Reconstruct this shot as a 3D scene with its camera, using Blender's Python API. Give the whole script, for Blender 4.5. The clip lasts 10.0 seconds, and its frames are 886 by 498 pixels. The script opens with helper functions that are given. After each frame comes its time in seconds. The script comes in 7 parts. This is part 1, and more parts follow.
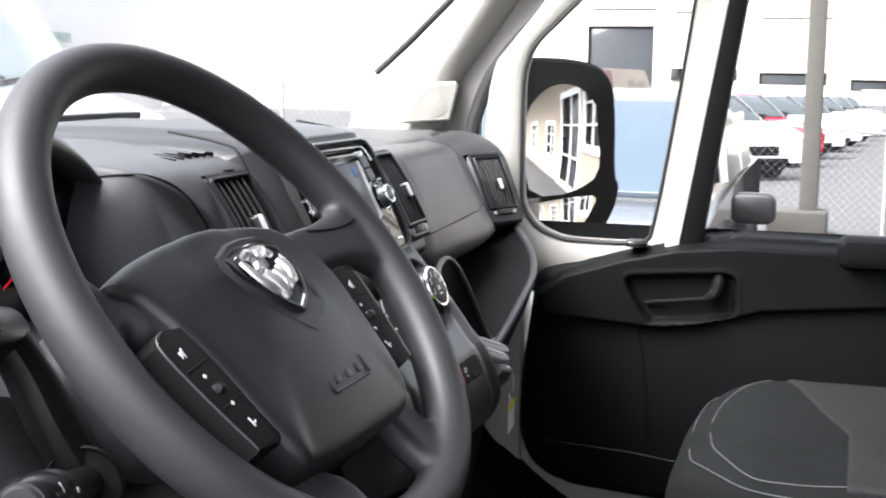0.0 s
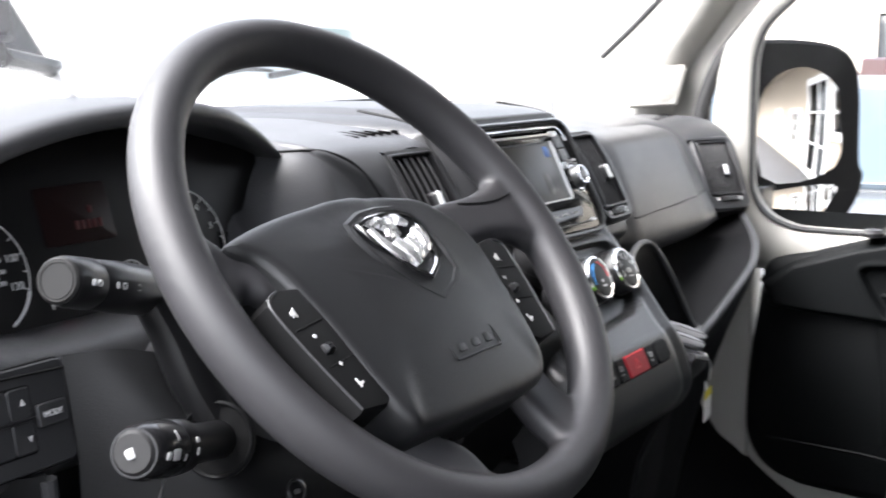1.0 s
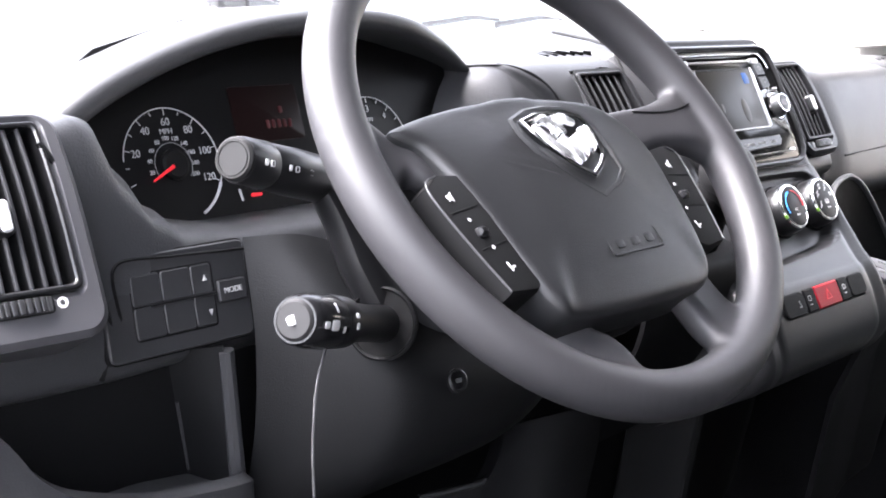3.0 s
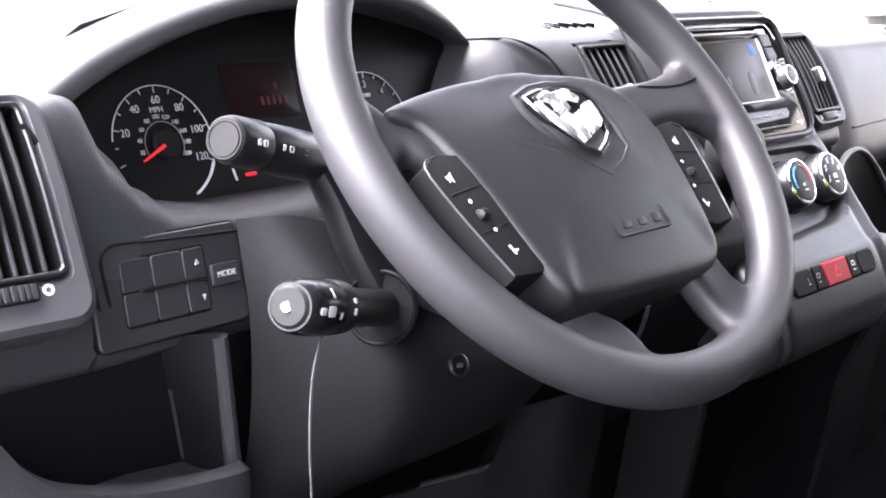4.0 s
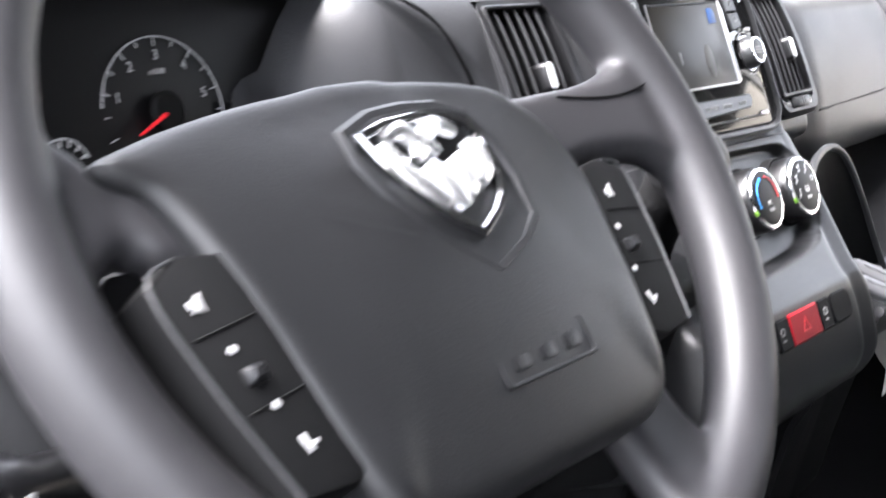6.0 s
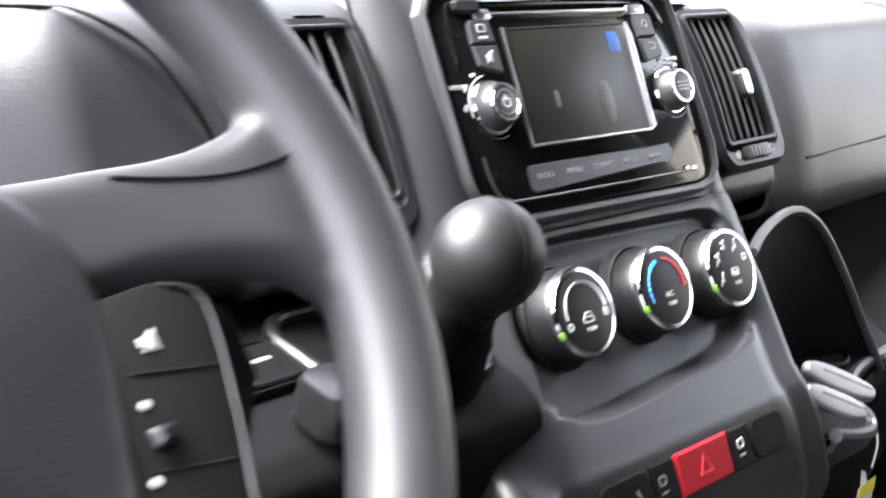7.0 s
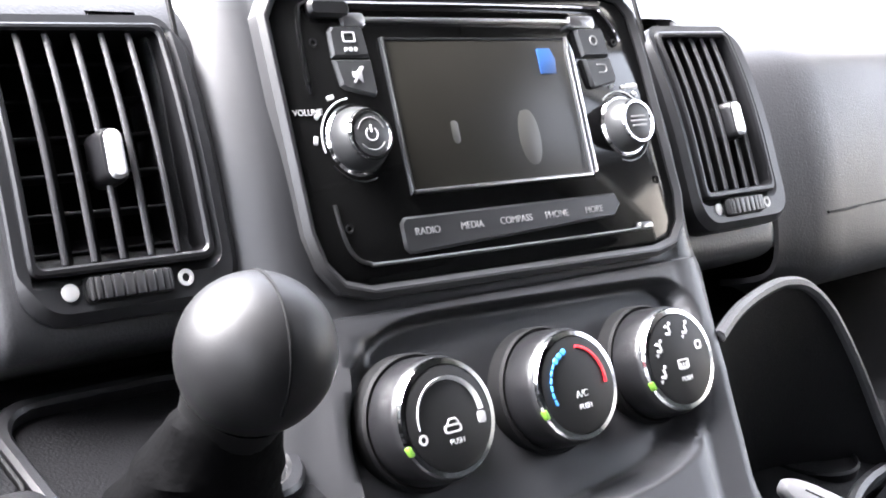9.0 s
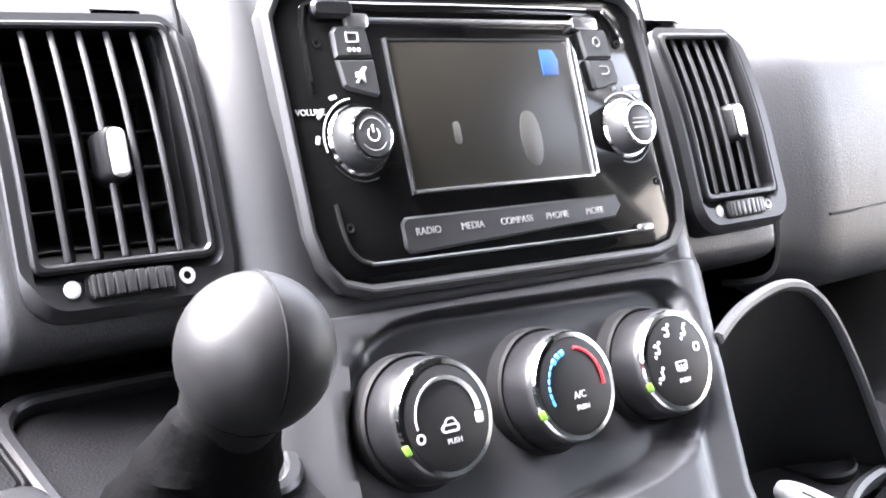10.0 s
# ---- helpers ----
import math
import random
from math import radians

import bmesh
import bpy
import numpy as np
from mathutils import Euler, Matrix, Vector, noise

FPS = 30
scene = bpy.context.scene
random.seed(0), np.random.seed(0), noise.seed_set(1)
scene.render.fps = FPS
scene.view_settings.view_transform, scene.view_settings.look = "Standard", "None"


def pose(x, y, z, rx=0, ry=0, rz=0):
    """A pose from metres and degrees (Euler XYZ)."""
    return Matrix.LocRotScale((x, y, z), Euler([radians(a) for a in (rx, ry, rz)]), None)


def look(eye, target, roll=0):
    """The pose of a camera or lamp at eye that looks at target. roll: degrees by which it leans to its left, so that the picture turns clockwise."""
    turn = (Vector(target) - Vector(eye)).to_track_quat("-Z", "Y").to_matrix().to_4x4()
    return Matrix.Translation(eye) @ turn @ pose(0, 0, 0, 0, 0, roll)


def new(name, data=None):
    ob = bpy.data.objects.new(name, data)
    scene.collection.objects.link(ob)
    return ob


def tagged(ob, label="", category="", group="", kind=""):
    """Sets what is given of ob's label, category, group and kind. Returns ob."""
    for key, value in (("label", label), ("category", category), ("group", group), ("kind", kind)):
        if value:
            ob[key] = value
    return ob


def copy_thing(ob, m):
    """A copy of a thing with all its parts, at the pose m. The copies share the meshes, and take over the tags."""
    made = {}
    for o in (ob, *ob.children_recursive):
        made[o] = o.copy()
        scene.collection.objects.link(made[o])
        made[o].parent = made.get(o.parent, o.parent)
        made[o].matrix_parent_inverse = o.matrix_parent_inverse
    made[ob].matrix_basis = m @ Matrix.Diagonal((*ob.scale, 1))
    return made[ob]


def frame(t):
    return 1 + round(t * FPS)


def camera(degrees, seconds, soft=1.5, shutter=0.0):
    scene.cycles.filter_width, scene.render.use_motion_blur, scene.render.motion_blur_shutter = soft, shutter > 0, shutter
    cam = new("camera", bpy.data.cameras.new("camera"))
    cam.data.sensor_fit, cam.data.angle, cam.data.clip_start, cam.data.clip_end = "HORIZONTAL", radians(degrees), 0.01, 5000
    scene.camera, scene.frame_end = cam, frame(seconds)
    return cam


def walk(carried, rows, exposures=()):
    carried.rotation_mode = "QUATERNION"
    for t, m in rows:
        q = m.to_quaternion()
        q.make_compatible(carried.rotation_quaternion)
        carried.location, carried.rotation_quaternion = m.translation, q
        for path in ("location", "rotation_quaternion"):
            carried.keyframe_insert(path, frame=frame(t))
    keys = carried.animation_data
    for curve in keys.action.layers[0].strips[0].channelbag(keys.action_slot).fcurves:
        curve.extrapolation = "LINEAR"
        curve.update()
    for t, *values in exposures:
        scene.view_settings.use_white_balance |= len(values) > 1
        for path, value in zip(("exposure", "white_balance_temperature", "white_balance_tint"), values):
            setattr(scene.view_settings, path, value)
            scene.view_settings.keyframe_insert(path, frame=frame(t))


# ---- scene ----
cam = camera(39.2, 10.0, 1.8, 0.5)
PATH = [
    (0, (-1.2081, -0.4166, 0.9934), (0.6823, 0.1644, 0.6991), 0.59),
    (0.5, (-1.1734, -0.4243, 0.9844), (0.6662, 0.2939, 0.6675), 0.86),
    (1, (-1.1738, -0.4964, 0.9793), (0.5428, 0.4829, 0.6732), -0.19),
    (1.5, (-1.1685, -0.5338, 0.9698), (0.4502, 0.6023, 0.6768), -0.54),
    (2, (-1.1690, -0.5440, 0.9579), (0.3921, 0.6677, 0.6521), -0.26),
    (2.5, (-1.1691, -0.5460, 0.9510), (0.3510, 0.7092, 0.6136), 0.12),
    (3, (-1.1699, -0.5431, 0.9429), (0.3278, 0.7297, 0.5733), 0.12),
    (4.5, (-1.1064, -0.4889, 0.9471), (0.3832, 0.7600, 0.4769), 0.32),
    (5, (-1.0378, -0.4128, 0.9591), (0.4730, 0.7770, 0.4075), 2.25),
    (5.5, (-0.9735, -0.3637, 0.9583), (0.5788, 0.7485, 0.3617), 3.68),
    (6, (-0.8772, -0.3591, 0.9631), (0.6702, 0.7769, 0.4032), 3.57),
    (6.2, (-0.8247, -0.3715, 0.9642), (0.6983, 0.7997, 0.4069), 3.55),
    (7.3, (-0.5224, -0.3506, 0.9485), (0.8998, 0.9579, 0.4306), 3.60),
    (7.5, (-0.4910, -0.3431, 0.9444), (0.9239, 0.9810, 0.4492), 4.00),
    (8, (-0.4393, -0.3274, 0.9421), (0.9402, 1.0302, 0.4376), 4.48),
    (8.5, (-0.4150, -0.3226, 0.9410), (0.9364, 1.0572, 0.4232), 4.77),
    (9, (-0.4053, -0.3300, 0.9451), (0.9276, 1.0625, 0.4122), 5.06),
    (9.5, (-0.4017, -0.3381, 0.9502), (0.9128, 1.0670, 0.4021), 5.36),
    (10, (-0.4055, -0.3329, 0.9491), (0.9196, 1.0627, 0.4042), 5.66),
]
walk(cam, [(t, look(eye, target, roll)) for t, eye, target, roll in PATH], [(0, 2.45, 6300, 11), (0.5, 2.6, 6300, 11), (1.5, 3.17, 6300, 12), (2.5, 3.53, 6250, 14), (3, 3.8, 6230, 16), (4.5, 4.02, 6200, 20), (5.5, 3.7, 6250, 15), (7, 3.82, 6250, 13), (8, 3.97, 6250, 13), (9, 4.26, 6200, 14), (10, 4.8, 6200, 16)])

# ---- light ----
world = bpy.data.worlds.new("sky")
scene.world = world
world.use_nodes = True
wn = world.node_tree
sky = wn.nodes.new("ShaderNodeTexSky")
sky.sky_type, sky.sun_disc = "NISHITA", False
sky.sun_elevation, sky.sun_rotation = radians(52), radians(-50)
sky.air_density, sky.dust_density, sky.ozone_density = 1.0, 4.0, 1.0
grey = wn.nodes.new("ShaderNodeHueSaturation")
grey.inputs["Saturation"].default_value = 0.25
wn.links.new(sky.outputs[0], grey.inputs["Color"])
wn.links.new(grey.outputs[0], wn.nodes["Background"].inputs[0])
wn.nodes["Background"].inputs[1].default_value = 0.14
sun = new("sun", bpy.data.lights.new("sun", "SUN"))
sun.data.energy, sun.data.angle, sun.data.color = 3.2, radians(60), (1.0, 0.97, 0.94)
sun.matrix_world = look((-4.72, 3.96, 8.88), (0, 0, 1.0))

# ---- materials ----


def material(name, color, rough=0.5, metal=0.0, vary=0.12, scale=8.0, grain=0.0, grain_scale=900.0, spec=0.5, coat=0.0):
    """A plain surface with broad uneven tone, a fine grain in its relief and uneven gloss."""
    m = bpy.data.materials.new(name)
    m.use_nodes = True
    nt = m.node_tree
    bs = nt.nodes["Principled BSDF"]
    tc = nt.nodes.new("ShaderNodeTexCoord")
    n1 = nt.nodes.new("ShaderNodeTexNoise")
    n1.inputs["Scale"].default_value, n1.inputs["Detail"].default_value = scale, 5
    nt.links.new(tc.outputs["Object"], n1.inputs["Vector"])
    ramp = nt.nodes.new("ShaderNodeMix")
    ramp.data_type = "RGBA"
    lo = [max(0, c * (1 - vary)) for c in color]
    hi = [min(1, c * (1 + vary)) for c in color]
    ramp.inputs[6].default_value, ramp.inputs[7].default_value = (*lo, 1), (*hi, 1)
    nt.links.new(n1.outputs["Fac"], ramp.inputs[0])
    nt.links.new(ramp.outputs[2], bs.inputs["Base Color"])
    mr = nt.nodes.new("ShaderNodeMapRange")
    mr.inputs["To Min"].default_value, mr.inputs["To Max"].default_value = max(0.02, rough * 0.85), min(1, rough * 1.15)
    nt.links.new(n1.outputs["Fac"], mr.inputs["Value"])
    nt.links.new(mr.outputs[0], bs.inputs["Roughness"])
    bs.inputs["Metallic"].default_value = metal
    bs.inputs["Specular IOR Level"].default_value = spec
    bs.inputs["Coat Weight"].default_value = coat
    if grain:
        n2 = nt.nodes.new("ShaderNodeTexNoise")
        n2.inputs["Scale"].default_value, n2.inputs["Detail"].default_value = grain_scale, 2
        nt.links.new(tc.outputs["Object"], n2.inputs["Vector"])
        bump = nt.nodes.new("ShaderNodeBump")
        bump.inputs["Strength"].default_value, bump.inputs["Distance"].default_value = grain, 0.001
        nt.links.new(n2.outputs["Fac"], bump.inputs["Height"])
        nt.links.new(bump.outputs[0], bs.inputs["Normal"])
    return m


def glass(name, tint=(1, 1, 1), gloss=0.06):
    m = bpy.data.materials.new(name)
    m.use_nodes = True
    nt = m.node_tree
    nt.nodes.remove(nt.nodes["Principled BSDF"])
    tr, gl, mx, lw = (nt.nodes.new("ShaderNode" + k) for k in ("BsdfTransparent", "BsdfGlossy", "MixShader", "LayerWeight"))
    tr.inputs[0].default_value = (*tint, 1)
    gl.inputs["Roughness"].default_value = 0.02
    lw.inputs[0].default_value = gloss * 4
    mul = nt.nodes.new("ShaderNodeMath")
    mul.operation = "MULTIPLY"
    mul.inputs[1].default_value = 0.5
    nt.links.new(lw.outputs["Fresnel"], mul.inputs[0])
    nt.links.new(mul.outputs[0], mx.inputs[0])
    nt.links.new(tr.outputs[0], mx.inputs[1])
    nt.links.new(gl.outputs[0], mx.inputs[2])
    nt.links.new(mx.outputs[0], nt.nodes["Material Output"].inputs[0])
    return m


def lit(name, color, strength):
    m = material(name, color, 0.5)
    bs = m.node_tree.nodes["Principled BSDF"]
    bs.inputs["Emission Color"].default_value, bs.inputs["Emission Strength"].default_value = (*color, 1), strength
    return m


PLASTIC = material("dash_plastic", (0.034, 0.0345, 0.037), 0.42, grain=0.26, grain_scale=720, vary=0.15, scale=14)
STACKSKIN = material("fine_grained_plastic", (0.016, 0.0163, 0.0177), 0.36, grain=0.07, grain_scale=2400, vary=0.12, scale=14)
# low parts: colour taken near black to stand in for their shade
LOWER = material("shaded_lower_plastic", (0.0042, 0.0042, 0.0047), 0.55, grain=0.3, grain_scale=1000, vary=0.2, scale=10, spec=0.09)
SMOOTH = material("smooth_dark_plastic", (0.008, 0.008, 0.0088), 0.32, grain=0.08, grain_scale=1200, vary=0.12, spec=0.45)
# darker copy of the dash plastic, with the shade put into its colour
KNEESKIN = material("shaded_knee_plastic", (0.0054, 0.0056, 0.0061), 0.48, grain=0.22, grain_scale=1000, vary=0.15, scale=12, spec=0.22)
RIMSKIN = material("wheel_rim_foam", (0.027, 0.0264, 0.0288), 0.50, grain=0.05, grain_scale=1700, vary=0.12, scale=20)
PADSKIN = material("wheel_pad_plastic", (0.0095, 0.0098, 0.0108), 0.42, grain=0.2, grain_scale=1300, vary=0.1, scale=18)
BLACK = material("matt_black", (0.003, 0.003, 0.0033), 0.65, vary=0.2, spec=0.2)
SLAT = material("vent_slat_plastic", (0.026, 0.026, 0.028), 0.42, vary=0.1)
GLOSSBLACK = material("piano_black", (0.004, 0.004, 0.004), 0.09, vary=0.2, spec=0.2)
CHROME = material("chrome", (0.82, 0.82, 0.83), 0.10, 1.0, vary=0.04)
BADGE = material("brushed_chrome", (0.85, 0.85, 0.86), 0.22, 0.8, vary=0.05)
KEYMETAL = material("dull_bright_metal", (0.24, 0.24, 0.25), 0.34, 0.3, vary=0.12, scale=150)
CLIPFACE = material("satin_chrome", (0.62, 0.62, 0.63), 0.28, 0.35, vary=0.06)
SATIN = material("satin_silver", (0.55, 0.55, 0.56), 0.3, 1.0, vary=0.05)
RUBBER = material("rubber_seal", (0.02, 0.02, 0.021), 0.7, grain=0.2, grain_scale=400, vary=0.2)
CREAM = material("pale_grey_trim", (0.35, 0.342, 0.318), 0.55, grain=0.25, grain_scale=500, vary=0.06)
WHITEPAINT = material("white_body_paint", (0.8, 0.8, 0.79), 0.25, vary=0.04, scale=2, coat=0.5)
SURROUND = material("grey_satin_plastic", (0.024, 0.024, 0.025), 0.32, vary=0.06)
CLOTH = material("dark_seat_cloth", (0.013, 0.0145, 0.0148), 0.95, grain=0.9, grain_scale=1600, vary=0.3, scale=60, spec=0.08)
CLOTH_PALE = material("grey_seat_cloth", (0.024, 0.0258, 0.026), 0.95, grain=0.9, grain_scale=1300, vary=0.35, scale=90, spec=0.08)
STITCH = material("pale_thread", (0.10, 0.105, 0.105), 0.8)
DOORTRIM = material("door_trim_plastic", (0.0040, 0.0046, 0.005), 0.55, grain=0.3, grain_scale=1000, vary=0.2, spec=0.1)
PRINT = material("white_print", (0.5, 0.5, 0.5), 0.6, vary=0.05)
DIMPRINT = material("grey_print", (0.22, 0.22, 0.22), 0.6, vary=0.05)
VOID = material("slot_dark", (0.002, 0.002, 0.002), 1.0, spec=0.0)
RED = material("red_plastic", (0.30, 0.006, 0.014), 0.45, vary=0.1, spec=0.2)
BLUEFILM = material("blue_film_sticker", (0.03, 0.1, 0.3), 0.4)
BLUEPRINT = material("blue_print", (0.05, 0.3, 0.7), 0.5)
REDPRINT = material("red_print", (0.6, 0.02, 0.03), 0.5)
SCREEN = material("screen_glass", (0.016, 0.015, 0.0125), 0.3, vary=0.15, scale=30, spec=0.25)
NEEDLE = lit("lit_red_needle", (0.8, 0.02, 0.03), 0.035)
DIAL = material("dial_face", (0.005, 0.005, 0.0054), 0.4, vary=0.15, spec=0.2)
CARPET = material("cab_floor_mat", (0.008, 0.008, 0.0085), 0.95, grain=1.0, grain_scale=500, vary=0.3, spec=0.03)
GLASS = glass("window_glass")
YELLOW = material("yellow_tag", (0.7, 0.6, 0.05), 0.6)
WHITECARD = material("white_tag", (0.75, 0.75, 0.73), 0.6)

# ---- shape tools ----


def fr(origin, ux=(1, 0, 0), uy=(0, 0, 1)):
    """The place of a flat piece: its own x along ux, y along uy, z out of it."""
    x = Vector(ux).normalized()
    n = x.cross(Vector(uy)).normalized()
    y = n.cross(x)
    m = Matrix((x, y, n)).transposed().to_4x4()
    m.translation = Vector(origin)
    return m


def catmull(pts, n=8, closed=False):
    pts = [Vector(p) for p in pts]
    k = len(pts)
    out = []
    for i in range(k if closed else k - 1):
        if closed:
            a, b, c, d = pts[i - 1], pts[i], pts[(i + 1) % k], pts[(i + 2) % k]
        else:
            a, b, c, d = pts[max(i - 1, 0)], pts[i], pts[i + 1], pts[min(i + 2, k - 1)]
        for j in range(n):
            t = j / n
            out.append(0.5 * ((2 * b) + (c - a) * t + (2 * a - 5 * b + 4 * c - d) * t * t + (3 * b - a - 3 * c + d) * t ** 3))
    if not closed:
        out.append(pts[-1])
    return out


def smooth_outline(pts, n=4):
    return [tuple(p)[:2] for p in catmull([(x, y, 0) for x, y in pts], n, True)]


def rrect(w, h, r, n=5, cx=0.0, cy=0.0):
    out = []
    for sx, sy, a0 in ((1, 1, 0), (-1, 1, 90), (-1, -1, 180), (1, -1, 270)):
        for i in range(n + 1):
            a = radians(a0 + 90 * i / n)
            out.append((cx + sx * (w / 2 - r) + r * math.cos(a), cy + sy * (h / 2 - r) + r * math.sin(a)))
    return out


def circle(r, n=32, cx=0.0, cy=0.0):
    return [(cx + r * math.cos(2 * math.pi * i / n), cy + r * math.sin(2 * math.pi * i / n)) for i in range(n)]


def inset(poly, d):
    """The outline moved inwards by d (it runs anticlockwise)."""
    out, k = [], len(poly)
    for i in range(k):
        p, a, b = Vector(poly[i][:2]), Vector(poly[i - 1][:2]), Vector(poly[(i + 1) % k][:2])
        e1, e2 = (p - a), (b - p)
        if e1.length < 1e-9:
            e1 = e2
        if e2.length < 1e-9:
            e2 = e1
        n1, n2 = Vector((-e1.y, e1.x)).normalized(), Vector((-e2.y, e2.x)).normalized()
        m = n1 + n2
        if m.length < 1e-6:
            m = n1
        m.normalize()
        out.append(tuple(p + m * d / max(0.5, m.dot(n1))))
    return out


def loft(rings, closed=True, cap0=True, cap1=True, bm=None):
    bm = bm or bmesh.new()
    rows = [[bm.verts.new(p) for p in ring] for ring in rings]
    k = len(rows[0])
    for a, b in zip(rows, rows[1:]):
        for i in range(k if closed else k - 1):
            j = (i + 1) % k
            bm.faces.new((a[i], a[j], b[j], b[i]))
    if closed and cap0:
        bm.faces.new(rows[0][::-1])
    if closed and cap1:
        bm.faces.new(rows[-1])
    return bm


def plate(poly, levels, m=None, bm=None):
    """A solid from an outline: levels are (inset, height) from the back to the front."""
    m = m or Matrix()
    rings = [[m @ Vector((*p, z)) for p in inset(poly, d)] for d, z in levels]
    return loft(rings, bm=bm)


def slab(poly, back, front, edge=0.002, m=None, bm=None):
    return plate(poly, ((0, back), (0, front - edge), (edge * 0.3, front - edge * 0.3), (edge, front)), m, bm)


def ring_plate(outer, inner, back, front, edge, m=None, bm=None):
    """A frame between two outlines with the same number of points."""
    m = m or Matrix()
    o2, i2 = inset(outer, edge), inset(inner, -edge)
    rings = [[m @ Vector((*p, z)) for p in q] for q, z in ((inner, back), (outer, back), (outer, front - edge), (o2, front), (i2, front), (inner, front - edge), (inner, back))]
    bm = loft(rings, cap0=False, cap1=False, bm=bm)
    bmesh.ops.remove_doubles(bm, verts=bm.verts, dist=1e-6)
    return bm


def lathe(profile, n=32, m=None, bm=None):
    m = m or Matrix()
    rings = [[m @ Vector((r * math.cos(2 * math.pi * i / n), r * math.sin(2 * math.pi * i / n), z)) for i in range(n)] for r, z in profile]
    return loft(rings, bm=bm)


def tube(pts, radius, n=10, closed=False, bm=None, flat=1.0):
    pts = [Vector(p) for p in pts]
    k = len(pts)
    rings, up = [], None
    for i, p in enumerate(pts):
        a, b = (pts[i - 1], pts[(i + 1) % k]) if closed else (pts[max(i - 1, 0)], pts[min(i + 1, k - 1)])
        t = (b - a).normalized()
        if up is None:
            up = t.orthogonal().normalized()
        up = (up - t * up.dot(t)).normalized()
        s = t.cross(up)
        r = radius[i] if isinstance(radius, (list, tuple)) else radius
        rings.append([p + up * (r * math.cos(2 * math.pi * j / n)) + s * (r * flat * math.sin(2 * math.pi * j / n)) for j in range(n)])
    if closed:
        rings.append(rings[0])
        bm = loft(rings, cap0=False, cap1=False, bm=bm)
        bmesh.ops.remove_doubles(bm, verts=bm.verts, dist=1e-6)
        return bm
    return loft(rings, bm=bm)


def grid(rows, thick=0.0, bm=None):
    """A sheet from rows of points, thickened downwards along its normals where thick is given."""
    bm = loft(rows, closed=False, bm=bm)
    if thick:
        bm.normal_update()
        bmesh.ops.solidify(bm, geom=bm.faces[:], thickness=thick)
    return bm


def part(name, bm, mat, parent=None, label="", sharp=32.0, m=None):
    """Links a bmesh as one mesh object, under a thing or a part where given."""
    bmesh.ops.recalc_face_normals(bm, faces=bm.faces)
    for f in bm.faces:
        f.smooth = True
    limit = radians(sharp)
    for e in bm.edges:
        if len(e.link_faces) == 2 and e.calc_face_angle(0) > limit:
            e.smooth = False
    if m is not None:
        bm.transform(m)
    me = bpy.data.meshes.new(name)
    bm.to_mesh(me)
    bm.free()
    me.materials.append(mat)
    ob = new(name, me)
    if parent is not None:
        ob.parent = parent
    if label:
        tagged(ob, label)
    return ob


def thing(name, label, category, group="", kind=""):
    return tagged(new(name), label, category, group, kind)


def structure(name, bm, mat, label, category, sharp=32.0):
    return tagged(part(name, bm, mat, sharp=sharp), label, category, kind="structure")


def text(words, size, m, mat, parent, name="lettering", spread=1.0):
    cu = bpy.data.curves.new(name, "FONT")
    cu.body, cu.size, cu.align_x, cu.align_y, cu.extrude = words, size, "CENTER", "CENTER", 0.00015
    cu.space_character = spread
    tmp = bpy.data.objects.new(name, cu)
    me = bpy.data.meshes.new_from_object(tmp)
    bpy.data.objects.remove(tmp)
    me.transform(m)
    me.materials.clear()
    me.materials.append(mat)
    ob = new(name, me)
    ob.parent = parent
    return ob


def bar(w, h, m, mat, parent, name="mark", thick=0.0004, r=None):
    return part(name, slab(rrect(w, h, r if r is not None else min(w, h) * 0.3, 3), 0, thick, thick * 0.4), mat, parent, m=m)


def at(m, x, y, z=0.0, turn=0.0):
    return m @ pose(x, y, z, 0, 0, turn)

# ---- the dashboard ----
XC = 0.004
ACROSS_X = (0.99905, -0.0436, 0)      # the dash lies a little askew to the axes
STACK = fr((-0.0125, 0.0437, 0.8255), ACROSS_X, (0, 0.43, 0.903))

dash = thing("dashboard", "dark grey grained plastic van dashboard with air vents and trays", "dashboard")


def lerp_rows(stations, x):
    """The profile at x, between the profiles given at the stations."""
    xs = sorted(stations)
    if x <= xs[0]:
        return stations[xs[0]]
    for a, b in zip(xs, xs[1:]):
        if x <= b:
            t = (x - a) / (b - a)
            t = t * t * (3 - 2 * t)
            return [tuple(p * (1 - t) + q * t for p, q in zip(u, v)) for u, v in zip(stations[a], stations[b])]
    return stations[xs[-1]]


def profile_sheet(stations, xs, n=5):
    rows = []
    for x in xs:
        pr = catmull([(0, *p) for p in lerp_rows(stations, x)], n)
        rows.append([Vector((x, p.y, p.z)) for p in pr])
    return rows


def frange(a, b, n):
    return [a + (b - a) * i / n for i in range(n + 1)]


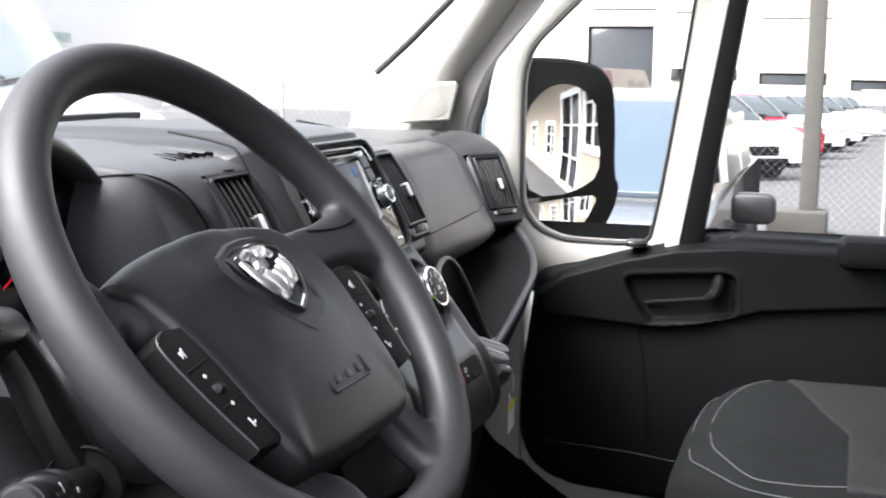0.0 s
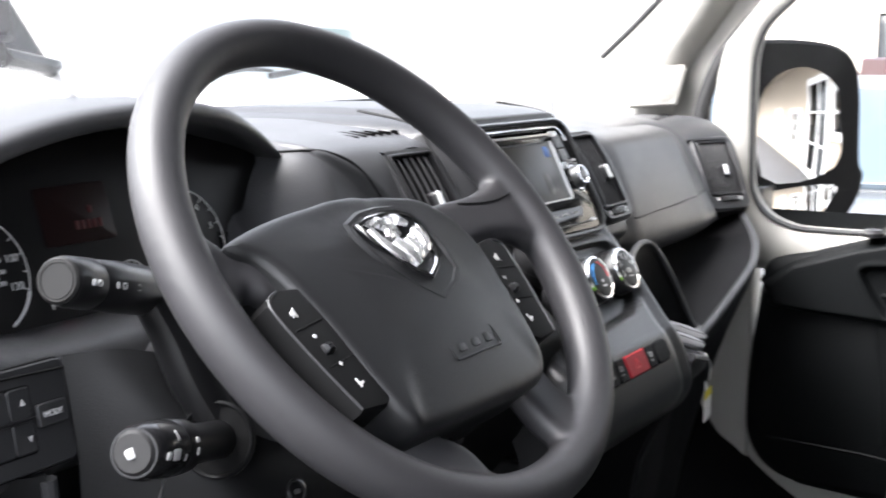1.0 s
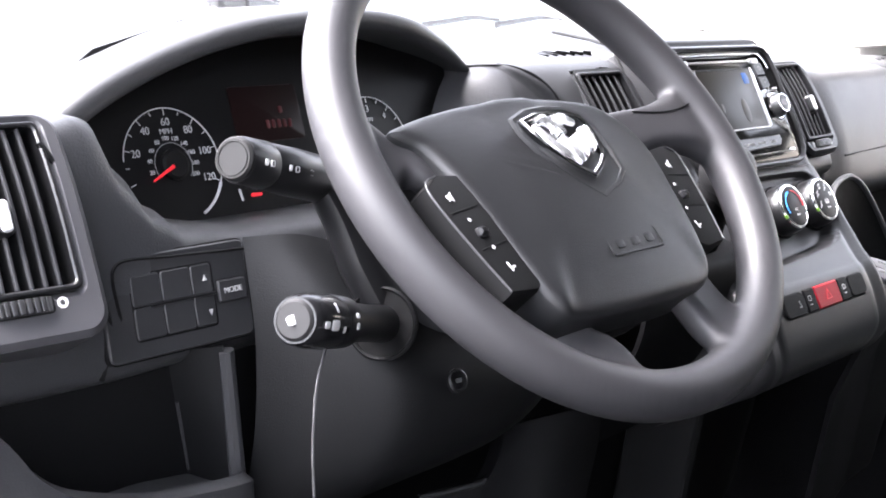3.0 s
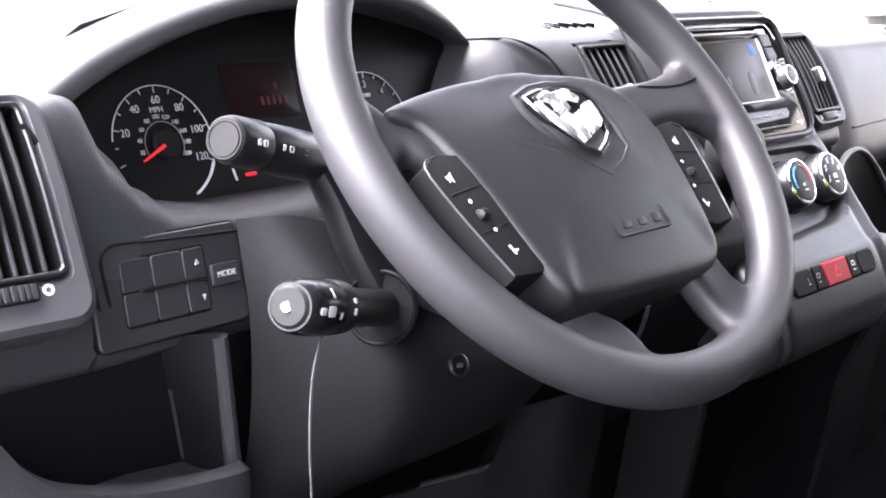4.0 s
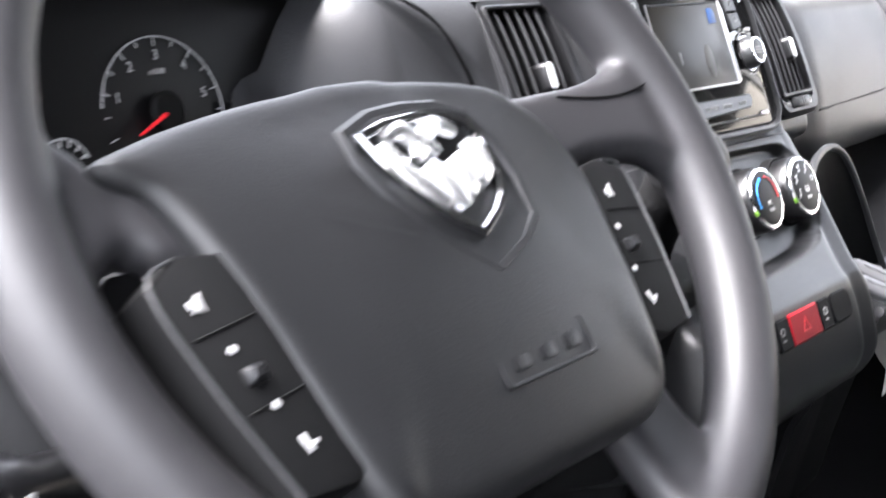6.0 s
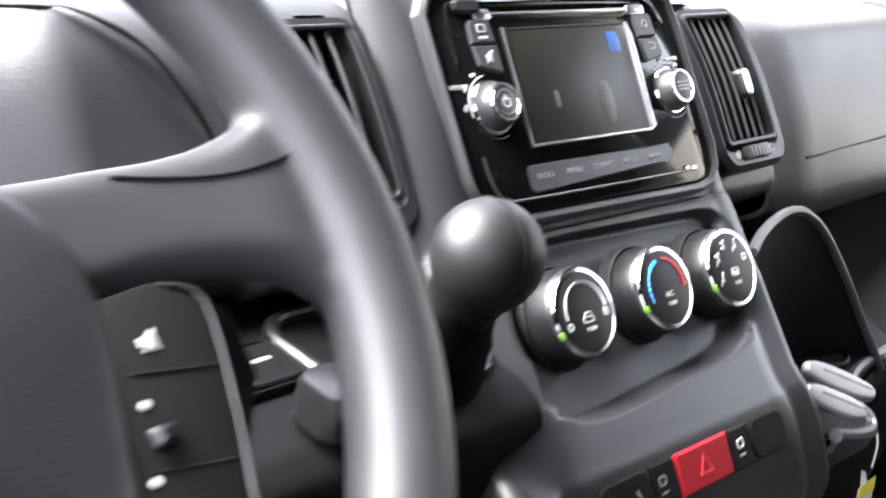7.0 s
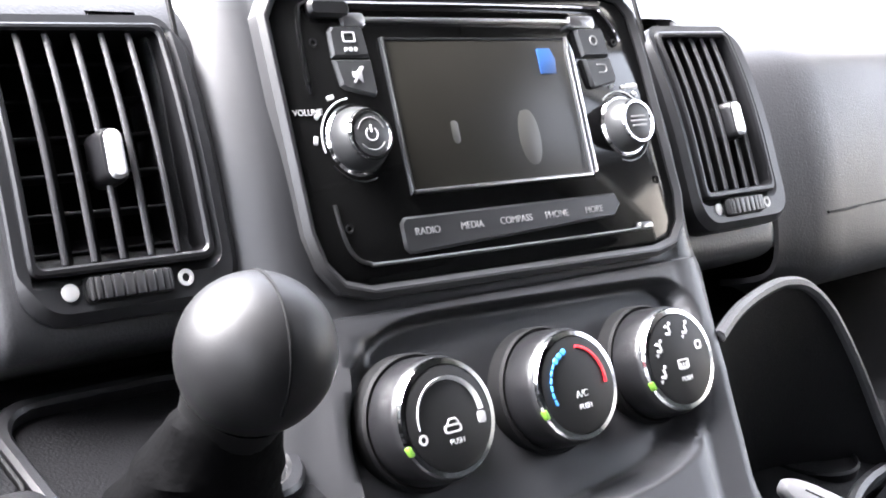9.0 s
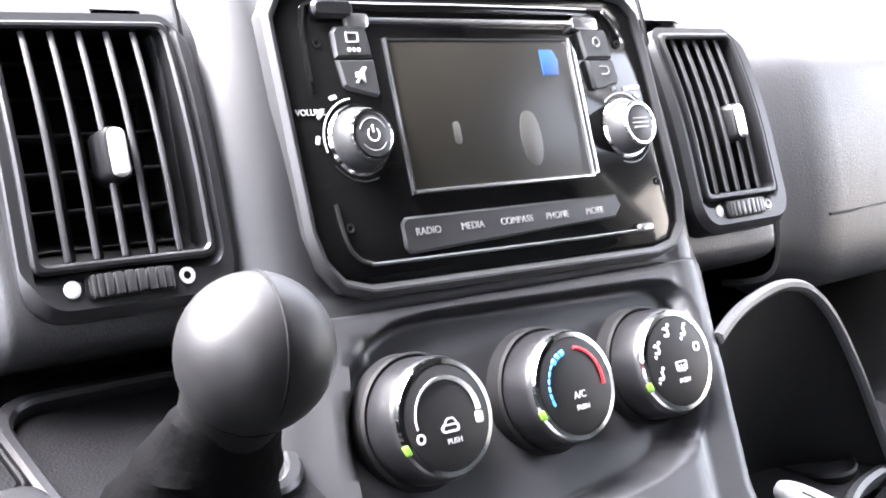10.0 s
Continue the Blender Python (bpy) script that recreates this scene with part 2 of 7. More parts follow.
# upper pad: from the windscreen's foot back to the driver and down its face
UP = {
    -0.95: [(0.78, 0.90), (0.5, 0.905), (0.25, 0.905), (0.14, 0.895), (0.085, 0.88), (0.07, 0.86), (0.058, 0.80), (0.06, 0.745), (0.09, 0.735)],
    -0.785: [(0.84, 0.90), (0.5, 0.905), (0.25, 0.90), (0.15, 0.893), (0.10, 0.885), (0.075, 0.87), (0.063, 0.80), (0.066, 0.735), (0.09, 0.725)],
    -0.755: [(0.84, 0.90), (0.5, 0.90), (0.25, 0.89), (0.18, 0.886), (0.14, 0.884), (0.08, 0.88), (0.066, 0.80), (0.064, 0.735), (0.09, 0.725)],
    -0.735: [(0.86, 0.90), (0.5, 0.90), (0.25, 0.885), (0.19, 0.875), (0.17, 0.858), (0.085, 0.852), (0.066, 0.80), (0.064, 0.735), (0.09, 0.725)],
    -0.715: [(0.86, 0.90), (0.5, 0.90), (0.25, 0.885), (0.19, 0.87), (0.175, 0.833), (0.085, 0.827), (0.066, 0.79), (0.064, 0.735), (0.09, 0.725)],
    -0.685: [(0.86, 0.90), (0.5, 0.90), (0.25, 0.885), (0.19, 0.86), (0.175, 0.815), (0.085, 0.810), (0.066, 0.78), (0.064, 0.735), (0.09, 0.725)],
    -0.63: [(0.86, 0.90), (0.5, 0.90), (0.25, 0.885), (0.19, 0.86), (0.175, 0.806), (0.09, 0.804), (0.072, 0.78), (0.07, 0.735), (0.09, 0.72)],
    -0.42: [(0.86, 0.90), (0.5, 0.90), (0.25, 0.885), (0.19, 0.86), (0.175, 0.806), (0.10, 0.804), (0.082, 0.78), (0.08, 0.735), (0.10, 0.72)],
    -0.38: [(0.88, 0.90), (0.5, 0.90), (0.3, 0.898), (0.22, 0.890), (0.172, 0.872), (0.143, 0.843), (0.122, 0.80), (0.108, 0.755), (0.12, 0.735)],
    -0.30: [(0.88, 0.90), (0.5, 0.91), (0.3, 0.912), (0.22, 0.911), (0.142, 0.904), (0.106, 0.885), (0.080, 0.833), (0.058, 0.786), (0.085, 0.765)],
    -0.22: [(0.88, 0.90), (0.5, 0.912), (0.3, 0.917), (0.22, 0.913), (0.138, 0.9055), (0.101, 0.886), (0.075, 0.835), (0.052, 0.787), (0.08, 0.765)],
    0.205: [(0.88, 0.895), (0.5, 0.905), (0.3, 0.908), (0.21, 0.905), (0.125, 0.893), (0.088, 0.87), (0.063, 0.82), (0.040, 0.775), (0.065, 0.755)],
    0.275: [(0.87, 0.885), (0.5, 0.888), (0.3, 0.887), (0.2, 0.884), (0.15, 0.874), (0.125, 0.845), (0.11, 0.8), (0.105, 0.755), (0.12, 0.735)],
    0.70: [(0.84, 0.88), (0.5, 0.882), (0.3, 0.882), (0.23, 0.878), (0.203, 0.864), (0.18, 0.838), (0.155, 0.8), (0.14, 0.75), (0.15, 0.72)],
    0.735: [(0.83, 0.88), (0.5, 0.882), (0.3, 0.882), (0.22, 0.879), (0.180, 0.868), (0.153, 0.845), (0.129, 0.8), (0.104, 0.75), (0.115, 0.715)],
    0.85: [(0.78, 0.875), (0.5, 0.88), (0.3, 0.88), (0.21, 0.880), (0.158, 0.875), (0.118, 0.852), (0.096, 0.81), (0.082, 0.75), (0.095, 0.715)],
    0.90: [(0.76, 0.875), (0.5, 0.88), (0.32, 0.875), (0.25, 0.868), (0.21, 0.855), (0.18, 0.825), (0.15, 0.78), (0.14, 0.735), (0.16, 0.72)],
}


def block_edge(rows):
    """The raised block round the centre vents ends towards the cluster in a curved step."""
    for row in rows:
        for p in row:
            if -0.40 < p.x < -0.2 and 0.74 < p.z < 0.93 and p.y < 0.30:
                e = -0.236 - 0.068 * min(1.3, max(0, (p.z - 0.835) / 0.07)) ** 1.5
                t = min(1, max(0, (e - p.x) / 0.010))
                fade = min(1, max(0, (p.x + 0.40) / 0.08)) * min(1, max(0, (0.30 - p.y) / 0.1))
                p.y += 0.011 * t * t * (3 - 2 * t) * fade
            for x0, x1, z0, z1 in ((-0.227, -0.161, 0.812, 0.893), (0.133, 0.190, 0.810, 0.891), (0.745, 0.815, 0.762, 0.845), (-0.862, -0.79, 0.800, 0.886)):
                if x0 < p.x < x1 and z0 < p.z < z1 and p.y < 0.2:
                    p.y += 0.06
    return rows


part("upper_pad", grid(block_edge(profile_sheet(UP, frange(-0.93, -0.37, 50) + frange(-0.366, -0.14, 120) + frange(-0.13, 0.12, 16) + frange(0.125, 0.285, 50) + frange(0.295, 0.9, 78), 12)), 0.006), PLASTIC, dash, "dark grey grained plastic", sharp=60)

part("dash_groove", tube([p + Vector((-0.0004, -0.0004, 0.0004)) for p in catmull([(-0.322, 0.158, 0.8985), (-0.313, 0.146, 0.899), (-0.304, 0.136, 0.8995), (-0.293, 0.125, 0.8985), (-0.282, 0.1125, 0.893), (-0.272, 0.1045, 0.885), (-0.264, 0.0975, 0.874), (-0.2533, 0.0925, 0.8575), (-0.246, 0.088, 0.842)], 5)], 0.0012, 6), BLACK, dash, "dark groove round the vent block")

# lower body under it, set further forward, its shade put into the colour
LOW = {
    -0.93: [(0.14, 0.75), (0.15, 0.70), (0.15, 0.60), (0.16, 0.45), (0.3, 0.15)],
    -0.668: [(0.14, 0.75), (0.15, 0.70), (0.15, 0.60), (0.16, 0.45), (0.3, 0.15)],
    -0.655: [(0.072, 0.75), (0.092, 0.70), (0.105, 0.60), (0.15, 0.45), (0.31, 0.15)],
    -0.42: [(0.08, 0.75), (0.10, 0.70), (0.12, 0.60), (0.2, 0.45), (0.34, 0.15)],
    -0.20: [(0.08, 0.77), (0.08, 0.72), (0.06, 0.62), (0.10, 0.5), (0.2, 0.15)],
    0.20: [(0.09, 0.77), (0.10, 0.72), (0.10, 0.62), (0.12, 0.5), (0.2, 0.15)],
    0.40: [(0.25, 0.77), (0.27, 0.72), (0.27, 0.62), (0.2, 0.5), (0.3, 0.15)],
    0.90: [(0.27, 0.76), (0.28, 0.72), (0.28, 0.6), (0.25, 0.45), (0.34, 0.15)],
}
part("lower_body", grid(profile_sheet(LOW, frange(-0.93, 0.9, 50)), 0.006), LOWER, dash, "lower dashboard plastic, darkened for its shade", sharp=60)


def bowed(bm, place, radius=0.28):
    """Bends a vent's piece backwards towards its top, as a slice of a barrel."""
    back = place.inverted()
    n = (place.to_3x3() @ Vector((0, 1, 0))).normalized()
    for k in range(-4, 5):
        bmesh.ops.bisect_plane(bm, geom=bm.verts[:] + bm.edges[:] + bm.faces[:], plane_co=place @ Vector((0, 0.0145 * k - 0.0002, 0)), plane_no=n)
    for v in bm.verts:
        p = back @ v.co
        p.z -= max(0, p.y + 0.02) ** 2 / (2 * radius)
        v.co = place @ p
    return bm


def vent(place, w, h, slats, clip, turn, pod_w, pod_h, pod_cy, deep=0.05, pod_cx=0.0, skin=None):
    """An air vent: pod, dark box, frame, upright slats, cross louvres, chromed clip, thumb wheel with its two marks."""
    pod = part("vent_pod", bowed(ring_plate(rrect(pod_w, pod_h, 0.016, 6, pod_cx, pod_cy), rrect(w + 0.006, h + 0.006, 0.004, 6), -deep, 0.0, 0.004, place), place), skin or STACKSKIN, dash)
    part("vent_box", slab(rrect(w + 0.008, h + 0.008, 0.004, 4), -0.045, -0.034, 0.001, place), BLACK, pod, "dark duct behind the slats")
    part("vent_frame", bowed(ring_plate(rrect(w + 0.0065, h + 0.0065, 0.004, 4), rrect(w, h, 0.003, 4), -0.036, 0.0022, 0.001, place), place), SMOOTH, pod)
    for i in range(slats):
        x = -w / 2 + w * (i + 1) / (slats + 1)
        mat = at(place, x, 0, -0.001) @ Matrix.Rotation(radians(turn), 4, "Y")
        # black blade, lighter edge: depth shade and caught light put into the colours
        sl = part("slat", bowed(slab(rrect(0.0016, h - 0.0005, 0.0005, 2), -0.018, -0.0010, 0.0004, mat), place), BLACK, pod)
        part("lit_slat_edge", bowed(slab(rrect(0.0024, h - 0.0005, 0.0008, 3), -0.0012, 0.0008, 0.0009, mat), place), SLAT, sl, "front edge, lightened as if catching light")
    for i in range(6):
        y = -h / 2 + h * (i + 0.5) / 6
        part("louvre", slab(rrect(w - 0.001, 0.0014, 0.0004, 2), -0.030, -0.019, 0.0005), PLASTIC, pod, m=at(place, 0, y, -max(0, y + 0.02) ** 2 / 0.56))
    c = part("clip", plate(rrect(0.0105, 0.0205, 0.004, 4), ((0, -0.008), (0, 0.002), (0.001, 0.0042), (0.0028, 0.0052)), at(place, clip, -0.006)), SMOOTH, pod)
    part("clip_face", plate(rrect(0.0066, 0.018, 0.0028, 4), ((0, 0.003), (0, 0.0056), (0.001, 0.0066)), at(place, clip, -0.006)), CLIPFACE, c, "chrome clip face")
    wy = -h / 2 - 0.0092
    wheel = bmesh.new()
    part("wheel_slot", slab(rrect(0.0350, 0.0100, 0.003, 4), -0.002, 0.0006, 0.0003, at(place, 0, wy, 0)), BLACK, pod, "dark slot round the wheel")
    for i in range(10):
        a = radians(-72 + 16 * i)
        slab(rrect(0.0024 * math.cos(a) + 0.0008, 0.0082, 0.0005, 2), 0, 0.0020, 0.0005, at(place, 0.0155 * math.sin(a), wy, 0.0002 + 0.0030 * math.cos(a)), wheel)
    slab(rrect(0.0325, 0.0080, 0.002, 3), -0.002, 0.0016, 0.0006, at(place, 0, wy, 0), wheel)
    part("thumb_wheel", wheel, SURROUND, pod, "ribbed thumb wheel")
    part("open_mark", slab(circle(0.0032, 20), 0, 0.0006, 0.0002, at(place, -0.0222, wy, 0)), PRINT, pod, "white dot")
    part("shut_mark", ring_plate(circle(0.0032, 20), circle(0.0016, 20), 0, 0.0006, 0.0001, at(place, 0.0222, wy, 0)), PRINT, pod, "white ring")
    return pod


VENT_IN_L = at(fr((-0.1925, 0.0495, 0.8055), ACROSS_X, (0, 0.44, 0.9)), -0.0015, 0.0527)
VENT_IN_R = at(fr((0.1625, 0.033, 0.8034), (1, -0.005, 0), (0, 0.44, 0.9)), -0.0012, 0.0525)
vent(VENT_IN_L, 0.065, 0.087, 5, 0.0015, -30, 0.086, 0.115, -0.0065, pod_cx=0.004)
vent(VENT_IN_R, 0.0575, 0.087, 5, 0.0075, -42, 0.084, 0.115, -0.0065, pod_cx=0.004)
VENT_OUT_L = fr((-0.826, 0.058, 0.842), (1, -0.12, 0), (0.03, 0.40, 0.9))
VENT_OUT_R = fr((0.780, 0.103, 0.802), (1, -0.62, 0), (0.0, 0.48, 0.88))
# left pod coloured lighter in place of the light caught on its border
vent(VENT_OUT_L, 0.064, 0.093, 7, 0.0, 8, 0.098, 0.135, -0.009, skin=material("brightened_vent_plastic", (0.055, 0.054, 0.058), 0.34, vary=0.06))
vent(VENT_OUT_R, 0.056, 0.088, 7, 0.004, -36, 0.088, 0.132, -0.007, 0.07)

# centre stack: broad at the radio, swinging towards the driver below, hollowed round the heater knobs
SECT = [(0.102, -0.129, 0.136, 0.003, 0.0), (0.03, -0.131, 0.136, 0.003, 0.0), (-0.036, -0.134, 0.134, 0.003, 0.001), (-0.045, -0.137, 0.131, 0.006, 0.0052), (-0.052, -0.139, 0.129, 0.0085, 0.0085), (-0.075, -0.147, 0.117, 0.017, 0.017), (-0.095, -0.154, 0.107, 0.0247, 0.0247), (-0.115, -0.161, 0.098, 0.0323, 0.0323), (-0.130, -0.166, 0.092, 0.038, 0.038), (-0.142, -0.170, 0.087, 0.0425, 0.0425), (-0.150, -0.172, 0.084, 0.0455, 0.0455), (-0.158, -0.174, 0.083, 0.0485, 0.0480), (-0.165, -0.175, 0.084, 0.0500, 0.0505), (-0.18, -0.176, 0.088, 0.0500, 0.0500), (-0.20, -0.176, 0.090, 0.0480, 0.0480), (-0.222, -0.174, 0.089, 0.0440, 0.0440), (-0.236, -0.171, 0.080, 0.034, 0.034), (-0.244, -0.168, 0.07, 0.016, 0.016), (-0.247, -0.163, 0.06, -0.025, -0.025)]
HOLLOW = smooth_outline([(-0.120, -0.108), (-0.113, -0.083), (-0.103, -0.066), (-0.088, -0.0535), (-0.062, -0.048), (0.0, -0.049), (0.060, -0.0505), (0.084, -0.0525), (0.095, -0.062), (0.092, -0.078), (0.083, -0.096), (0.071, -0.113), (0.053, -0.126), (0.025, -0.135), (-0.030, -0.139), (-0.080, -0.142), (-0.108, -0.139), (-0.121, -0.126)], 3)


def inside(poly, x, y):
    """Distance from a closed outline, positive within it."""
    best, within = 1.0, False
    for (ax_, ay), (bx, by) in zip(poly, poly[1:] + poly[:1]):
        dx, dy = bx - ax_, by - ay
        t = min(1, max(0, ((x - ax_) * dx + (y - ay) * dy) / max(1e-12, dx * dx + dy * dy)))
        best = min(best, math.hypot(x - ax_ - t * dx, y - ay - t * dy))
        if (ay > y) != (by > y) and x < ax_ + (y - ay) * dx / dy:
            within = not within
    return best if within else -best


def ease(t):
    t = min(1, max(0, t))
    return t * t * (3 - 2 * t)


def hollow(x, u):
    """How far the stack is hollowed round the heater knobs."""
    return (0.0095 + 0.0065 * ease((-0.055 - u) / 0.05)) * ease((inside(HOLLOW, x, u) + 0.001) / 0.0055)

ACROSS = [(0.0, -0.075, 0), (0.0, -0.03, 0), (0.0, -0.016, 0), (0.004, -0.005, 0), (0.012, 0.0012, 0), (0.020, 0.0, 0.0), (0.026, -0.001, 0.12), (0.032, -0.002, 0.6), (0.038, 0.0, 0.95), (0.052, 0.0, 1.0)]


ACROSS_TOP = [(0.0, -0.075, 0), (-0.004, -0.035, 0), (-0.004, -0.022, 0), (0.001, -0.0145, 0), (0.009, -0.0068, 0), (0.018, -0.0012, 0), (0.026, 0.0, 0.12), (0.032, 0.0, 0.6), (0.038, 0.0, 0.95), (0.052, 0.0, 1.0)]
ACROSS_LOW = [(0.0, -0.075, 0), (0.001, -0.03, 0), (0.001, -0.012, 0.1), (0.003, -0.005, 0.15), (0.007, -0.0012, 0.2), (0.014, 0.0, 0.3), (0.022, 0.0, 0.45), (0.030, 0.0, 0.7), (0.038, 0.0, 0.95), (0.052, 0.0, 1.0)]


def stack_row(u, xl, xr, he, hf):
    """One row over the stack: broad soft edges at the radio, a low left rim beside the lever."""
    t = min(1, max(0, (u + 0.10) / 0.07))
    k_low = min(1, max(0, (-0.045 - u) / 0.03))
    k_low *= min(1, max(0, (u + 0.165) / 0.02))
    edge = [tuple(b + (a - b) * t for a, b in zip(p, q)) for p, q in zip(ACROSS_TOP, ACROSS)]
    low = [tuple(b + (a - b) * k_low for a, b in zip(p, q)) for p, q in zip(ACROSS_LOW, edge)]
    left = [(xl + d, he - 0.010 * k_low + z + (hf - he + 0.010 * k_low) * k) for d, z, k in low]
    right = [(xr - d, he + z + (hf - he) * k) for d, z, k in edge[::-1]]
    mid = [(xl + 0.052 + (xr - xl - 0.104) * f / 26, hf) for f in range(1, 26)]
    fine = []
    for (x0, h0), (x1, h1) in zip((left + mid + right), (left + mid + right)[1:]):
        fine += [(x0 + (x1 - x0) * k / 2, h0 + (h1 - h0) * k / 2) for k in range(2)]
    fine.append(right[-1])
    return [STACK @ Vector((x - XC, u, h - (hollow(x, u) if -0.15 < u < -0.04 else 0))) for x, h in fine]


rows = []
sect = [Vector((u, xl, xr)) for u, xl, xr, he, hf in SECT]
depth = [Vector((he, hf, 0)) for u, xl, xr, he, hf in SECT]
for back, drop in ((0.30, 0.012), (0.16, 0.003), (0.08, 0.0), (0.04, 0.0), (0.018, 0.0015), (0.006, 0.004)):
    u, h = 0.1155 + 0.4755 * back - 0.88 * drop - 0.008, -0.88 * back - 0.4755 * drop
    rows.append(stack_row(u, -0.129, 0.136, h - 0.0165, h))
for a, b in zip(catmull(sect, 14), catmull(depth, 14)):
    rows.append(stack_row(a.x, a.y, a.z, b.x - max(0, a.x) ** 2 / 0.56, b.y))
part("stack_shell", grid(rows), STACKSKIN, dash, "dark grey plastic centre stack", sharp=70)
for s, x0 in ((-1, -0.1345), (1, 0.1405)):
    part("stack_gap", tube(catmull([STACK @ Vector((x0 - XC, u, h)) for u, h in ((-0.035, -0.021), (0.03, -0.019), (0.095, -0.019), (0.115, -0.03), (0.15, -0.08))], 4), 0.0013, 6), BLACK, dash, "dark joint beside the stack")

# ---- radio ----
radio = thing("car_radio", "glossy black car radio with touch screen and two knobs", "car radio")
RAD = at(STACK, 0.0, 0.0, 0.003)
bez = [(-0.1100, 0.076), (-0.1075, -0.010), (-0.1045, -0.022), (-0.098, -0.030), (-0.086, -0.0335), (0.084, -0.0355), (0.096, -0.033), (0.1035, -0.025), (0.1060, -0.012), (0.1015, 0.060), (0.099, 0.079), (0.093, 0.086), (0.083, 0.0885), (-0.090, 0.0885), (-0.104, 0.086)]
part("surround", ring_plate(inset(bez, -0.0055), bez, -0.004, 0.0045, 0.0022, RAD), SURROUND, radio, "satin grey plastic surround")
part("faceplate", plate(bez, ((0, -0.006), (0, 0.001), (0.002, 0.0022)), RAD), GLOSSBLACK, radio, "glossy black faceplate")
scr = [(-0.0565, 0.0022), (0.0500, 0.0022), (0.0500, 0.0665), (-0.0575, 0.0665)]
DULLSILVER = material("dull_silver", (0.22, 0.22, 0.22), 0.35, 1.0)
part("screen", slab(scr, 0.001, 0.0032, 0.0004, RAD), SCREEN, radio, "dark glass screen with a finger mark")
part("screen_frame", ring_plate(inset(scr, -0.0014), scr, 0.002, 0.0034, 0.0004, RAD), SMOOTH, radio, "thin black screen frame")
part("screen_edge", slab(rrect(0.107, 0.0015, 0.0006, 3, -0.0033, 0.0018), 0.003, 0.0050, 0.0005, RAD), SATIN, radio, "bright lower screen edge")
part("screen_edge", tube([RAD @ Vector((-0.0575, 0.068, 0.0036)), RAD @ Vector((-0.0573, 0.05, 0.0036)), RAD @ Vector((-0.0567, 0.0025, 0.0036))], [0.0008, 0.0006, 0.0007], 6), DULLSILVER, radio, "thin silver side edge")
part("screen_side_trim", slab([(0.0490, 0.0018), (0.0532, 0.0028), (0.0530, 0.060), (0.0500, 0.068), (0.0488, 0.060)], 0.002, 0.0055, 0.001, RAD), SATIN, radio, "pale silver strip")
part("film_sticker", slab([(0.0305, 0.0505), (0.0405, 0.0505), (0.0415, 0.0575), (0.039, 0.0625), (0.0305, 0.0625)], 0.0032, 0.0036, 0.0002, RAD), BLUEFILM, radio, "small blue protective film")
SMUDGE = material("smudge", (0.045, 0.044, 0.040), 0.42)
part("finger_mark", slab([(0.0065 * math.copysign(abs(math.cos(a)) ** 0.8, math.cos(a)) + 0.0155, 0.0128 * math.sin(a) + 0.0215) for a in frange(0, 2 * math.pi * 27 / 28, 27)], 0.0031, 0.0034, 0.0001, RAD), SMUDGE, radio, "greasy smudge")
part("finger_mark", slab(rrect(0.004, 0.010, 0.0018, 4, -0.0275, 0.026), 0.0031, 0.00335, 0.0001, RAD), SMUDGE, radio)
part("top_strip", tube(catmull([RAD @ Vector(p) for p in ((-0.0975, 0.045, 0.0026), (-0.0978, 0.062, 0.003), (-0.0965, 0.077, 0.003), (-0.090, 0.083, 0.003), (-0.05, 0.0836, 0.003), (0, 0.0838, 0.003), (0.07, 0.0832, 0.003), (0.080, 0.0805, 0.003), (0.0865, 0.072, 0.003), (0.0890, 0.066, 0.003))], 5), [0.0004] + [0.0010] * 45, 6), CHROME, radio, "thin chrome strip")
part("disc_slot", slab(rrect(0.128, 0.0022, 0.0008, 3, -0.006, 0.0756), 0.001, 0.0042, 0.0010, RAD), SATIN, radio, "silver lip above the disc slot")
for x in (-0.0705, 0.0640):
    part("slot_end", slab(rrect(0.0115 if x < 0 else 0.017, 0.0062, 0.0018, 4, x, 0.0752), 0.001, 0.0044, 0.0010, RAD), SATIN, radio, "silver end of the slot lip")
part("slot_mouth", slab(rrect(0.128, 0.0022, 0.0008, 3, -0.006, 0.0788), 0.0015, 0.0026, 0.0003, RAD), VOID, radio, "black disc slot")
part("lower_strip", tube(catmull([RAD @ Vector(p) for p in ((-0.0968, 0.000, 0.003), (-0.0950, -0.014, 0.003), (-0.0915, -0.0215, 0.003), (-0.085, -0.0248, 0.003), (-0.070, -0.0258, 0.003), (0.06, -0.0268, 0.003), (0.083, -0.0262, 0.003))], 5), 0.0009, 6), DULLSILVER, radio, "thin chrome strip")
part("corner_trim", slab(rrect(0.0095, 0.0036, 0.0014, 3, 0.0790, -0.0256), 0.002, 0.0045, 0.001, RAD), SATIN, radio, "silver corner trim")
part("eject_key", plate(rrect(0.0205, 0.0078, 0.0034, 4, -0.0820, 0.0800), ((0, 0), (0, 0.004), (0.0015, 0.0055)), RAD), SMOOTH, radio)
KEYGREY = material("grey_key_plastic", (0.035, 0.036, 0.037), 0.34, vary=0.08)
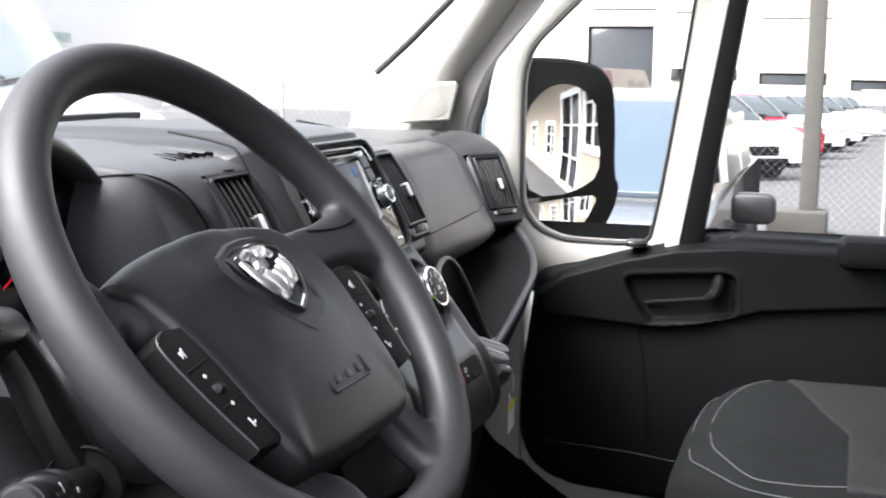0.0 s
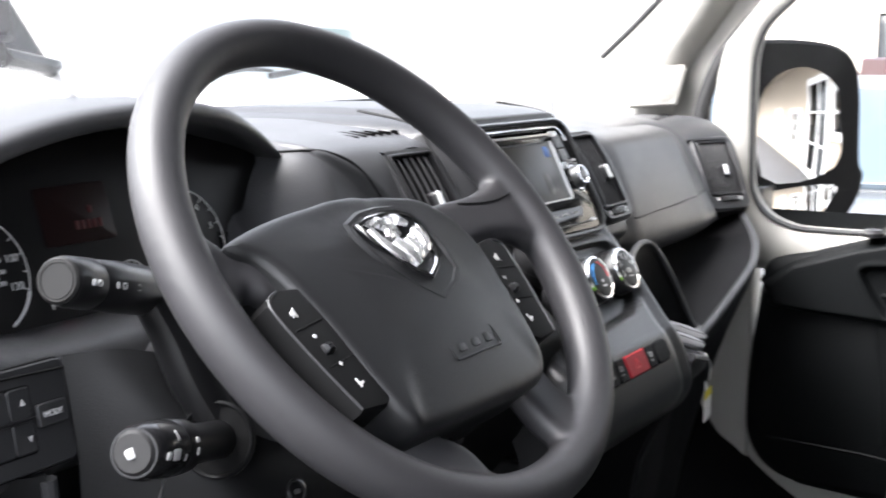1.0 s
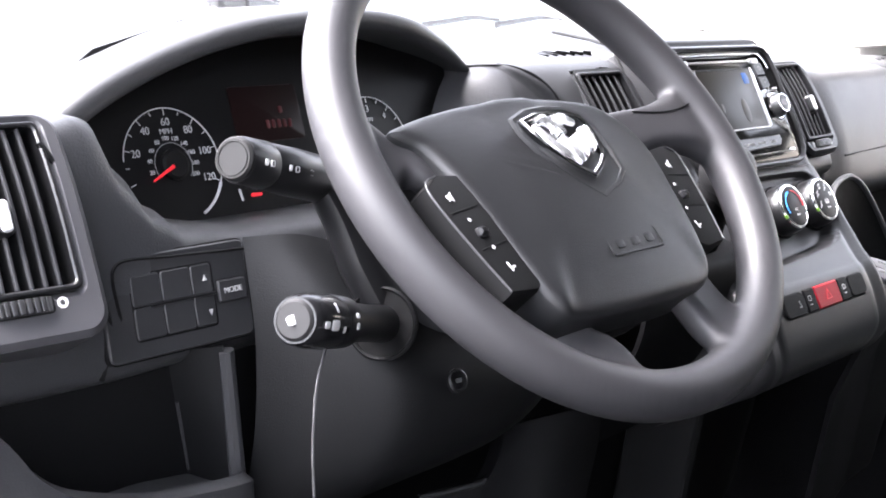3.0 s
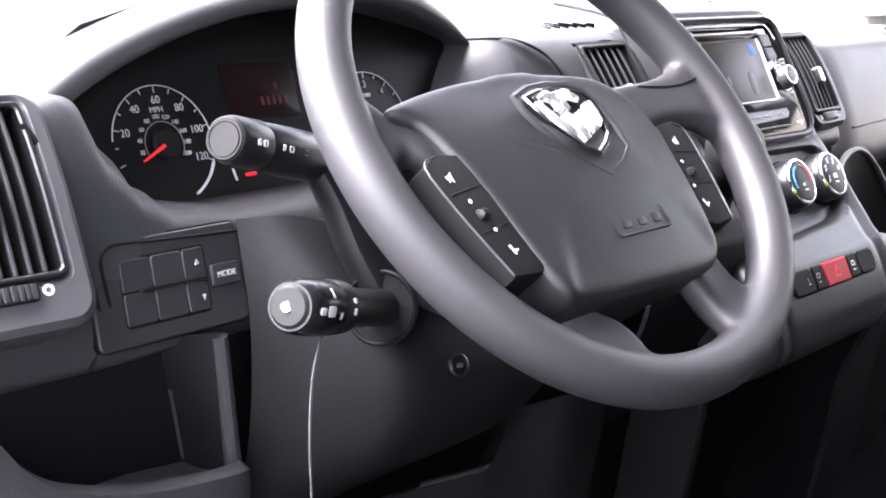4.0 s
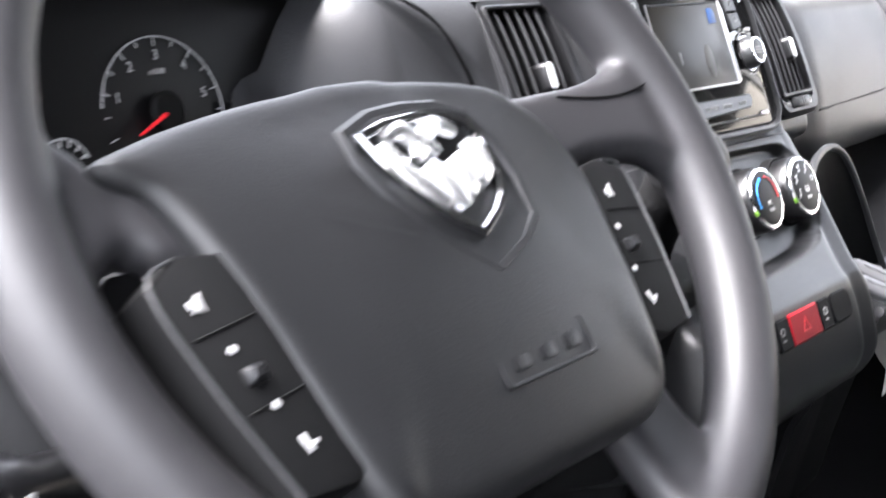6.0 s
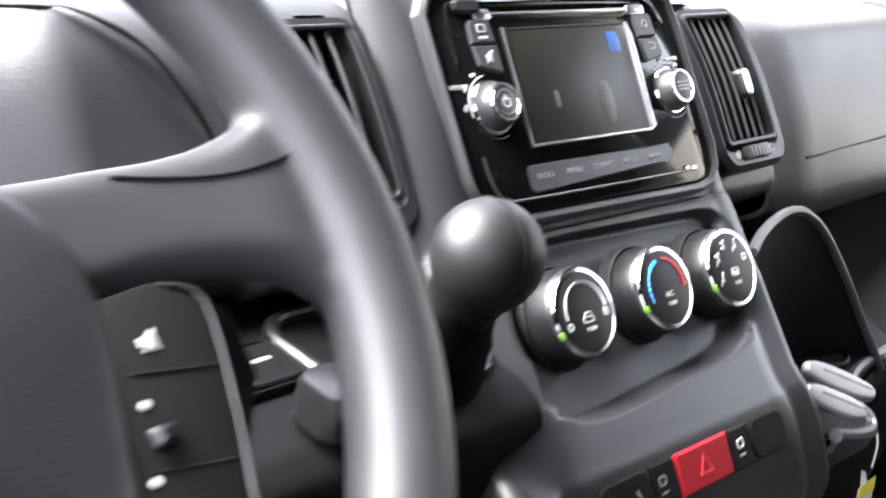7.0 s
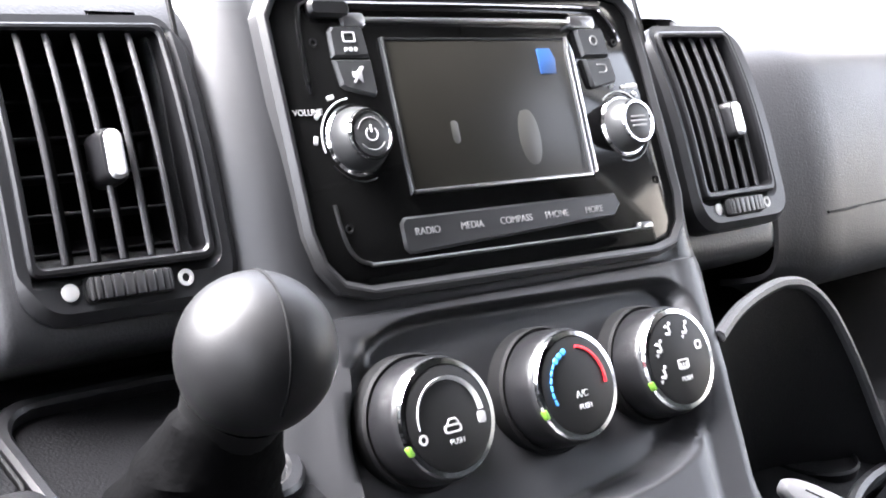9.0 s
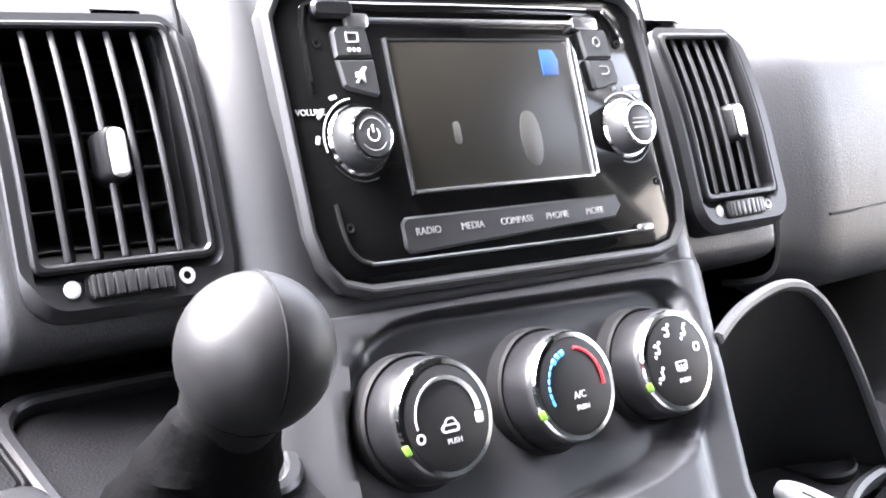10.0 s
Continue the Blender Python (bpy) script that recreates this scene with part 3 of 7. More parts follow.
for side, marks in ((-1, ("card", "mute")), (1, ("light", "back"))):
    for k, mark in enumerate(marks):
        if side < 0:
            q = [(-0.0842, 0.0595), (-0.0655, 0.0595), (-0.0665, 0.0715), (-0.0690, 0.0735), (-0.0820, 0.0728), (-0.0842, 0.0705)] if k == 0 else [(-0.0805, 0.0462), (-0.0665, 0.0428), (-0.0648, 0.0445), (-0.0652, 0.0588), (-0.0842, 0.0588), (-0.0825, 0.0478)]
        else:
            q = [(0.0605, 0.0582), (0.0785, 0.0582), (0.0778, 0.0705), (0.0765, 0.0725), (0.0600, 0.0728), (0.0585, 0.0712)] if k == 0 else [(0.0640, 0.0425), (0.0795, 0.0455), (0.0806, 0.0475), (0.0786, 0.0575), (0.0605, 0.0575), (0.0625, 0.0440)]
        key = part("key", plate(q, ((0, 0), (0, 0.003), (0.001, 0.0042)), RAD), KEYGREY, radio)
        im = at(RAD, (-0.0750, -0.0735, 0.0690, 0.0710)[k + (2 if side > 0 else 0)], (0.0660, 0.0520)[k], 0.0043)
        if mark == "mute":
            bar(0.0011, 0.0085, at(im, 0, 0, 0, -40), PRINT, key)
            part("mark", slab([(-0.003, -0.0012), (-0.001, -0.0012), (0.0015, -0.0035), (0.0015, 0.0035), (-0.001, 0.0012), (-0.003, 0.0012)], 0, 0.0004, 0.0001, im), PRINT, key)
        elif mark == "card":
            part("mark", ring_plate(rrect(0.0065, 0.0046, 0.001, 3), rrect(0.0050, 0.0032, 0.0006, 3), 0, 0.0004, 0.0001, at(im, 0, 0.0018)), PRINT, key)
            for dx in (-0.0024, 0.0, 0.0024):
                bar(0.0017, 0.0018, at(im, dx, -0.0035), PRINT, key)
        elif mark == "light":
            part("mark", ring_plate(circle(0.0026, 14), circle(0.0018, 14), 0, 0.0004, 0.0001, im), DIMPRINT, key)
        else:
            part("mark", tube([im @ Vector(p) for p in ((-0.0030, 0.0022, 0), (0.0014, 0.0022, 0))] + [im @ Vector((0.0014 + 0.0018 * math.cos(a), 0.0002 + 0.002 * math.sin(a), 0)) for a in (0.8, 0.0, -0.8)] + [im @ Vector((0.0014, -0.0018, 0)), im @ Vector((-0.0022, -0.0018, 0))], 0.0004, 5), DIMPRINT, key)
strip = part("key_strip", plate([(-0.064, -0.0235), (0.060, -0.0190), (0.0655, -0.0135), (0.0630, -0.0080), (-0.064, -0.0080), (-0.0665, -0.0105), (-0.0665, -0.0210)], ((0, 0), (0, 0.0024), (0.001, 0.0034)), RAD), material("dark_key_strip", (0.018, 0.018, 0.019), 0.3), radio, "row of flat touch keys")
for i, w in enumerate(("RADIO", "MEDIA", "COMPASS", "PHONE", "MORE")):
    text(w, 0.0044, at(RAD, (-0.0535, -0.0291, -0.0032, 0.0219, 0.0463)[i], -0.0148, 0.0036), DIMPRINT, strip)


def radio_knob(x, y, name):
    """A knob that tapers from a chrome foot ring to a satin-rimmed face."""
    k = at(RAD, x, y, 0.0)
    part("knob_ring", lathe(((0.0152, 0.0), (0.0152, 0.0022), (0.0143, 0.0034), (0.0132, 0.0034)), 40, k), CHROME, radio, "chrome ring")
    kn = part("knob", lathe(((0.0136, 0.002), (0.0133, 0.0045), (0.0116, 0.0095), (0.0108, 0.0112), (0.0098, 0.0118)), 40, k), KEYGREY, radio, "round black knob")
    part("knob_rim", lathe(((0.0096, 0.0110), (0.0107, 0.0116), (0.0103, 0.0126), (0.0092, 0.0126), (0.0087, 0.0117)), 40, k), CHROME, kn, "bright rim")
    part("knob_face", lathe(((0.0090, 0.0112), (0.0090, 0.0119), (0.0080, 0.0123), (0.0, 0.0123)), 40, k), KEYGREY, kn)
    return kn, k


kn, km = radio_knob(-0.0790, 0.0255, "volume")
part("mark", tube([km @ Vector((0.0028 * math.cos(a), 0.0028 * math.sin(a), 0.0124)) for a in frange(math.pi * 0.72, math.pi * 2.28, 16)], 0.00035, 5), PRINT, kn)
part("mark", slab(rrect(0.0008, 0.0032, 0.0003, 2, 0, 0.0022), 0.0123, 0.0128, 0.0001, km), PRINT, kn)
for a0, a1 in ((20, 160), (215, 325)):
    part("mark", tube([km @ Vector((0.0067 * math.cos(radians(a)), 0.0067 * math.sin(radians(a)), 0.0123)) for a in frange(a0, a1, 12)], 0.0003, 5), DIMPRINT, kn)
text("VOLUME", 0.0036, at(RAD, -0.1005, 0.0375, 0.0025), PRINT, radio)
kn, km = radio_knob(0.0800, 0.0238, "tune")
for dy, w in ((0.0022, 0.010), (0.0, 0.0115), (-0.0022, 0.010)):
    bar(w, 0.0011, at(km, 0, dy, 0.0123), DIMPRINT, kn)
for x0, y0, a0, a1 in ((-0.0790, 0.0255, 95, 195), (-0.0790, 0.0255, 215, 290), (0.0800, 0.0238, 30, 130), (0.0800, 0.0238, 250, 330)):
    part("knob_arc", tube([RAD @ Vector((x0 + 0.0172 * math.cos(radians(a)), y0 + 0.0172 * math.sin(radians(a)), 0.0024)) for a in frange(a0, a1, 16)], 0.00045 if a0 < 200 else 0.0003, 5), PRINT if a0 < 200 else DULLSILVER, radio)
for a in (118, 148, 178):
    bar(0.0038, 0.0020, at(RAD, -0.0790 + 0.0202 * math.cos(radians(a)), 0.0255 + 0.0202 * math.sin(radians(a)), 0.0022, a + 75), PRINT, radio)
for a in (98, 74, 52):
    bar(0.0036, 0.0020, at(RAD, 0.0800 + 0.0200 * math.cos(radians(a)), 0.0238 + 0.0200 * math.sin(radians(a)), 0.0022, a - 80), PRINT, radio)
bar(0.008, 0.0026, at(RAD, 0.0915, 0.0435, 0.0022), PRINT, radio)
for x, y in ((-0.0915, 0.066), (0.0855, 0.0655), (-0.0915, -0.010), (0.0950, -0.004)):
    part("screw_hole", lathe(((0.0020, 0.0015), (0.0020, 0.0026), (0.0012, 0.0026), (0.001, 0.0021)), 14, at(RAD, x, y)), BLACK, radio)

# ---- heater panel ----
heater = thing("heater_panel", "dark plastic heater control panel with three round knobs", "heater controls")
HV = fr((-0.0306, -0.0251, 0.7600), ACROSS_X, (0, 0.45, 0.893))
FACEBLACK = material("knob_face_black", (0.009, 0.009, 0.0095), 0.5, spec=0.3)
GREENMARK = material("green_mark", (0.14, 0.30, 0.03), 0.5)


def seat_icon(m, parent, up=True, foot=False):
    """A seated shape with an air arrow, as plain strokes."""
    bar(0.0012, 0.0036, at(m, 0.0008, 0.0002, 0, 14), PRINT, parent)
    bar(0.0030, 0.0013, at(m, -0.0004, -0.0016, 0, -10), PRINT, parent)
    part("mark", slab(circle(0.0009, 10, 0.0016, 0.0028), 0, 0.0004, 0.0001, m), PRINT, parent)
    if up:
        part("mark", slab([(-0.0026, 0.0016), (-0.0008, 0.0008), (-0.0008, 0.0026)], 0, 0.0004, 0.0001, m), PRINT, parent)
    if foot:
        part("mark", slab([(-0.0030, -0.0026), (-0.0012, -0.0026), (-0.0021, -0.0040)], 0, 0.0004, 0.0001, m), PRINT, parent)


for i, x in enumerate((-0.0700, -0.0005, 0.0645)):
    k = at(HV, x, 0.0, 0.0)
    kn = part("knob", lathe(((0.0250, -0.026), (0.0248, -0.012), (0.0242, -0.0035), (0.0233, -0.0012), (0.0226, -0.0006)), 48, k), SMOOTH, heater, "round black knob")
    part("knob_collar", lathe(((0.0275, -0.024), (0.0272, -0.0170), (0.0262, -0.0158), (0.0250, -0.0165)), 48, k), BLACK, kn, "dark gap round the knob")
    part("knob_ring", lathe(((0.0222, -0.0016), (0.0230, -0.0004), (0.0224, 0.0010), (0.0204, 0.0013), (0.0200, 0.0004)), 48, k), CHROME, kn, "chrome ring")
    part("knob_face", lathe(((0.0202, -0.0002), (0.0201, 0.0010), (0.0192, 0.0014), (0.0, 0.0014)), 48, k), FACEBLACK, kn)
    arc = lambda r, a0, a1: [k @ Vector((r * math.cos(radians(a)), r * math.sin(radians(a)), 0.0015)) for a in frange(a0, a1, 16)]
    if i == 0:
        part("mark", tube(arc(0.0150, 188, 2), [0.0010 + 0.0006 * j / 16 for j in range(17)], 6, flat=0.4), PRINT, kn, "white fan scale")
        bar(0.0040, 0.0046, at(k, 0.0152, -0.0025, 0.0014), PRINT, kn)
        part("mark", ring_plate(circle(0.0021, 14), circle(0.0012, 14), 0.0012, 0.0018, 0.0001, at(k, -0.0142, -0.0058)), PRINT, kn)
        part("mark", ring_plate(rrect(0.0085, 0.0034, 0.0014, 3), rrect(0.0066, 0.0018, 0.0008, 3), 0.0012, 0.0018, 0.0001, at(k, 0.0005, -0.0042)), PRINT, kn)
        part("mark", tube([at(k, 0.0005, -0.0042) @ Vector(p) for p in ((-0.0025, 0.0018, 0.0016), (-0.0012, 0.0036, 0.0016), (0.0016, 0.0036, 0.0016), (0.003, 0.0018, 0.0016))], 0.0004, 5), PRINT, kn)
    elif i == 1:
        for j in range(9):
            part("mark", tube(arc(0.0152, 203 - 11.2 * j, 195 - 11.2 * j), 0.0014, 6, flat=0.4), BLUEPRINT, kn, "blue cold scale" if j == 0 else "")
        part("mark", tube(arc(0.0158, 82, -6), [0.0008 + 0.0006 * j / 16 for j in range(17)], 6, flat=0.4), REDPRINT, kn, "red warm scale")
        text("A/C", 0.0042, at(k, 0.0008, -0.0040, 0.0015), PRINT, kn)
    else:
        for j, a in enumerate((200, 152, 108, 62, 18)):
            im = at(k, 0.0140 * math.cos(radians(a)), 0.0140 * math.sin(radians(a)), 0.0014)
            if j < 4:
                seat_icon(im, kn, j in (1, 2), j in (0, 1, 3))
            else:
                part("mark", ring_plate(rrect(0.0042, 0.0042, 0.0014, 3), rrect(0.0026, 0.0022, 0.0008, 3), 0, 0.0004, 0.0001, im), PRINT, kn)
        part("mark", ring_plate(rrect(0.0072, 0.0044, 0.0008, 3), rrect(0.0056, 0.0028, 0.0005, 3), 0.0012, 0.0018, 0.0001, at(k, 0.001, -0.0025)), PRINT, kn)
        for dx in (-0.0018, 0.0, 0.0018):
            bar(0.0006, 0.0034, at(k, 0.001 + dx, -0.0036, 0.0014), PRINT, kn)
    text("PUSH", 0.0030, at(k, 0.0015, -0.0092, 0.0015), PRINT, kn)
    part("pointer", slab(rrect(0.0018, 0.0042, 0.0006, 2, 0, 0), -0.0012, 0.0014, 0.0004, at(k, 0.0222 * math.cos(radians(203)), 0.0222 * math.sin(radians(203)), 0, 203 + 180)), GREENMARK, kn, "green pointer mark")

# ---- switch row under the heater ----
switches = thing("switch_row", "row of dark switches with a red hazard switch in the middle", "switches")
SW = fr((-0.0642, -0.0786, 0.6853), ACROSS_X, (0, 0.42, 0.9))
part("switch_frame", plate(rrect(0.171, 0.0265, 0.0095, 6, -0.0005, 0), ((0, -0.02), (0, -0.0035), (0.002, -0.0025)), SW), SMOOTH, switches)
edges = (-0.0825, -0.042, -0.0212, 0.0262, 0.0465, 0.0815)
for i, (a, b) in enumerate(zip(edges, edges[1:])):
    x0, w = (a + b) / 2, b - a - 0.001
    sw = part("switch", plate(rrect(w, 0.0222, 0.007 if i in (0, 4) else 0.0012, 5, x0, 0), ((0, -0.004), (0, -0.0012), (0.0012, 0.0)), SW), RED if i == 2 else LOWER, switches, "red hazard switch" if i == 2 else "")
    if i in (1, 3):
        x0 += -0.003 if i == 1 else -0.001
        part("mark", ring_plate(rrect(0.006, 0.005, 0.0015, 3), rrect(0.0042, 0.0032, 0.001, 3), 0.0, 0.0004, 0.0001, at(SW, x0, 0.002)), PRINT if i == 3 else DIMPRINT, sw)
        bar(0.005, 0.001, at(SW, x0, -0.004, 0.0), PRINT if i == 3 else DIMPRINT, sw)
    elif i == 0:
        bar(0.0010, 0.006, at(SW, -0.054, 0, 0.0, 20), DIMPRINT, sw)
        bar(0.005, 0.001, at(SW, -0.054, -0.003, 0.0), DIMPRINT, sw)
    elif i == 2:
        part("mark", ring_plate([(-0.006, -0.0045), (0.006, -0.0045), (0, 0.006)], [(-0.0042, -0.0035), (0.0042, -0.0035), (0, 0.004)], 0.0, 0.0004, 0.0001, at(SW, 0.002, 0)), REDPRINT, sw)

# ---- gear lever ----
lever = thing("gear_lever", "black ball gear lever with a soft boot", "gear lever")
BALL = Vector((-0.2025, -0.0420, 0.8125))
FOOT = Vector((-0.1975, 0.008, 0.7255))
ax_l = (BALL - FOOT).normalized()
prof = [(0.0245 * math.sin(radians(a)), -0.0275 * math.cos(radians(a)) if a < 90 else -0.0235 * math.cos(radians(a))) for a in frange(32, 176, 24)] + [(0.0, 0.0236)]
LV = fr(BALL, ax_l.orthogonal(), ax_l.cross(ax_l.orthogonal()))
part("knob", lathe([(0.001, -0.0275)] + prof, 40, LV), material("knob_plastic", (0.009, 0.009, 0.0096), 0.46, grain=0.05, spec=0.35), lever, "smooth black plastic ball")
part("knob_seam", tube([LV @ Vector((0.0246 * math.cos(a) * math.cos(0.5), 0.0246 * math.cos(a) * math.sin(0.5), 0.0238 * math.sin(a))) for a in frange(0.0, math.pi, 24)], 0.0005, 5), BLACK, lever)
part("collar", lathe(((0.0145, -0.044), (0.0155, -0.038), (0.0162, -0.030), (0.0172, -0.024), (0.0188, -0.0185)), 28, LV), BLACK, lever, "black collar")
boot = bmesh.new()
rings = []
for i in range(14):
    t = i / 13
    c = BALL + (FOOT - BALL) * (0.26 + 0.74 * t)
    r = 0.0155 + 0.019 * t ** 0.95 + (0.0012 if i % 4 == 1 else 0)
    rings.append([c + Vector((r * 1.05 * math.cos(a), r * 0.95 * math.sin(a), r * 0.05 * math.sin(2 * a + i))) for a in frange(0, 2 * math.pi * 27 / 28, 27)])
loft(rings, bm=boot)
part("boot", boot, material("boot_leatherette", (0.003, 0.003, 0.0032), 0.75, grain=0.5, grain_scale=300, spec=0.03), lever, "creased black boot")

console = thing("lever_console", "dark plastic gear lever console beside the heater panel", "console")
con = {
    -0.315: [(0.10, 0.762), (0.05, 0.757), (0.0, 0.746), (-0.025, 0.738), (-0.035, 0.72), (-0.02, 0.66), (0.05, 0.56)],
    -0.155: [(0.10, 0.762), (0.05, 0.757), (0.0, 0.746), (-0.03, 0.738), (-0.042, 0.72), (-0.03, 0.66), (0.05, 0.56)],
}
part("console_body", grid(profile_sheet(con, frange(-0.315, -0.155, 12)), 0.004), LOWER, console, sharp=60)
CON = fr((-0.2, 0.022, 0.7525), (1, 0, 0), (0, 0.96, 0.2))
part("boot_frame", ring_plate(rrect(0.092, 0.085, 0.02, 6), rrect(0.080, 0.073, 0.016, 6), -0.004, 0.004, 0.0015, CON), SMOOTH, console, "raised frame round the boot")
kp = fr((-0.278, 0.03, 0.7550), (1, 0, 0), (0, 0.96, 0.2))
part("switch_bank", ring_plate(rrect(0.062, 0.036, 0.008, 5), rrect(0.059, 0.033, 0.0065, 5), -0.002, 0.0022, 0.0006, kp), BLACK, console, "dark joint round two switches")
for x in (-0.014, 0.015):
    k = part("switch", plate(rrect(0.027, 0.030, 0.004, 4, x, 0), ((0, -0.001), (0, 0.0015), (0.001, 0.0025)), kp), LOWER, console)
    bar(0.010, 0.0026, at(kp, x, 0.002, 0.0025), DIMPRINT, k)
BK = fr((-0.2665, -0.018, 0.7500), (1, 0, 0), (0, 0.96, 0.2))
part("rotary_block", plate(rrect(0.026, 0.030, 0.009, 6), ((0, -0.004), (0, 0.012), (0.0015, 0.0155), (0.005, 0.0165)), BK), SMOOTH, console, "dark rounded block beside the boot")

part("console_side", plate([(0.012, 0.605), (-0.062, 0.605), (-0.092, 0.43), (-0.020, 0.43)], ((0, -0.012), (0, -0.002), (0.002, 0.0)), fr((-0.172, 0, 0), (0, -1, 0), (0, 0, 1))), KNEESKIN, console, "dark grey side of the console")

# ---- steering wheel ----
RIM = fr((-0.5062, -0.0806, 0.8541), (0.99642, -0.08455, 0), (0.05313, 0.62607, 0.77795)) @ Matrix.Scale(1.0249, 4)
WHEEL = fr((-0.5335, -0.0895, 0.8571), (0.9999, -0.0141, -0.0086), (0.0159, 0.6731, 0.7394)) @ Matrix.Scale(1.0197, 4)
RIM_R, RIM_T = 0.1688, 0.0154
wheel = thing("steering_wheel", "dark grey steering wheel with a broad airbag pad and silver shield", "steering wheel")


def rim_point(a, r=RIM_R, z=0.0):
    return Vector((r * math.cos(a), r * math.sin(a), z))


rim = bmesh.new()
rings = []
for i in range(97):
    a = 2 * math.pi * i / 96
    ring = []
    for j in range(18):
        b = 2 * math.pi * j / 18
        ring.append(Vector(((RIM_R + RIM_T * math.cos(b)) * math.cos(a), (RIM_R + RIM_T * math.cos(b)) * math.sin(a), RIM_T * 1.08 * math.sin(b))))
    rings.append(ring)
loft(rings, cap0=False, cap1=False, bm=rim)
bmesh.ops.remove_doubles(rim, verts=rim.verts, dist=1e-6)
rim.transform(RIM)


def between(p):
    """A spoke's point: with the hub near the middle, with the rim further out."""
    t = min(1, max(0, (math.hypot(p.x, p.y) - 0.095) / 0.055))
    t = t * t * (3 - 2 * t)
    return (WHEEL @ p).lerp(RIM @ p, t)


def add_to(bm, more):
    """Adds one mesh to another."""
    bmesh.ops.recalc_face_normals(more, faces=more.faces)
    me = bpy.data.meshes.new("joined")
    more.to_mesh(me)
    more.free()
    bm.from_mesh(me)
    bpy.data.meshes.remove(me)


def spoke(sections):
    """A side spoke as rounded sections across it, flaring into the rim: (x, low y, high y, top z, thickness)."""
    secs = catmull([Vector((i, lo, hi)) for i, (x, lo, hi, z, t) in enumerate(sections)], 4)
    more = catmull([Vector((x, z, t)) for x, lo, hi, z, t in sections], 4)
    rings = []
    for p, q in zip(secs, more):
        h = p.z - p.y
        rings.append([between(Vector((q.x, y, z))) for y, z in rrect(h, q.z, q.z * 0.45, 5, (p.y + p.z) / 2, q.y - q.z / 2)])
    if sections[0][0] > sections[-1][0]:
        rings = [r[::-1] for r in rings]
    return loft(rings)


LEFT = [(-0.055, -0.030, 0.026, -0.014, 0.014), (-0.09, -0.010, 0.028, -0.010, 0.018), (-0.115, -0.002, 0.0275, -0.005, 0.021), (-0.13, -0.003, 0.027, 0.0, 0.021), (-0.143, -0.008, 0.033, 0.005, 0.021), (-0.152, -0.016, 0.041, 0.0055, 0.020), (-0.160, -0.020, 0.044, 0.001, 0.014), (-0.166, -0.016, 0.040, -0.005, 0.008)]
RIGHT = [(-x, lo, hi + 0.009 * min(1, max(0, 0.166 + x) / 0.03), z, t) for x, lo, hi, z, t in LEFT]
for o in (LEFT, RIGHT):
    add_to(rim, spoke(o))


def slant_spoke(sections):
    """A slanting lower spoke: (x, y, width, top z, thickness) along its middle line."""
    mid = catmull([Vector((x, y, z)) for x, y, w, z, t in sections], 4)
    size = catmull([Vector((w, t, 0)) for x, y, w, z, t in sections], 4)
    rings = []
    for i, (p, q) in enumerate(zip(mid, size)):
        d = mid[min(i + 1, len(mid) - 1)] - mid[max(i - 1, 0)]
        d.z = 0
        d.normalize()
        side = Vector((-d.y, d.x, 0))
        rings.append([between(Vector((p.x, p.y, 0)) + side * u + Vector((0, 0, v))) for u, v in rrect(q.x, q.y, q.y * 0.45, 5, 0, p.z - q.y / 2)])
    return loft(rings)


for sec in ([(-0.078, -0.070, 0.045, -0.010, 0.018), (-0.077, -0.095, 0.038, -0.006, 0.02), (-0.070, -0.117, 0.038, -0.002, 0.021), (-0.062, -0.136, 0.048, 0.004, 0.021), (-0.062, -0.150, 0.048, 0.009, 0.021), (-0.061, -0.157, 0.046, 0.009, 0.018)], [(0.070, -0.070, 0.045, -0.010, 0.018), (0.069, -0.095, 0.038, -0.006, 0.02), (0.066, -0.117, 0.042, -0.002, 0.021), (0.066, -0.136, 0.050, 0.004, 0.021), (0.066, -0.148, 0.050, 0.009, 0.021), (0.066, -0.155, 0.046, 0.009, 0.018)]):
    add_to(rim, slant_spoke(sec))
skin = part("rim", rim, RIMSKIN, wheel, "dark grey soft rim moulded in one with its spokes", sharp=180)
fuse = skin.modifiers.new("fuse", "REMESH")
fuse.mode, fuse.voxel_size, fuse.use_smooth_shade = "VOXEL", 0.0022, True
soften = skin.modifiers.new("soften", "SMOOTH")
soften.factor, soften.iterations = 0.5, 12


part("spoke_seam", tube(catmull([(-0.4007, -0.0674, 0.8752), (-0.3875, -0.0728, 0.8743), (-0.3735, -0.0780, 0.8742), (-0.3616, -0.0817, 0.8758), (-0.3490, -0.0836, 0.8791), (-0.3462, -0.0848, 0.8830), (-0.3455, -0.0840, 0.8865), (-0.3450, -0.0800, 0.8930)], 5), 0.0006, 6), BLACK, wheel, "fine dark seam in the rim skin")

pad_o = [(-0.1150, 0.0315), (-0.1005, 0.0365), (-0.0738, 0.0425), (-0.036, 0.0480), (0.004, 0.0500), (0.0465, 0.0485), (0.0845, 0.0420), (0.0975, 0.0315), (0.1065, 0.0180), (0.1105, 0.0), (0.1100, -0.0150), (0.1048, -0.0350), (0.0980, -0.0620), (0.0910, -0.0850), (0.0835, -0.1020), (0.0745, -0.1085), (0.054, -0.1112), (0.0067, -0.1115), (-0.038, -0.1102), (-0.0665, -0.1068), (-0.0755, -0.1015), (-0.0812, -0.0920), (-0.0850, -0.0780), (-0.0880, -0.0580), (-0.0908, -0.0350), (-0.0943, -0.0100), (-0.0985, 0.0090), (-0.1030, 0.0190), (-0.1095, 0.0245)]
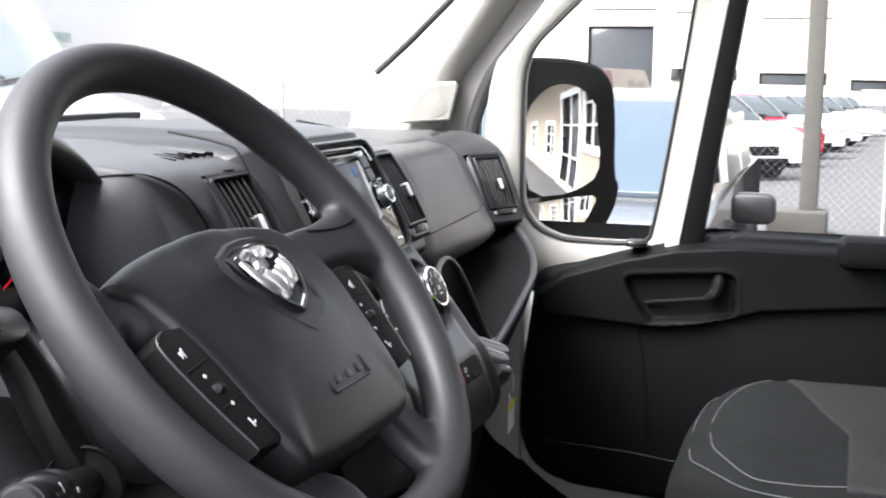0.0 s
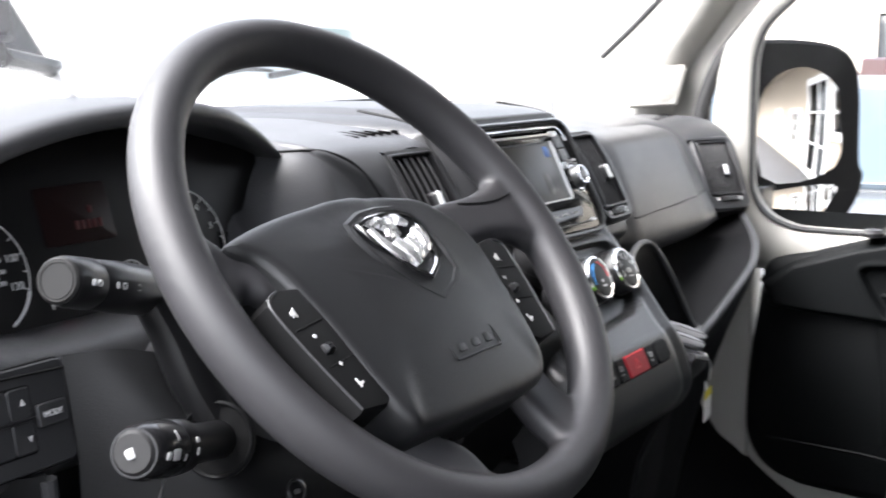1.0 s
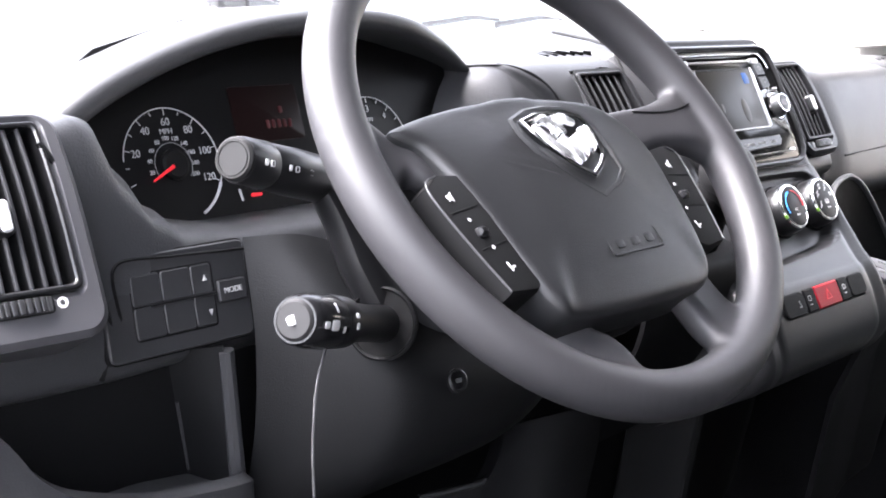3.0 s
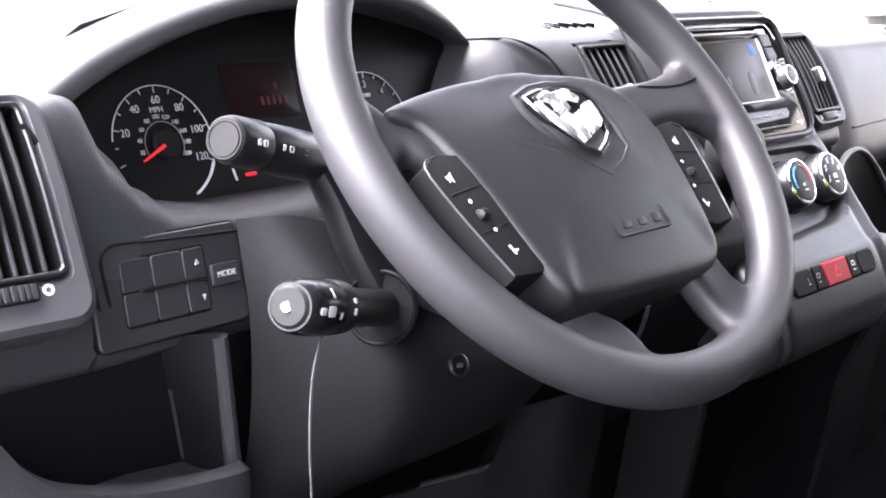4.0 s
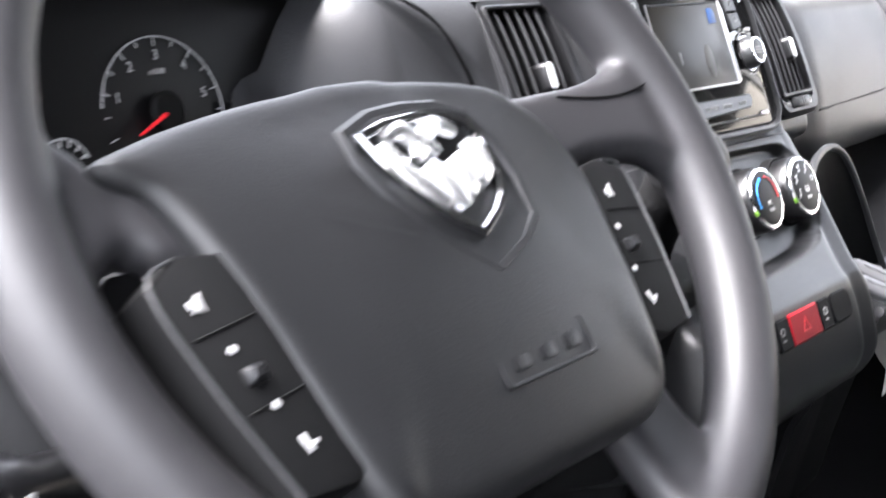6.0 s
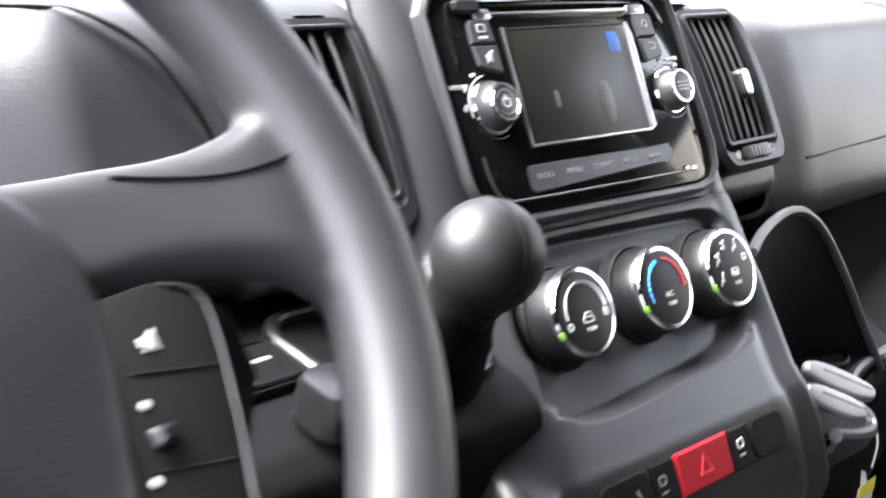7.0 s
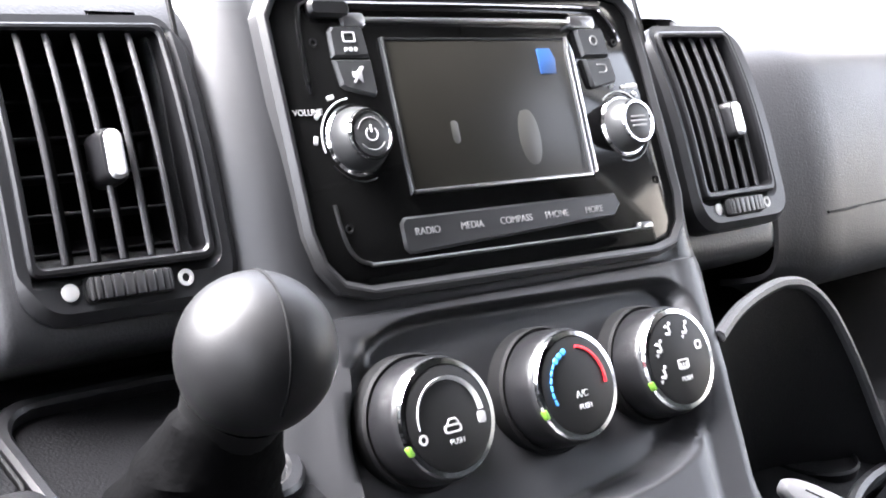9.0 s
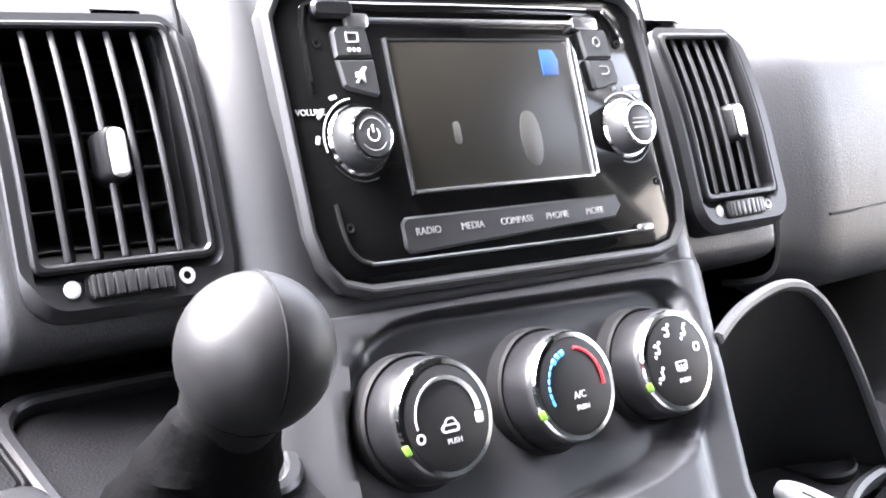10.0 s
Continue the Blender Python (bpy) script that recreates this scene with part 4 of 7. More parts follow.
pad_o = smooth_outline(pad_o, 3)[::-1]


def raised(x, y):
    """The middle of the cover stands a little proud, between two soft creases that spread downwards."""
    w = 0.0285 + 0.37 * (0.03 - y)
    t = min(1, max(0, (w + 0.006 - abs(x - 0.0065)) / 0.014))
    return (0.0012 + 0.055 * (min(y, 0.0) + 0.03)) * t * t * (3 - 2 * t)


def edge_distance(x, y):
    best = 1.0
    for (ax_, ay), (bx, by) in zip(pad_o, pad_o[1:] + pad_o[:1]):
        dx, dy = bx - ax_, by - ay
        t = min(1, max(0, ((x - ax_) * dx + (y - ay) * dy) / max(1e-12, dx * dx + dy * dy)))
        best = min(best, math.hypot(x - ax_ - t * dx, y - ay - t * dy))
    return best


def pad_z(x, y):
    """Rounded edges, a gentle dome, rolling away towards the windscreen."""
    d = edge_distance(x, y)
    return -0.0045 + 0.0055 * (1 - math.exp(-d / 0.0022)) + 0.0085 * max(0, 1 - ((x - 0.0065) / 0.108) ** 2) * max(0, 1 - ((y + 0.048) / 0.083) ** 2) - 0.0065 * max(0, (y + 0.025) / 0.075) ** 2 + raised(x, y)


rings = [[WHEEL @ Vector((p[0], p[1], -0.03)) for p in pad_o[::-1]]]
for k in (1.0, 0.995, 0.985, 0.97, 0.95, 0.92, 0.88, 0.83, 0.77, 0.70, 0.62, 0.53, 0.43, 0.32, 0.18):
    rings.append([WHEEL @ Vector((x, y, pad_z(x, y))) for x, y in ((p[0] * k, (p[1] + 0.03) * k - 0.03) for p in pad_o[::-1])])
part("airbag_pad", loft(rings), PADSKIN, wheel, "dark grey airbag cover", sharp=40)
# raised shield seat and the silver shield
sh = [(-0.0228, 0.0172), (-0.010, 0.0205), (0.008, 0.0218), (0.024, 0.0202), (0.0335, 0.0165), (0.0372, 0.0080), (0.0372, -0.0050), (0.0315, -0.0140), (0.0235, -0.0200), (0.0115, -0.0258), (0.0010, -0.0190), (-0.0080, -0.0100), (-0.0155, 0.0010), (-0.0205, 0.0105)]
SH = at(WHEEL, 0.0, 0.0, 0.0070)
seat_o = [(-0.0245, 0.0186), (-0.010, 0.0236), (0.008, 0.0250), (0.026, 0.0240), (0.0385, 0.0195), (0.0450, 0.0090), (0.0475, -0.0080), (0.0448, -0.0225), (0.0330, -0.0300), (0.0130, -0.0368), (-0.0010, -0.0255), (-0.0115, -0.0140), (-0.0195, -0.0010), (-0.0245, 0.0105)]
part("shield_seat", plate(seat_o, ((0, -0.004), (0, 0.0015), (0.0015, 0.0032), (0.004, 0.0032), (0.006, 0.0012)), SH), PADSKIN, wheel, "raised rim round the shield")
badge = part("shield_badge", ring_plate(inset(sh, -0.0015), inset(sh, 0.0022), 0.0, 0.0062, 0.0009, SH), CHROME, wheel, "chrome shield frame")
part("shield_back", slab(sh, 0.0, 0.0022, 0.0004, SH), BLACK, badge)
# plain swept forms that fill the shield
for curve, w in (([(-0.0150, 0.0140), (-0.0120, 0.0020), (-0.0040, -0.0080), (0.0020, -0.0130)], 0.0042), ([(-0.0130, 0.0155), (-0.0030, 0.0180), (0.0030, 0.0120), (0.0000, 0.0060)], 0.0034), ([(0.0260, 0.0140), (0.0160, 0.0180), (0.0080, 0.0130), (0.0110, 0.0065)], 0.0034), ([(0.0285, 0.0100), (0.0310, 0.0010), (0.0260, -0.0080)], 0.0038), ([(0.0020, 0.0040), (0.0070, -0.0060), (0.0100, -0.0160)], 0.0042), ([(0.0150, 0.0040), (0.0180, -0.0050), (0.0150, -0.0120)], 0.0036), ([(0.0220, 0.0060), (0.0230, -0.0020), (0.0225, -0.0090)], 0.0026)):
    pts = catmull([SH @ Vector((x, y, 0.0035)) for x, y in curve], 6)
    k = len(pts)
    part("badge_ornament", tube(pts, [w * 1.3 * (0.55 + 0.45 * math.sin(math.pi * (i + 0.5) / k)) for i in range(k)], 8), BADGE, badge, "plain chrome curve")
# airbag mark pressed into the pad
MARK_Z = pad_z(0.015, -0.0725) - 0.0003
part("airbag_mark", ring_plate(rrect(0.0555, 0.0155, 0.002, 3), rrect(0.0530, 0.0130, 0.0015, 3), -0.002, 0.0004, 0.0002, at(WHEEL, 0.015, -0.0725, MARK_Z)), PADSKIN, wheel, "embossed mark")
for x in (-0.012, 0.004, 0.02):
    bar(0.009, 0.0065, at(WHEEL, 0.015 + x - 0.004, -0.0725, MARK_Z - 0.0005), PADSKIN, wheel, "airbag_mark", 0.001)
# back cover kept black to stand in for the deep shade behind the pods
part("back_cover", lathe(((0.03, -0.044), (0.066, -0.042), (0.076, -0.037), (0.077, -0.031), (0.072, -0.026), (0.05, -0.024)), 40, WHEEL @ pose(0, -0.045, 0) @ Matrix.Diagonal((1.3, 0.9, 1, 1))), BLACK, wheel, "black back cover, also standing in for deep shade")
# switch pods in the two side spokes
for s in (-1, 1):
    sgn = -1 if s < 0 else 1
    base = [(sgn * abs(x), y) for x, y in ((0.126, -0.012), (0.112, -0.004), (0.096, -0.006), (0.076, -0.080), (0.088, -0.086), (0.110, -0.084), (0.121, -0.045))]
    if sgn < 0:
        base = base[::-1]
    area = sum(base[i - 1][0] * base[i][1] - base[i][0] * base[i - 1][1] for i in range(len(base)))
    if area < 0:
        base = base[::-1]
    pod = part("switch_pod", plate(base, ((0, -0.03), (0, -0.002), (0.001, 0.0005), (0.003, 0.0012)), at(WHEEL, 0.003 if s < 0 else 0.012, 0, 0.0)), BLACK, wheel, "black switch pod")
    # highlight along the pod's outer edge, laid on as a paler tube
    part("pod_highlight", tube(catmull([WHEEL @ Vector((sgn * x + (0.003 if s < 0 else 0.012), y, 0.0004)) for x, y in ((0.1135, -0.0055), (0.1255, -0.0125), (0.1205, -0.045), (0.1100, -0.083))], 4), 0.0007, 6), PLASTIC, pod, "thin pale line for the edge highlight")
    reach = 0.128 if sgn < 0 else 0.160
    back_o = [(sgn * x, y) for x, y in ((0.10, 0.002), (0.10, -0.06), (reach - 0.016, -0.055), (reach, -0.03), (reach, -0.008), (reach - 0.012, 0.002))]
    part("pod_shield", plate(back_o if sgn > 0 else back_o[::-1], ((0, -0.028), (0, -0.022)), WHEEL), BLACK, pod, "black cover behind the switches")
    for y0 in (-0.031, -0.056):
        part("key_gap", tube([WHEEL @ Vector((sgn * (0.1205 + (y0 + 0.03) * 0.25) + (0.003 if s < 0 else 0.012), y0, 0.0012)), WHEEL @ Vector((sgn * (0.096 + (y0 + 0.03) * 0.2) + (0.003 if s < 0 else 0.012), y0 + 0.003, 0.0012))], 0.0005, 5), BLACK, pod)
    im = lambda y, dx=0.0: at(WHEEL, sgn * (0.1135 + (y + 0.02) * 0.28 + dx) + 0.003, y, 0.0014) @ Matrix.Scale(0.82, 4)
    part("mark", slab([(-0.0035, -0.0015), (-0.001, -0.0015), (0.002, -0.004), (0.002, 0.004), (-0.001, 0.0015), (-0.0035, 0.0015)], 0, 0.0004, 0.0001, im(-0.0205)), PRINT, pod)
    bar(0.0011, 0.0085, at(im(-0.0205), 0, 0, 0, -35), PRINT, pod)
    for y in (-0.0365, -0.0555):
        bar(0.0028, 0.0028, at(im(y, 0.0005 if sgn < 0 else -0.004), 0, 0, 0, 45), PRINT, pod, r=0.0006)
    part("rocker", plate(rrect(0.0095, 0.008, 0.002, 3), ((0, -0.001), (0.0005, 0.002), (0.0025, 0.004)), im(-0.0455)), SMOOTH, pod)
    bar(0.0018, 0.0075, at(im(-0.069), -0.001, 0, 0, 15), PRINT, pod)
    bar(0.0055, 0.0018, at(im(-0.069), 0.0012, -0.001, 0, 15), PRINT, pod)

# ---- steering column and its stalks ----
column = thing("steering_column", "dark grey plastic steering column shroud with ignition lock", "steering column")


def rr3(m, w, h, r, cy):
    return [m @ Vector((x, y, 0)) for x, y in rrect(w, h, r, 6, 0, cy)]


COL = fr((-0.512, -0.083, 0.8545), (1, 0, 0), (0, 0.62, 0.785))
rings = [rr3(at(COL, 0, 0, -0.040), 0.095, 0.085, 0.035, 0.0), rr3(at(COL, 0, 0, -0.046), 0.115, 0.105, 0.04, -0.002), rr3(at(COL, 0, 0, -0.075), 0.128, 0.115, 0.042, -0.003), rr3(at(COL, 0, 0, -0.11), 0.145, 0.118, 0.05, -0.003), rr3(at(COL, 0, 0, -0.15), 0.155, 0.118, 0.05, -0.003), rr3(at(COL, 0, 0, -0.20), 0.15, 0.13, 0.05, -0.005)]
part("shroud", loft(rings), PLASTIC, column, "dark grey plastic shroud", sharp=60)
part("wheel_hub", lathe(((0.045, -0.045), (0.04, -0.02), (0.03, -0.01)), 28, COL), BLACK, column)
# broad knee panel below
KNEE = [[(-0.652, 0.066, 0.802), (-0.654, 0.052, 0.73), (-0.655, 0.06, 0.65), (-0.65, 0.10, 0.57)], [(-0.628, 0.045, 0.802), (-0.622, 0.0, 0.73), (-0.62, 0.008, 0.65), (-0.62, 0.07, 0.59)], [(-0.583, 0.032, 0.79), (-0.583, -0.028, 0.715), (-0.583, -0.013, 0.65), (-0.583, 0.06, 0.60)], [(-0.483, 0.027, 0.78), (-0.483, -0.033, 0.71), (-0.483, -0.018, 0.65), (-0.483, 0.06, 0.61)], [(-0.383, 0.052, 0.785), (-0.383, 0.002, 0.72), (-0.383, 0.014, 0.66), (-0.383, 0.08, 0.62)], [(-0.313, 0.092, 0.79), (-0.313, 0.07, 0.72), (-0.313, 0.08, 0.66), (-0.313, 0.12, 0.62)]]
rows = [catmull(r, 6) for r in KNEE]
cols = [catmull([r[i] for r in rows], 6) for i in range(len(rows[0]))]
part("knee_panel", grid(cols, 0.004), KNEESKIN, column, "smooth dark grey knee panel", sharp=60)
# footwell panel below, darkened for its shade, cut out beside the column
FP = fr((-0.458, 0.001, 0.638), (1, 0, 0), (0, 0.25, 1))
cut = [(-0.107, -0.025), (-0.070, -0.030), (-0.040, -0.0335), (-0.028, -0.031), (-0.015, -0.022), (-0.005, -0.011), (-0.0005, -0.002), (0.004, 0.0005)]
part("footwell_panel", plate(([(0.04, -0.0025), (0.132, -0.0115), (0.115, -0.042), (0.092, -0.070), (0.0, -0.19), (-0.06, -0.30), (-0.21, -0.30), (-0.21, -0.02)] + cut)[::-1], ((0, -0.012), (0, -0.001), (0.001, 0.0)), FP), LOWER, column, "dark footwell panel, its shade put into the colour", sharp=50)
edge = catmull([FP @ Vector((x, y, -0.002)) for x, y in cut], 4)
# edge given a lighter colour than the panel to look lit
part("panel_edge", grid([[p + Vector((0, 0.0005, 0)), p + Vector((0.001, -0.0015, 0.001)), p + Vector((0.0045, -0.001, 0.002)), p + Vector((0.006, 0.002, 0.002))] for p in edge], 0.001), KNEESKIN, column, "cut-out edge, lighter for the light it catches", sharp=70)
lock = part("ignition_lock", lathe(((0.008, -0.006), (0.008, 0.0004), (0.0066, 0.0012), (0.006, -0.001), (0.0, -0.001)), 24, fr((-0.562, -0.0395, 0.7065), (1, -0.2, 0), (0, 0.35, 0.93))), SMOOTH, column, "small round cover")
bar(0.005, 0.003, fr((-0.562, -0.0402, 0.7065), (1, -0.2, 0), (0, 0.35, 0.93)), SATIN, column, "lock_slot")

s1 = thing("light_stalk", "black light and indicator stalk with white symbols", "stalk")
a, b = Vector((-0.606, 0.030, 0.836)), Vector((-0.713, 0.001, 0.863))
d = (a - b).normalized()
S1 = fr(b, d.orthogonal(), d.cross(d.orthogonal()))
part("cap", lathe(((0.0, -0.0005), (0.0115, -0.0005), (0.0128, 0.001), (0.0132, 0.004)), 28, S1), material("stalk_cap", (0.008, 0.0079, 0.008), 0.55, spec=0.25), s1, "grey end cap")
part("cap_groove", tube([S1 @ rim_point(radians(a), 0.0098, -0.0006) for a in range(0, 360, 12)], 0.0004, 5, True), BLACK, s1, "dark groove round the cap")
part("twist_grip", lathe(((0.0132, 0.003), (0.0139, 0.006), (0.0145, 0.028), (0.0138, 0.030)), 32, S1), SMOOTH, s1)
part("barrel", lathe(((0.0132, 0.030), (0.0142, 0.032), (0.0152, 0.060), (0.0150, 0.100), (0.012, 0.112)), 32, S1), SMOOTH, s1)
arm = catmull([(-0.618, 0.026, 0.838), (-0.610, 0.017, 0.815), (-0.604, 0.006, 0.785), (-0.596, -0.004, 0.760), (-0.580, -0.004, 0.745)], 6)
part("arm", tube(arm, [0.021 - 0.004 * abs(i / 12 - 1) for i in range(len(arm))], 14, flat=0.75), SMOOTH, s1, "curved black arm")
s2 = thing("wiper_stalk", "black wiper stalk with white symbols", "stalk")
a, b = Vector((-0.586, -0.010, 0.744)), Vector((-0.722, -0.0565, 0.780))
d = (a - b).normalized()
S2 = fr(b, d.orthogonal(), d.cross(d.orthogonal()))
part("cap", lathe(((0.0, -0.001), (0.010, -0.001), (0.0115, 0.0005), (0.0125, 0.002)), 28, S2), material("stalk_cap_dark", (0.014, 0.014, 0.0145), 0.5, spec=0.25), s2, "grey end cap")
part("end_barrel", lathe(((0.0130, 0.001), (0.0145, 0.004), (0.0158, 0.014), (0.0162, 0.030), (0.0152, 0.042)), 32, S2), material("gloss_stalk", (0.012, 0.012, 0.013), 0.18), s2, "glossy black barrel")
part("twist_ring", lathe(((0.0150, 0.041), (0.0158, 0.043), (0.0152, 0.058), (0.0135, 0.060)), 32, S2), SMOOTH, s2)
part("stem", lathe(((0.0120, 0.058), (0.0115, 0.10), (0.0125, 0.150)), 28, S2), SMOOTH, s2)
part("socket", lathe(((0.0235, 0.122), (0.0238, 0.118), (0.0225, 0.1165), (0.0212, 0.118), (0.0205, 0.124)), 32, S2), KNEESKIN, s2, "round socket in the shroud")
part("socket_hollow", lathe(((0.0212, 0.1195), (0.0, 0.1195)), 28, S2), BLACK, s2, "dark hollow")


def on_barrel(S, ang, z, r):
    """A flat place on a round stalk."""
    n = S.to_3x3() @ Vector((math.cos(ang), math.sin(ang), 0))
    p = S @ Vector((r * math.cos(ang), r * math.sin(ang), z))
    axis = (S.to_3x3() @ Vector((0, 0, 1)))
    return fr(p, axis, n.cross(axis))


def facing(S, toward):
    v = S.inverted() @ Vector(toward)
    return math.atan2(v.y, v.x)


g = facing(S1, (-1.1, -0.5, 1.1))
for z, w in ((0.013, 0.0035), (0.019, 0.0045), (0.0385, 0.003), (0.046, 0.005), (0.062, 0.005)):
    part("mark", ring_plate(rrect(w * 0.85, 0.0038, 0.001, 3), rrect(w * 0.85 - 0.0012, 0.0026, 0.0006, 3), -0.0004, 0.0006, 0.0001, on_barrel(S1, g + 0.25, z, 0.0145)), PRINT, s1)
g2 = facing(S2, (-1.1, -0.5, 1.15))
bar(0.0075, 0.0055, fr(S2 @ Vector((0, 0, -0.0012)), (0.9, -0.3, 0.2), (0.2, 0.4, 0.9)), PRINT, s2, "mark", 0.0006)
for da, z, w, h in ((0.75, 0.010, 0.006, 0.004), (0.75, 0.020, 0.009, 0.006), (0.1, 0.024, 0.0025, 0.006), (0.9, 0.032, 0.004, 0.004), (0.75, 0.050, 0.003, 0.004), (0.35, 0.050, 0.004, 0.003)):
    bar(w, h, on_barrel(S2, g2 + da, z, 0.0155), PRINT, s2, "mark", 0.0006)

# ---- instrument cluster and hood ----
cluster = thing("instrument_cluster", "dark instrument cluster with two round dials under a curved hood", "instrument cluster")
CL = fr((-0.544, 0.150, 0.845), (1, 0, 0), (0, 0.30, 0.95))
face_o = [(-0.20, -0.058), (-0.15, -0.072), (0.15, -0.072), (0.21, -0.045), (0.21, 0.06), (0.16, 0.085), (0.06, 0.1), (-0.06, 0.1), (-0.14, 0.08), (-0.19, 0.05)]
part("face", slab(face_o, -0.01, 0.0, 0.002, CL), DIAL, cluster, "black dial face")


def dial(cx, cy, r, marks, words, size, sweep0, sweep1, needle_at):
    d = at(CL, cx, cy, 0.001)
    ring = part("dial_ring", tube([d @ rim_point(radians(a), r, 0.0005) for a in frange(172, sweep1, 40)], 0.00045, 5), material("dial_ring_%d" % marks, (0.5, 0.5, 0.5), 0.4), cluster, "thin pale scale ring")
    for i in range(marks * 2 + 1):
        a = radians(sweep0 + (sweep1 - sweep0) * (i + 0.6) / (marks * 2 + 1.6))
        p = at(d, (r - 0.0025) * math.cos(a), (r - 0.0025) * math.sin(a), 0, math.degrees(a))
        bar(0.005 if i % 2 == 0 else 0.003, 0.0007, p, PRINT, ring)
    for i, wd in enumerate(words):
        a = radians(sweep0 + (sweep1 - sweep0) * (2 * i + 2.6) / (marks * 2 + 1.6))
        text(wd, size, at(d, (r - 0.0098) * math.cos(a), (r - 0.0098) * math.sin(a), 0), PRINT, ring)
    part("needle_boss", lathe(((0.011, 0.0), (0.011, 0.003), (0.009, 0.0045), (0, 0.0045)), 24, d), BLACK, ring)
    part("needle", tube([d @ rim_point(radians(needle_at), 0.004, 0.005), d @ rim_point(radians(needle_at), r * 0.62, 0.005)], [0.0013, 0.0007], 6), NEEDLE, ring, "red needle")
    return d, ring


d1, r1 = dial(-0.0985, -0.004, 0.0400, 6, ("20", "40", "60", "80", "100", "120"), 0.0075, 208.4, -39.8, 205)
text("MPH", 0.0055, at(d1, 0, 0.0235, 0), PRINT, r1)
for i, wd in enumerate(("20", "40", "60", "80", "100", "120", "140", "160", "180", "200")):
    a = radians(192 - 24 * i)
    text(wd, 0.0042, at(d1, 0.0190 * math.cos(a), 0.0190 * math.sin(a), 0), PRINT, r1)
part("inner_ring", tube([d1 @ rim_point(radians(a), 0.0155, 0.0005) for a in frange(205, -35, 30)], 0.0003, 5), DIMPRINT, r1, "thin grey inner ring")
part("lower_arc", tube([d1 @ rim_point(radians(a), 0.0395, 0.001) for a in frange(-24, -66, 14)], 0.0011, 5), PRINT, r1, "bright white arc")
d2, r2 = dial(0.101, -0.006, 0.0400, 6, ("1", "2", "3", "4", "5", "6"), 0.0075, 208.4, -39.8, 205)
text("x1000", 0.0042, at(d2, 0, 0.0215, 0), PRINT, r2)
lcd = part("centre_display", slab(rrect(0.066, 0.042, 0.003, 4, -0.004, 0.027), 0, 0.0012, 0.0004, CL), material("red_tinted_display", (0.009, 0.0038, 0.0038), 0.4, spec=0.15), cluster, "dark red-tinted display")
DIMRED = lit("dim_red_segments", (0.05, 0.002, 0.003), 0.003)
bar(0.004, 0.0055, at(CL, 0.009, 0.029, 0.0013), DIMRED, lcd, "display_mark")
for i in range(5):
    bar(0.0034, 0.0065, at(CL, -0.006 + 0.0055 * i, 0.0186, 0.0013), DIMRED, lcd, "display_mark")
small = at(CL, 0.033, -0.0275, 0.0008)
fuel = part("small_gauge", tube([small @ rim_point(radians(a), 0.015, 0.0004) for a in frange(165, 15, 16)], 0.0005, 5), PRINT, cluster, "small fuel gauge arc")
for i in range(7):
    a = radians(160 - 23 * i)
    bar(0.0034, 0.0012, at(small, 0.0128 * math.cos(a), 0.0128 * math.sin(a), 0, math.degrees(a)), PRINT if i else REDPRINT, fuel)
part("warning_light", slab(rrect(0.010, 0.0026, 0.001, 3, -0.0310, -0.0320), 0, 0.0008, 0.0002, CL), NEEDLE, cluster, "small red light")
part("side_gauge", slab([(0.135, -0.03), (0.17, -0.032), (0.168, -0.008), (0.137, -0.004)], 0, 0.001, 0.0003, CL), LOWER, cluster)
for x, y in ((-0.046, -0.031), (0.03, -0.035), (0.05, -0.045)):
    bar(0.002, 0.009, at(CL, x, y, 0.001, 8), PRINT, cluster, "mark")

# hood: an arched shell over the cluster
hood = bmesh.new()
arch = [(-0.79, 0.862), (-0.765, 0.877), (-0.715, 0.903), (-0.640, 0.928), (-0.563, 0.943), (-0.48, 0.9475), (-0.41, 0.941), (-0.360, 0.923), (-0.326, 0.903), (-0.308, 0.886), (-0.305, 0.877), (-0.316, 0.869), (-0.340, 0.867)]
rows = []
for y, dz, sx in ((0.52, -0.045, 1.06), (0.38, -0.015, 1.05), (0.27, 0.0, 1.03), (0.19, 0.003, 1.01), (0.145, 0.001, 1.0), (0.131, -0.001, 0.994), (0.127, -0.006, 0.982), (0.128, -0.0135, 0.962), (0.137, -0.0165, 0.948), (0.17, -0.02, 0.935)):
    pts = catmull([(x, 0, z) for x, z in arch], 5)
    row = []
    for p in pts:
        yy = y + 0.10 * max(0, (-0.62 - p.x) / 0.18) ** 1.5 * -0.25 + 0.021 * max(0, (p.x + 0.47) / 0.15) ** 1.5
        w = min(1, max(0, (-0.30 - p.x) / 0.09)) ** 0.7
        k = 1 + (sx - 1) * (w if sx < 1 else 1)
        row.append(Vector((-0.556 + (p.x + 0.556) * k, yy, p.z + (dz * w if y < 0.18 else dz))))
    rows.append(row)
grid(rows, 0, hood)
part("hood", hood, PLASTIC, cluster, "grained dark grey hood", sharp=70)
inner = bmesh.new()
rows = []
for y, sx, dz in ((0.168, 0.936, -0.0195), (0.19, 0.925, -0.026), (0.22, 0.90, -0.034)):
    row = []
    for p in catmull([(x, 0, z) for x, z in arch[:-1]], 5):
        w = min(1, max(0, (-0.30 - p.x) / 0.09)) ** 0.7
        yy = y + 0.10 * max(0, (-0.62 - p.x) / 0.18) ** 1.5 * -0.25 + 0.021 * max(0, (p.x + 0.47) / 0.15) ** 1.5
        row.append(Vector((-0.556 + (p.x + 0.556) * (1 + (sx - 1) * max(w, 0.3)), yy, p.z + dz * max(w, 0.3))))
    rows.append(row)
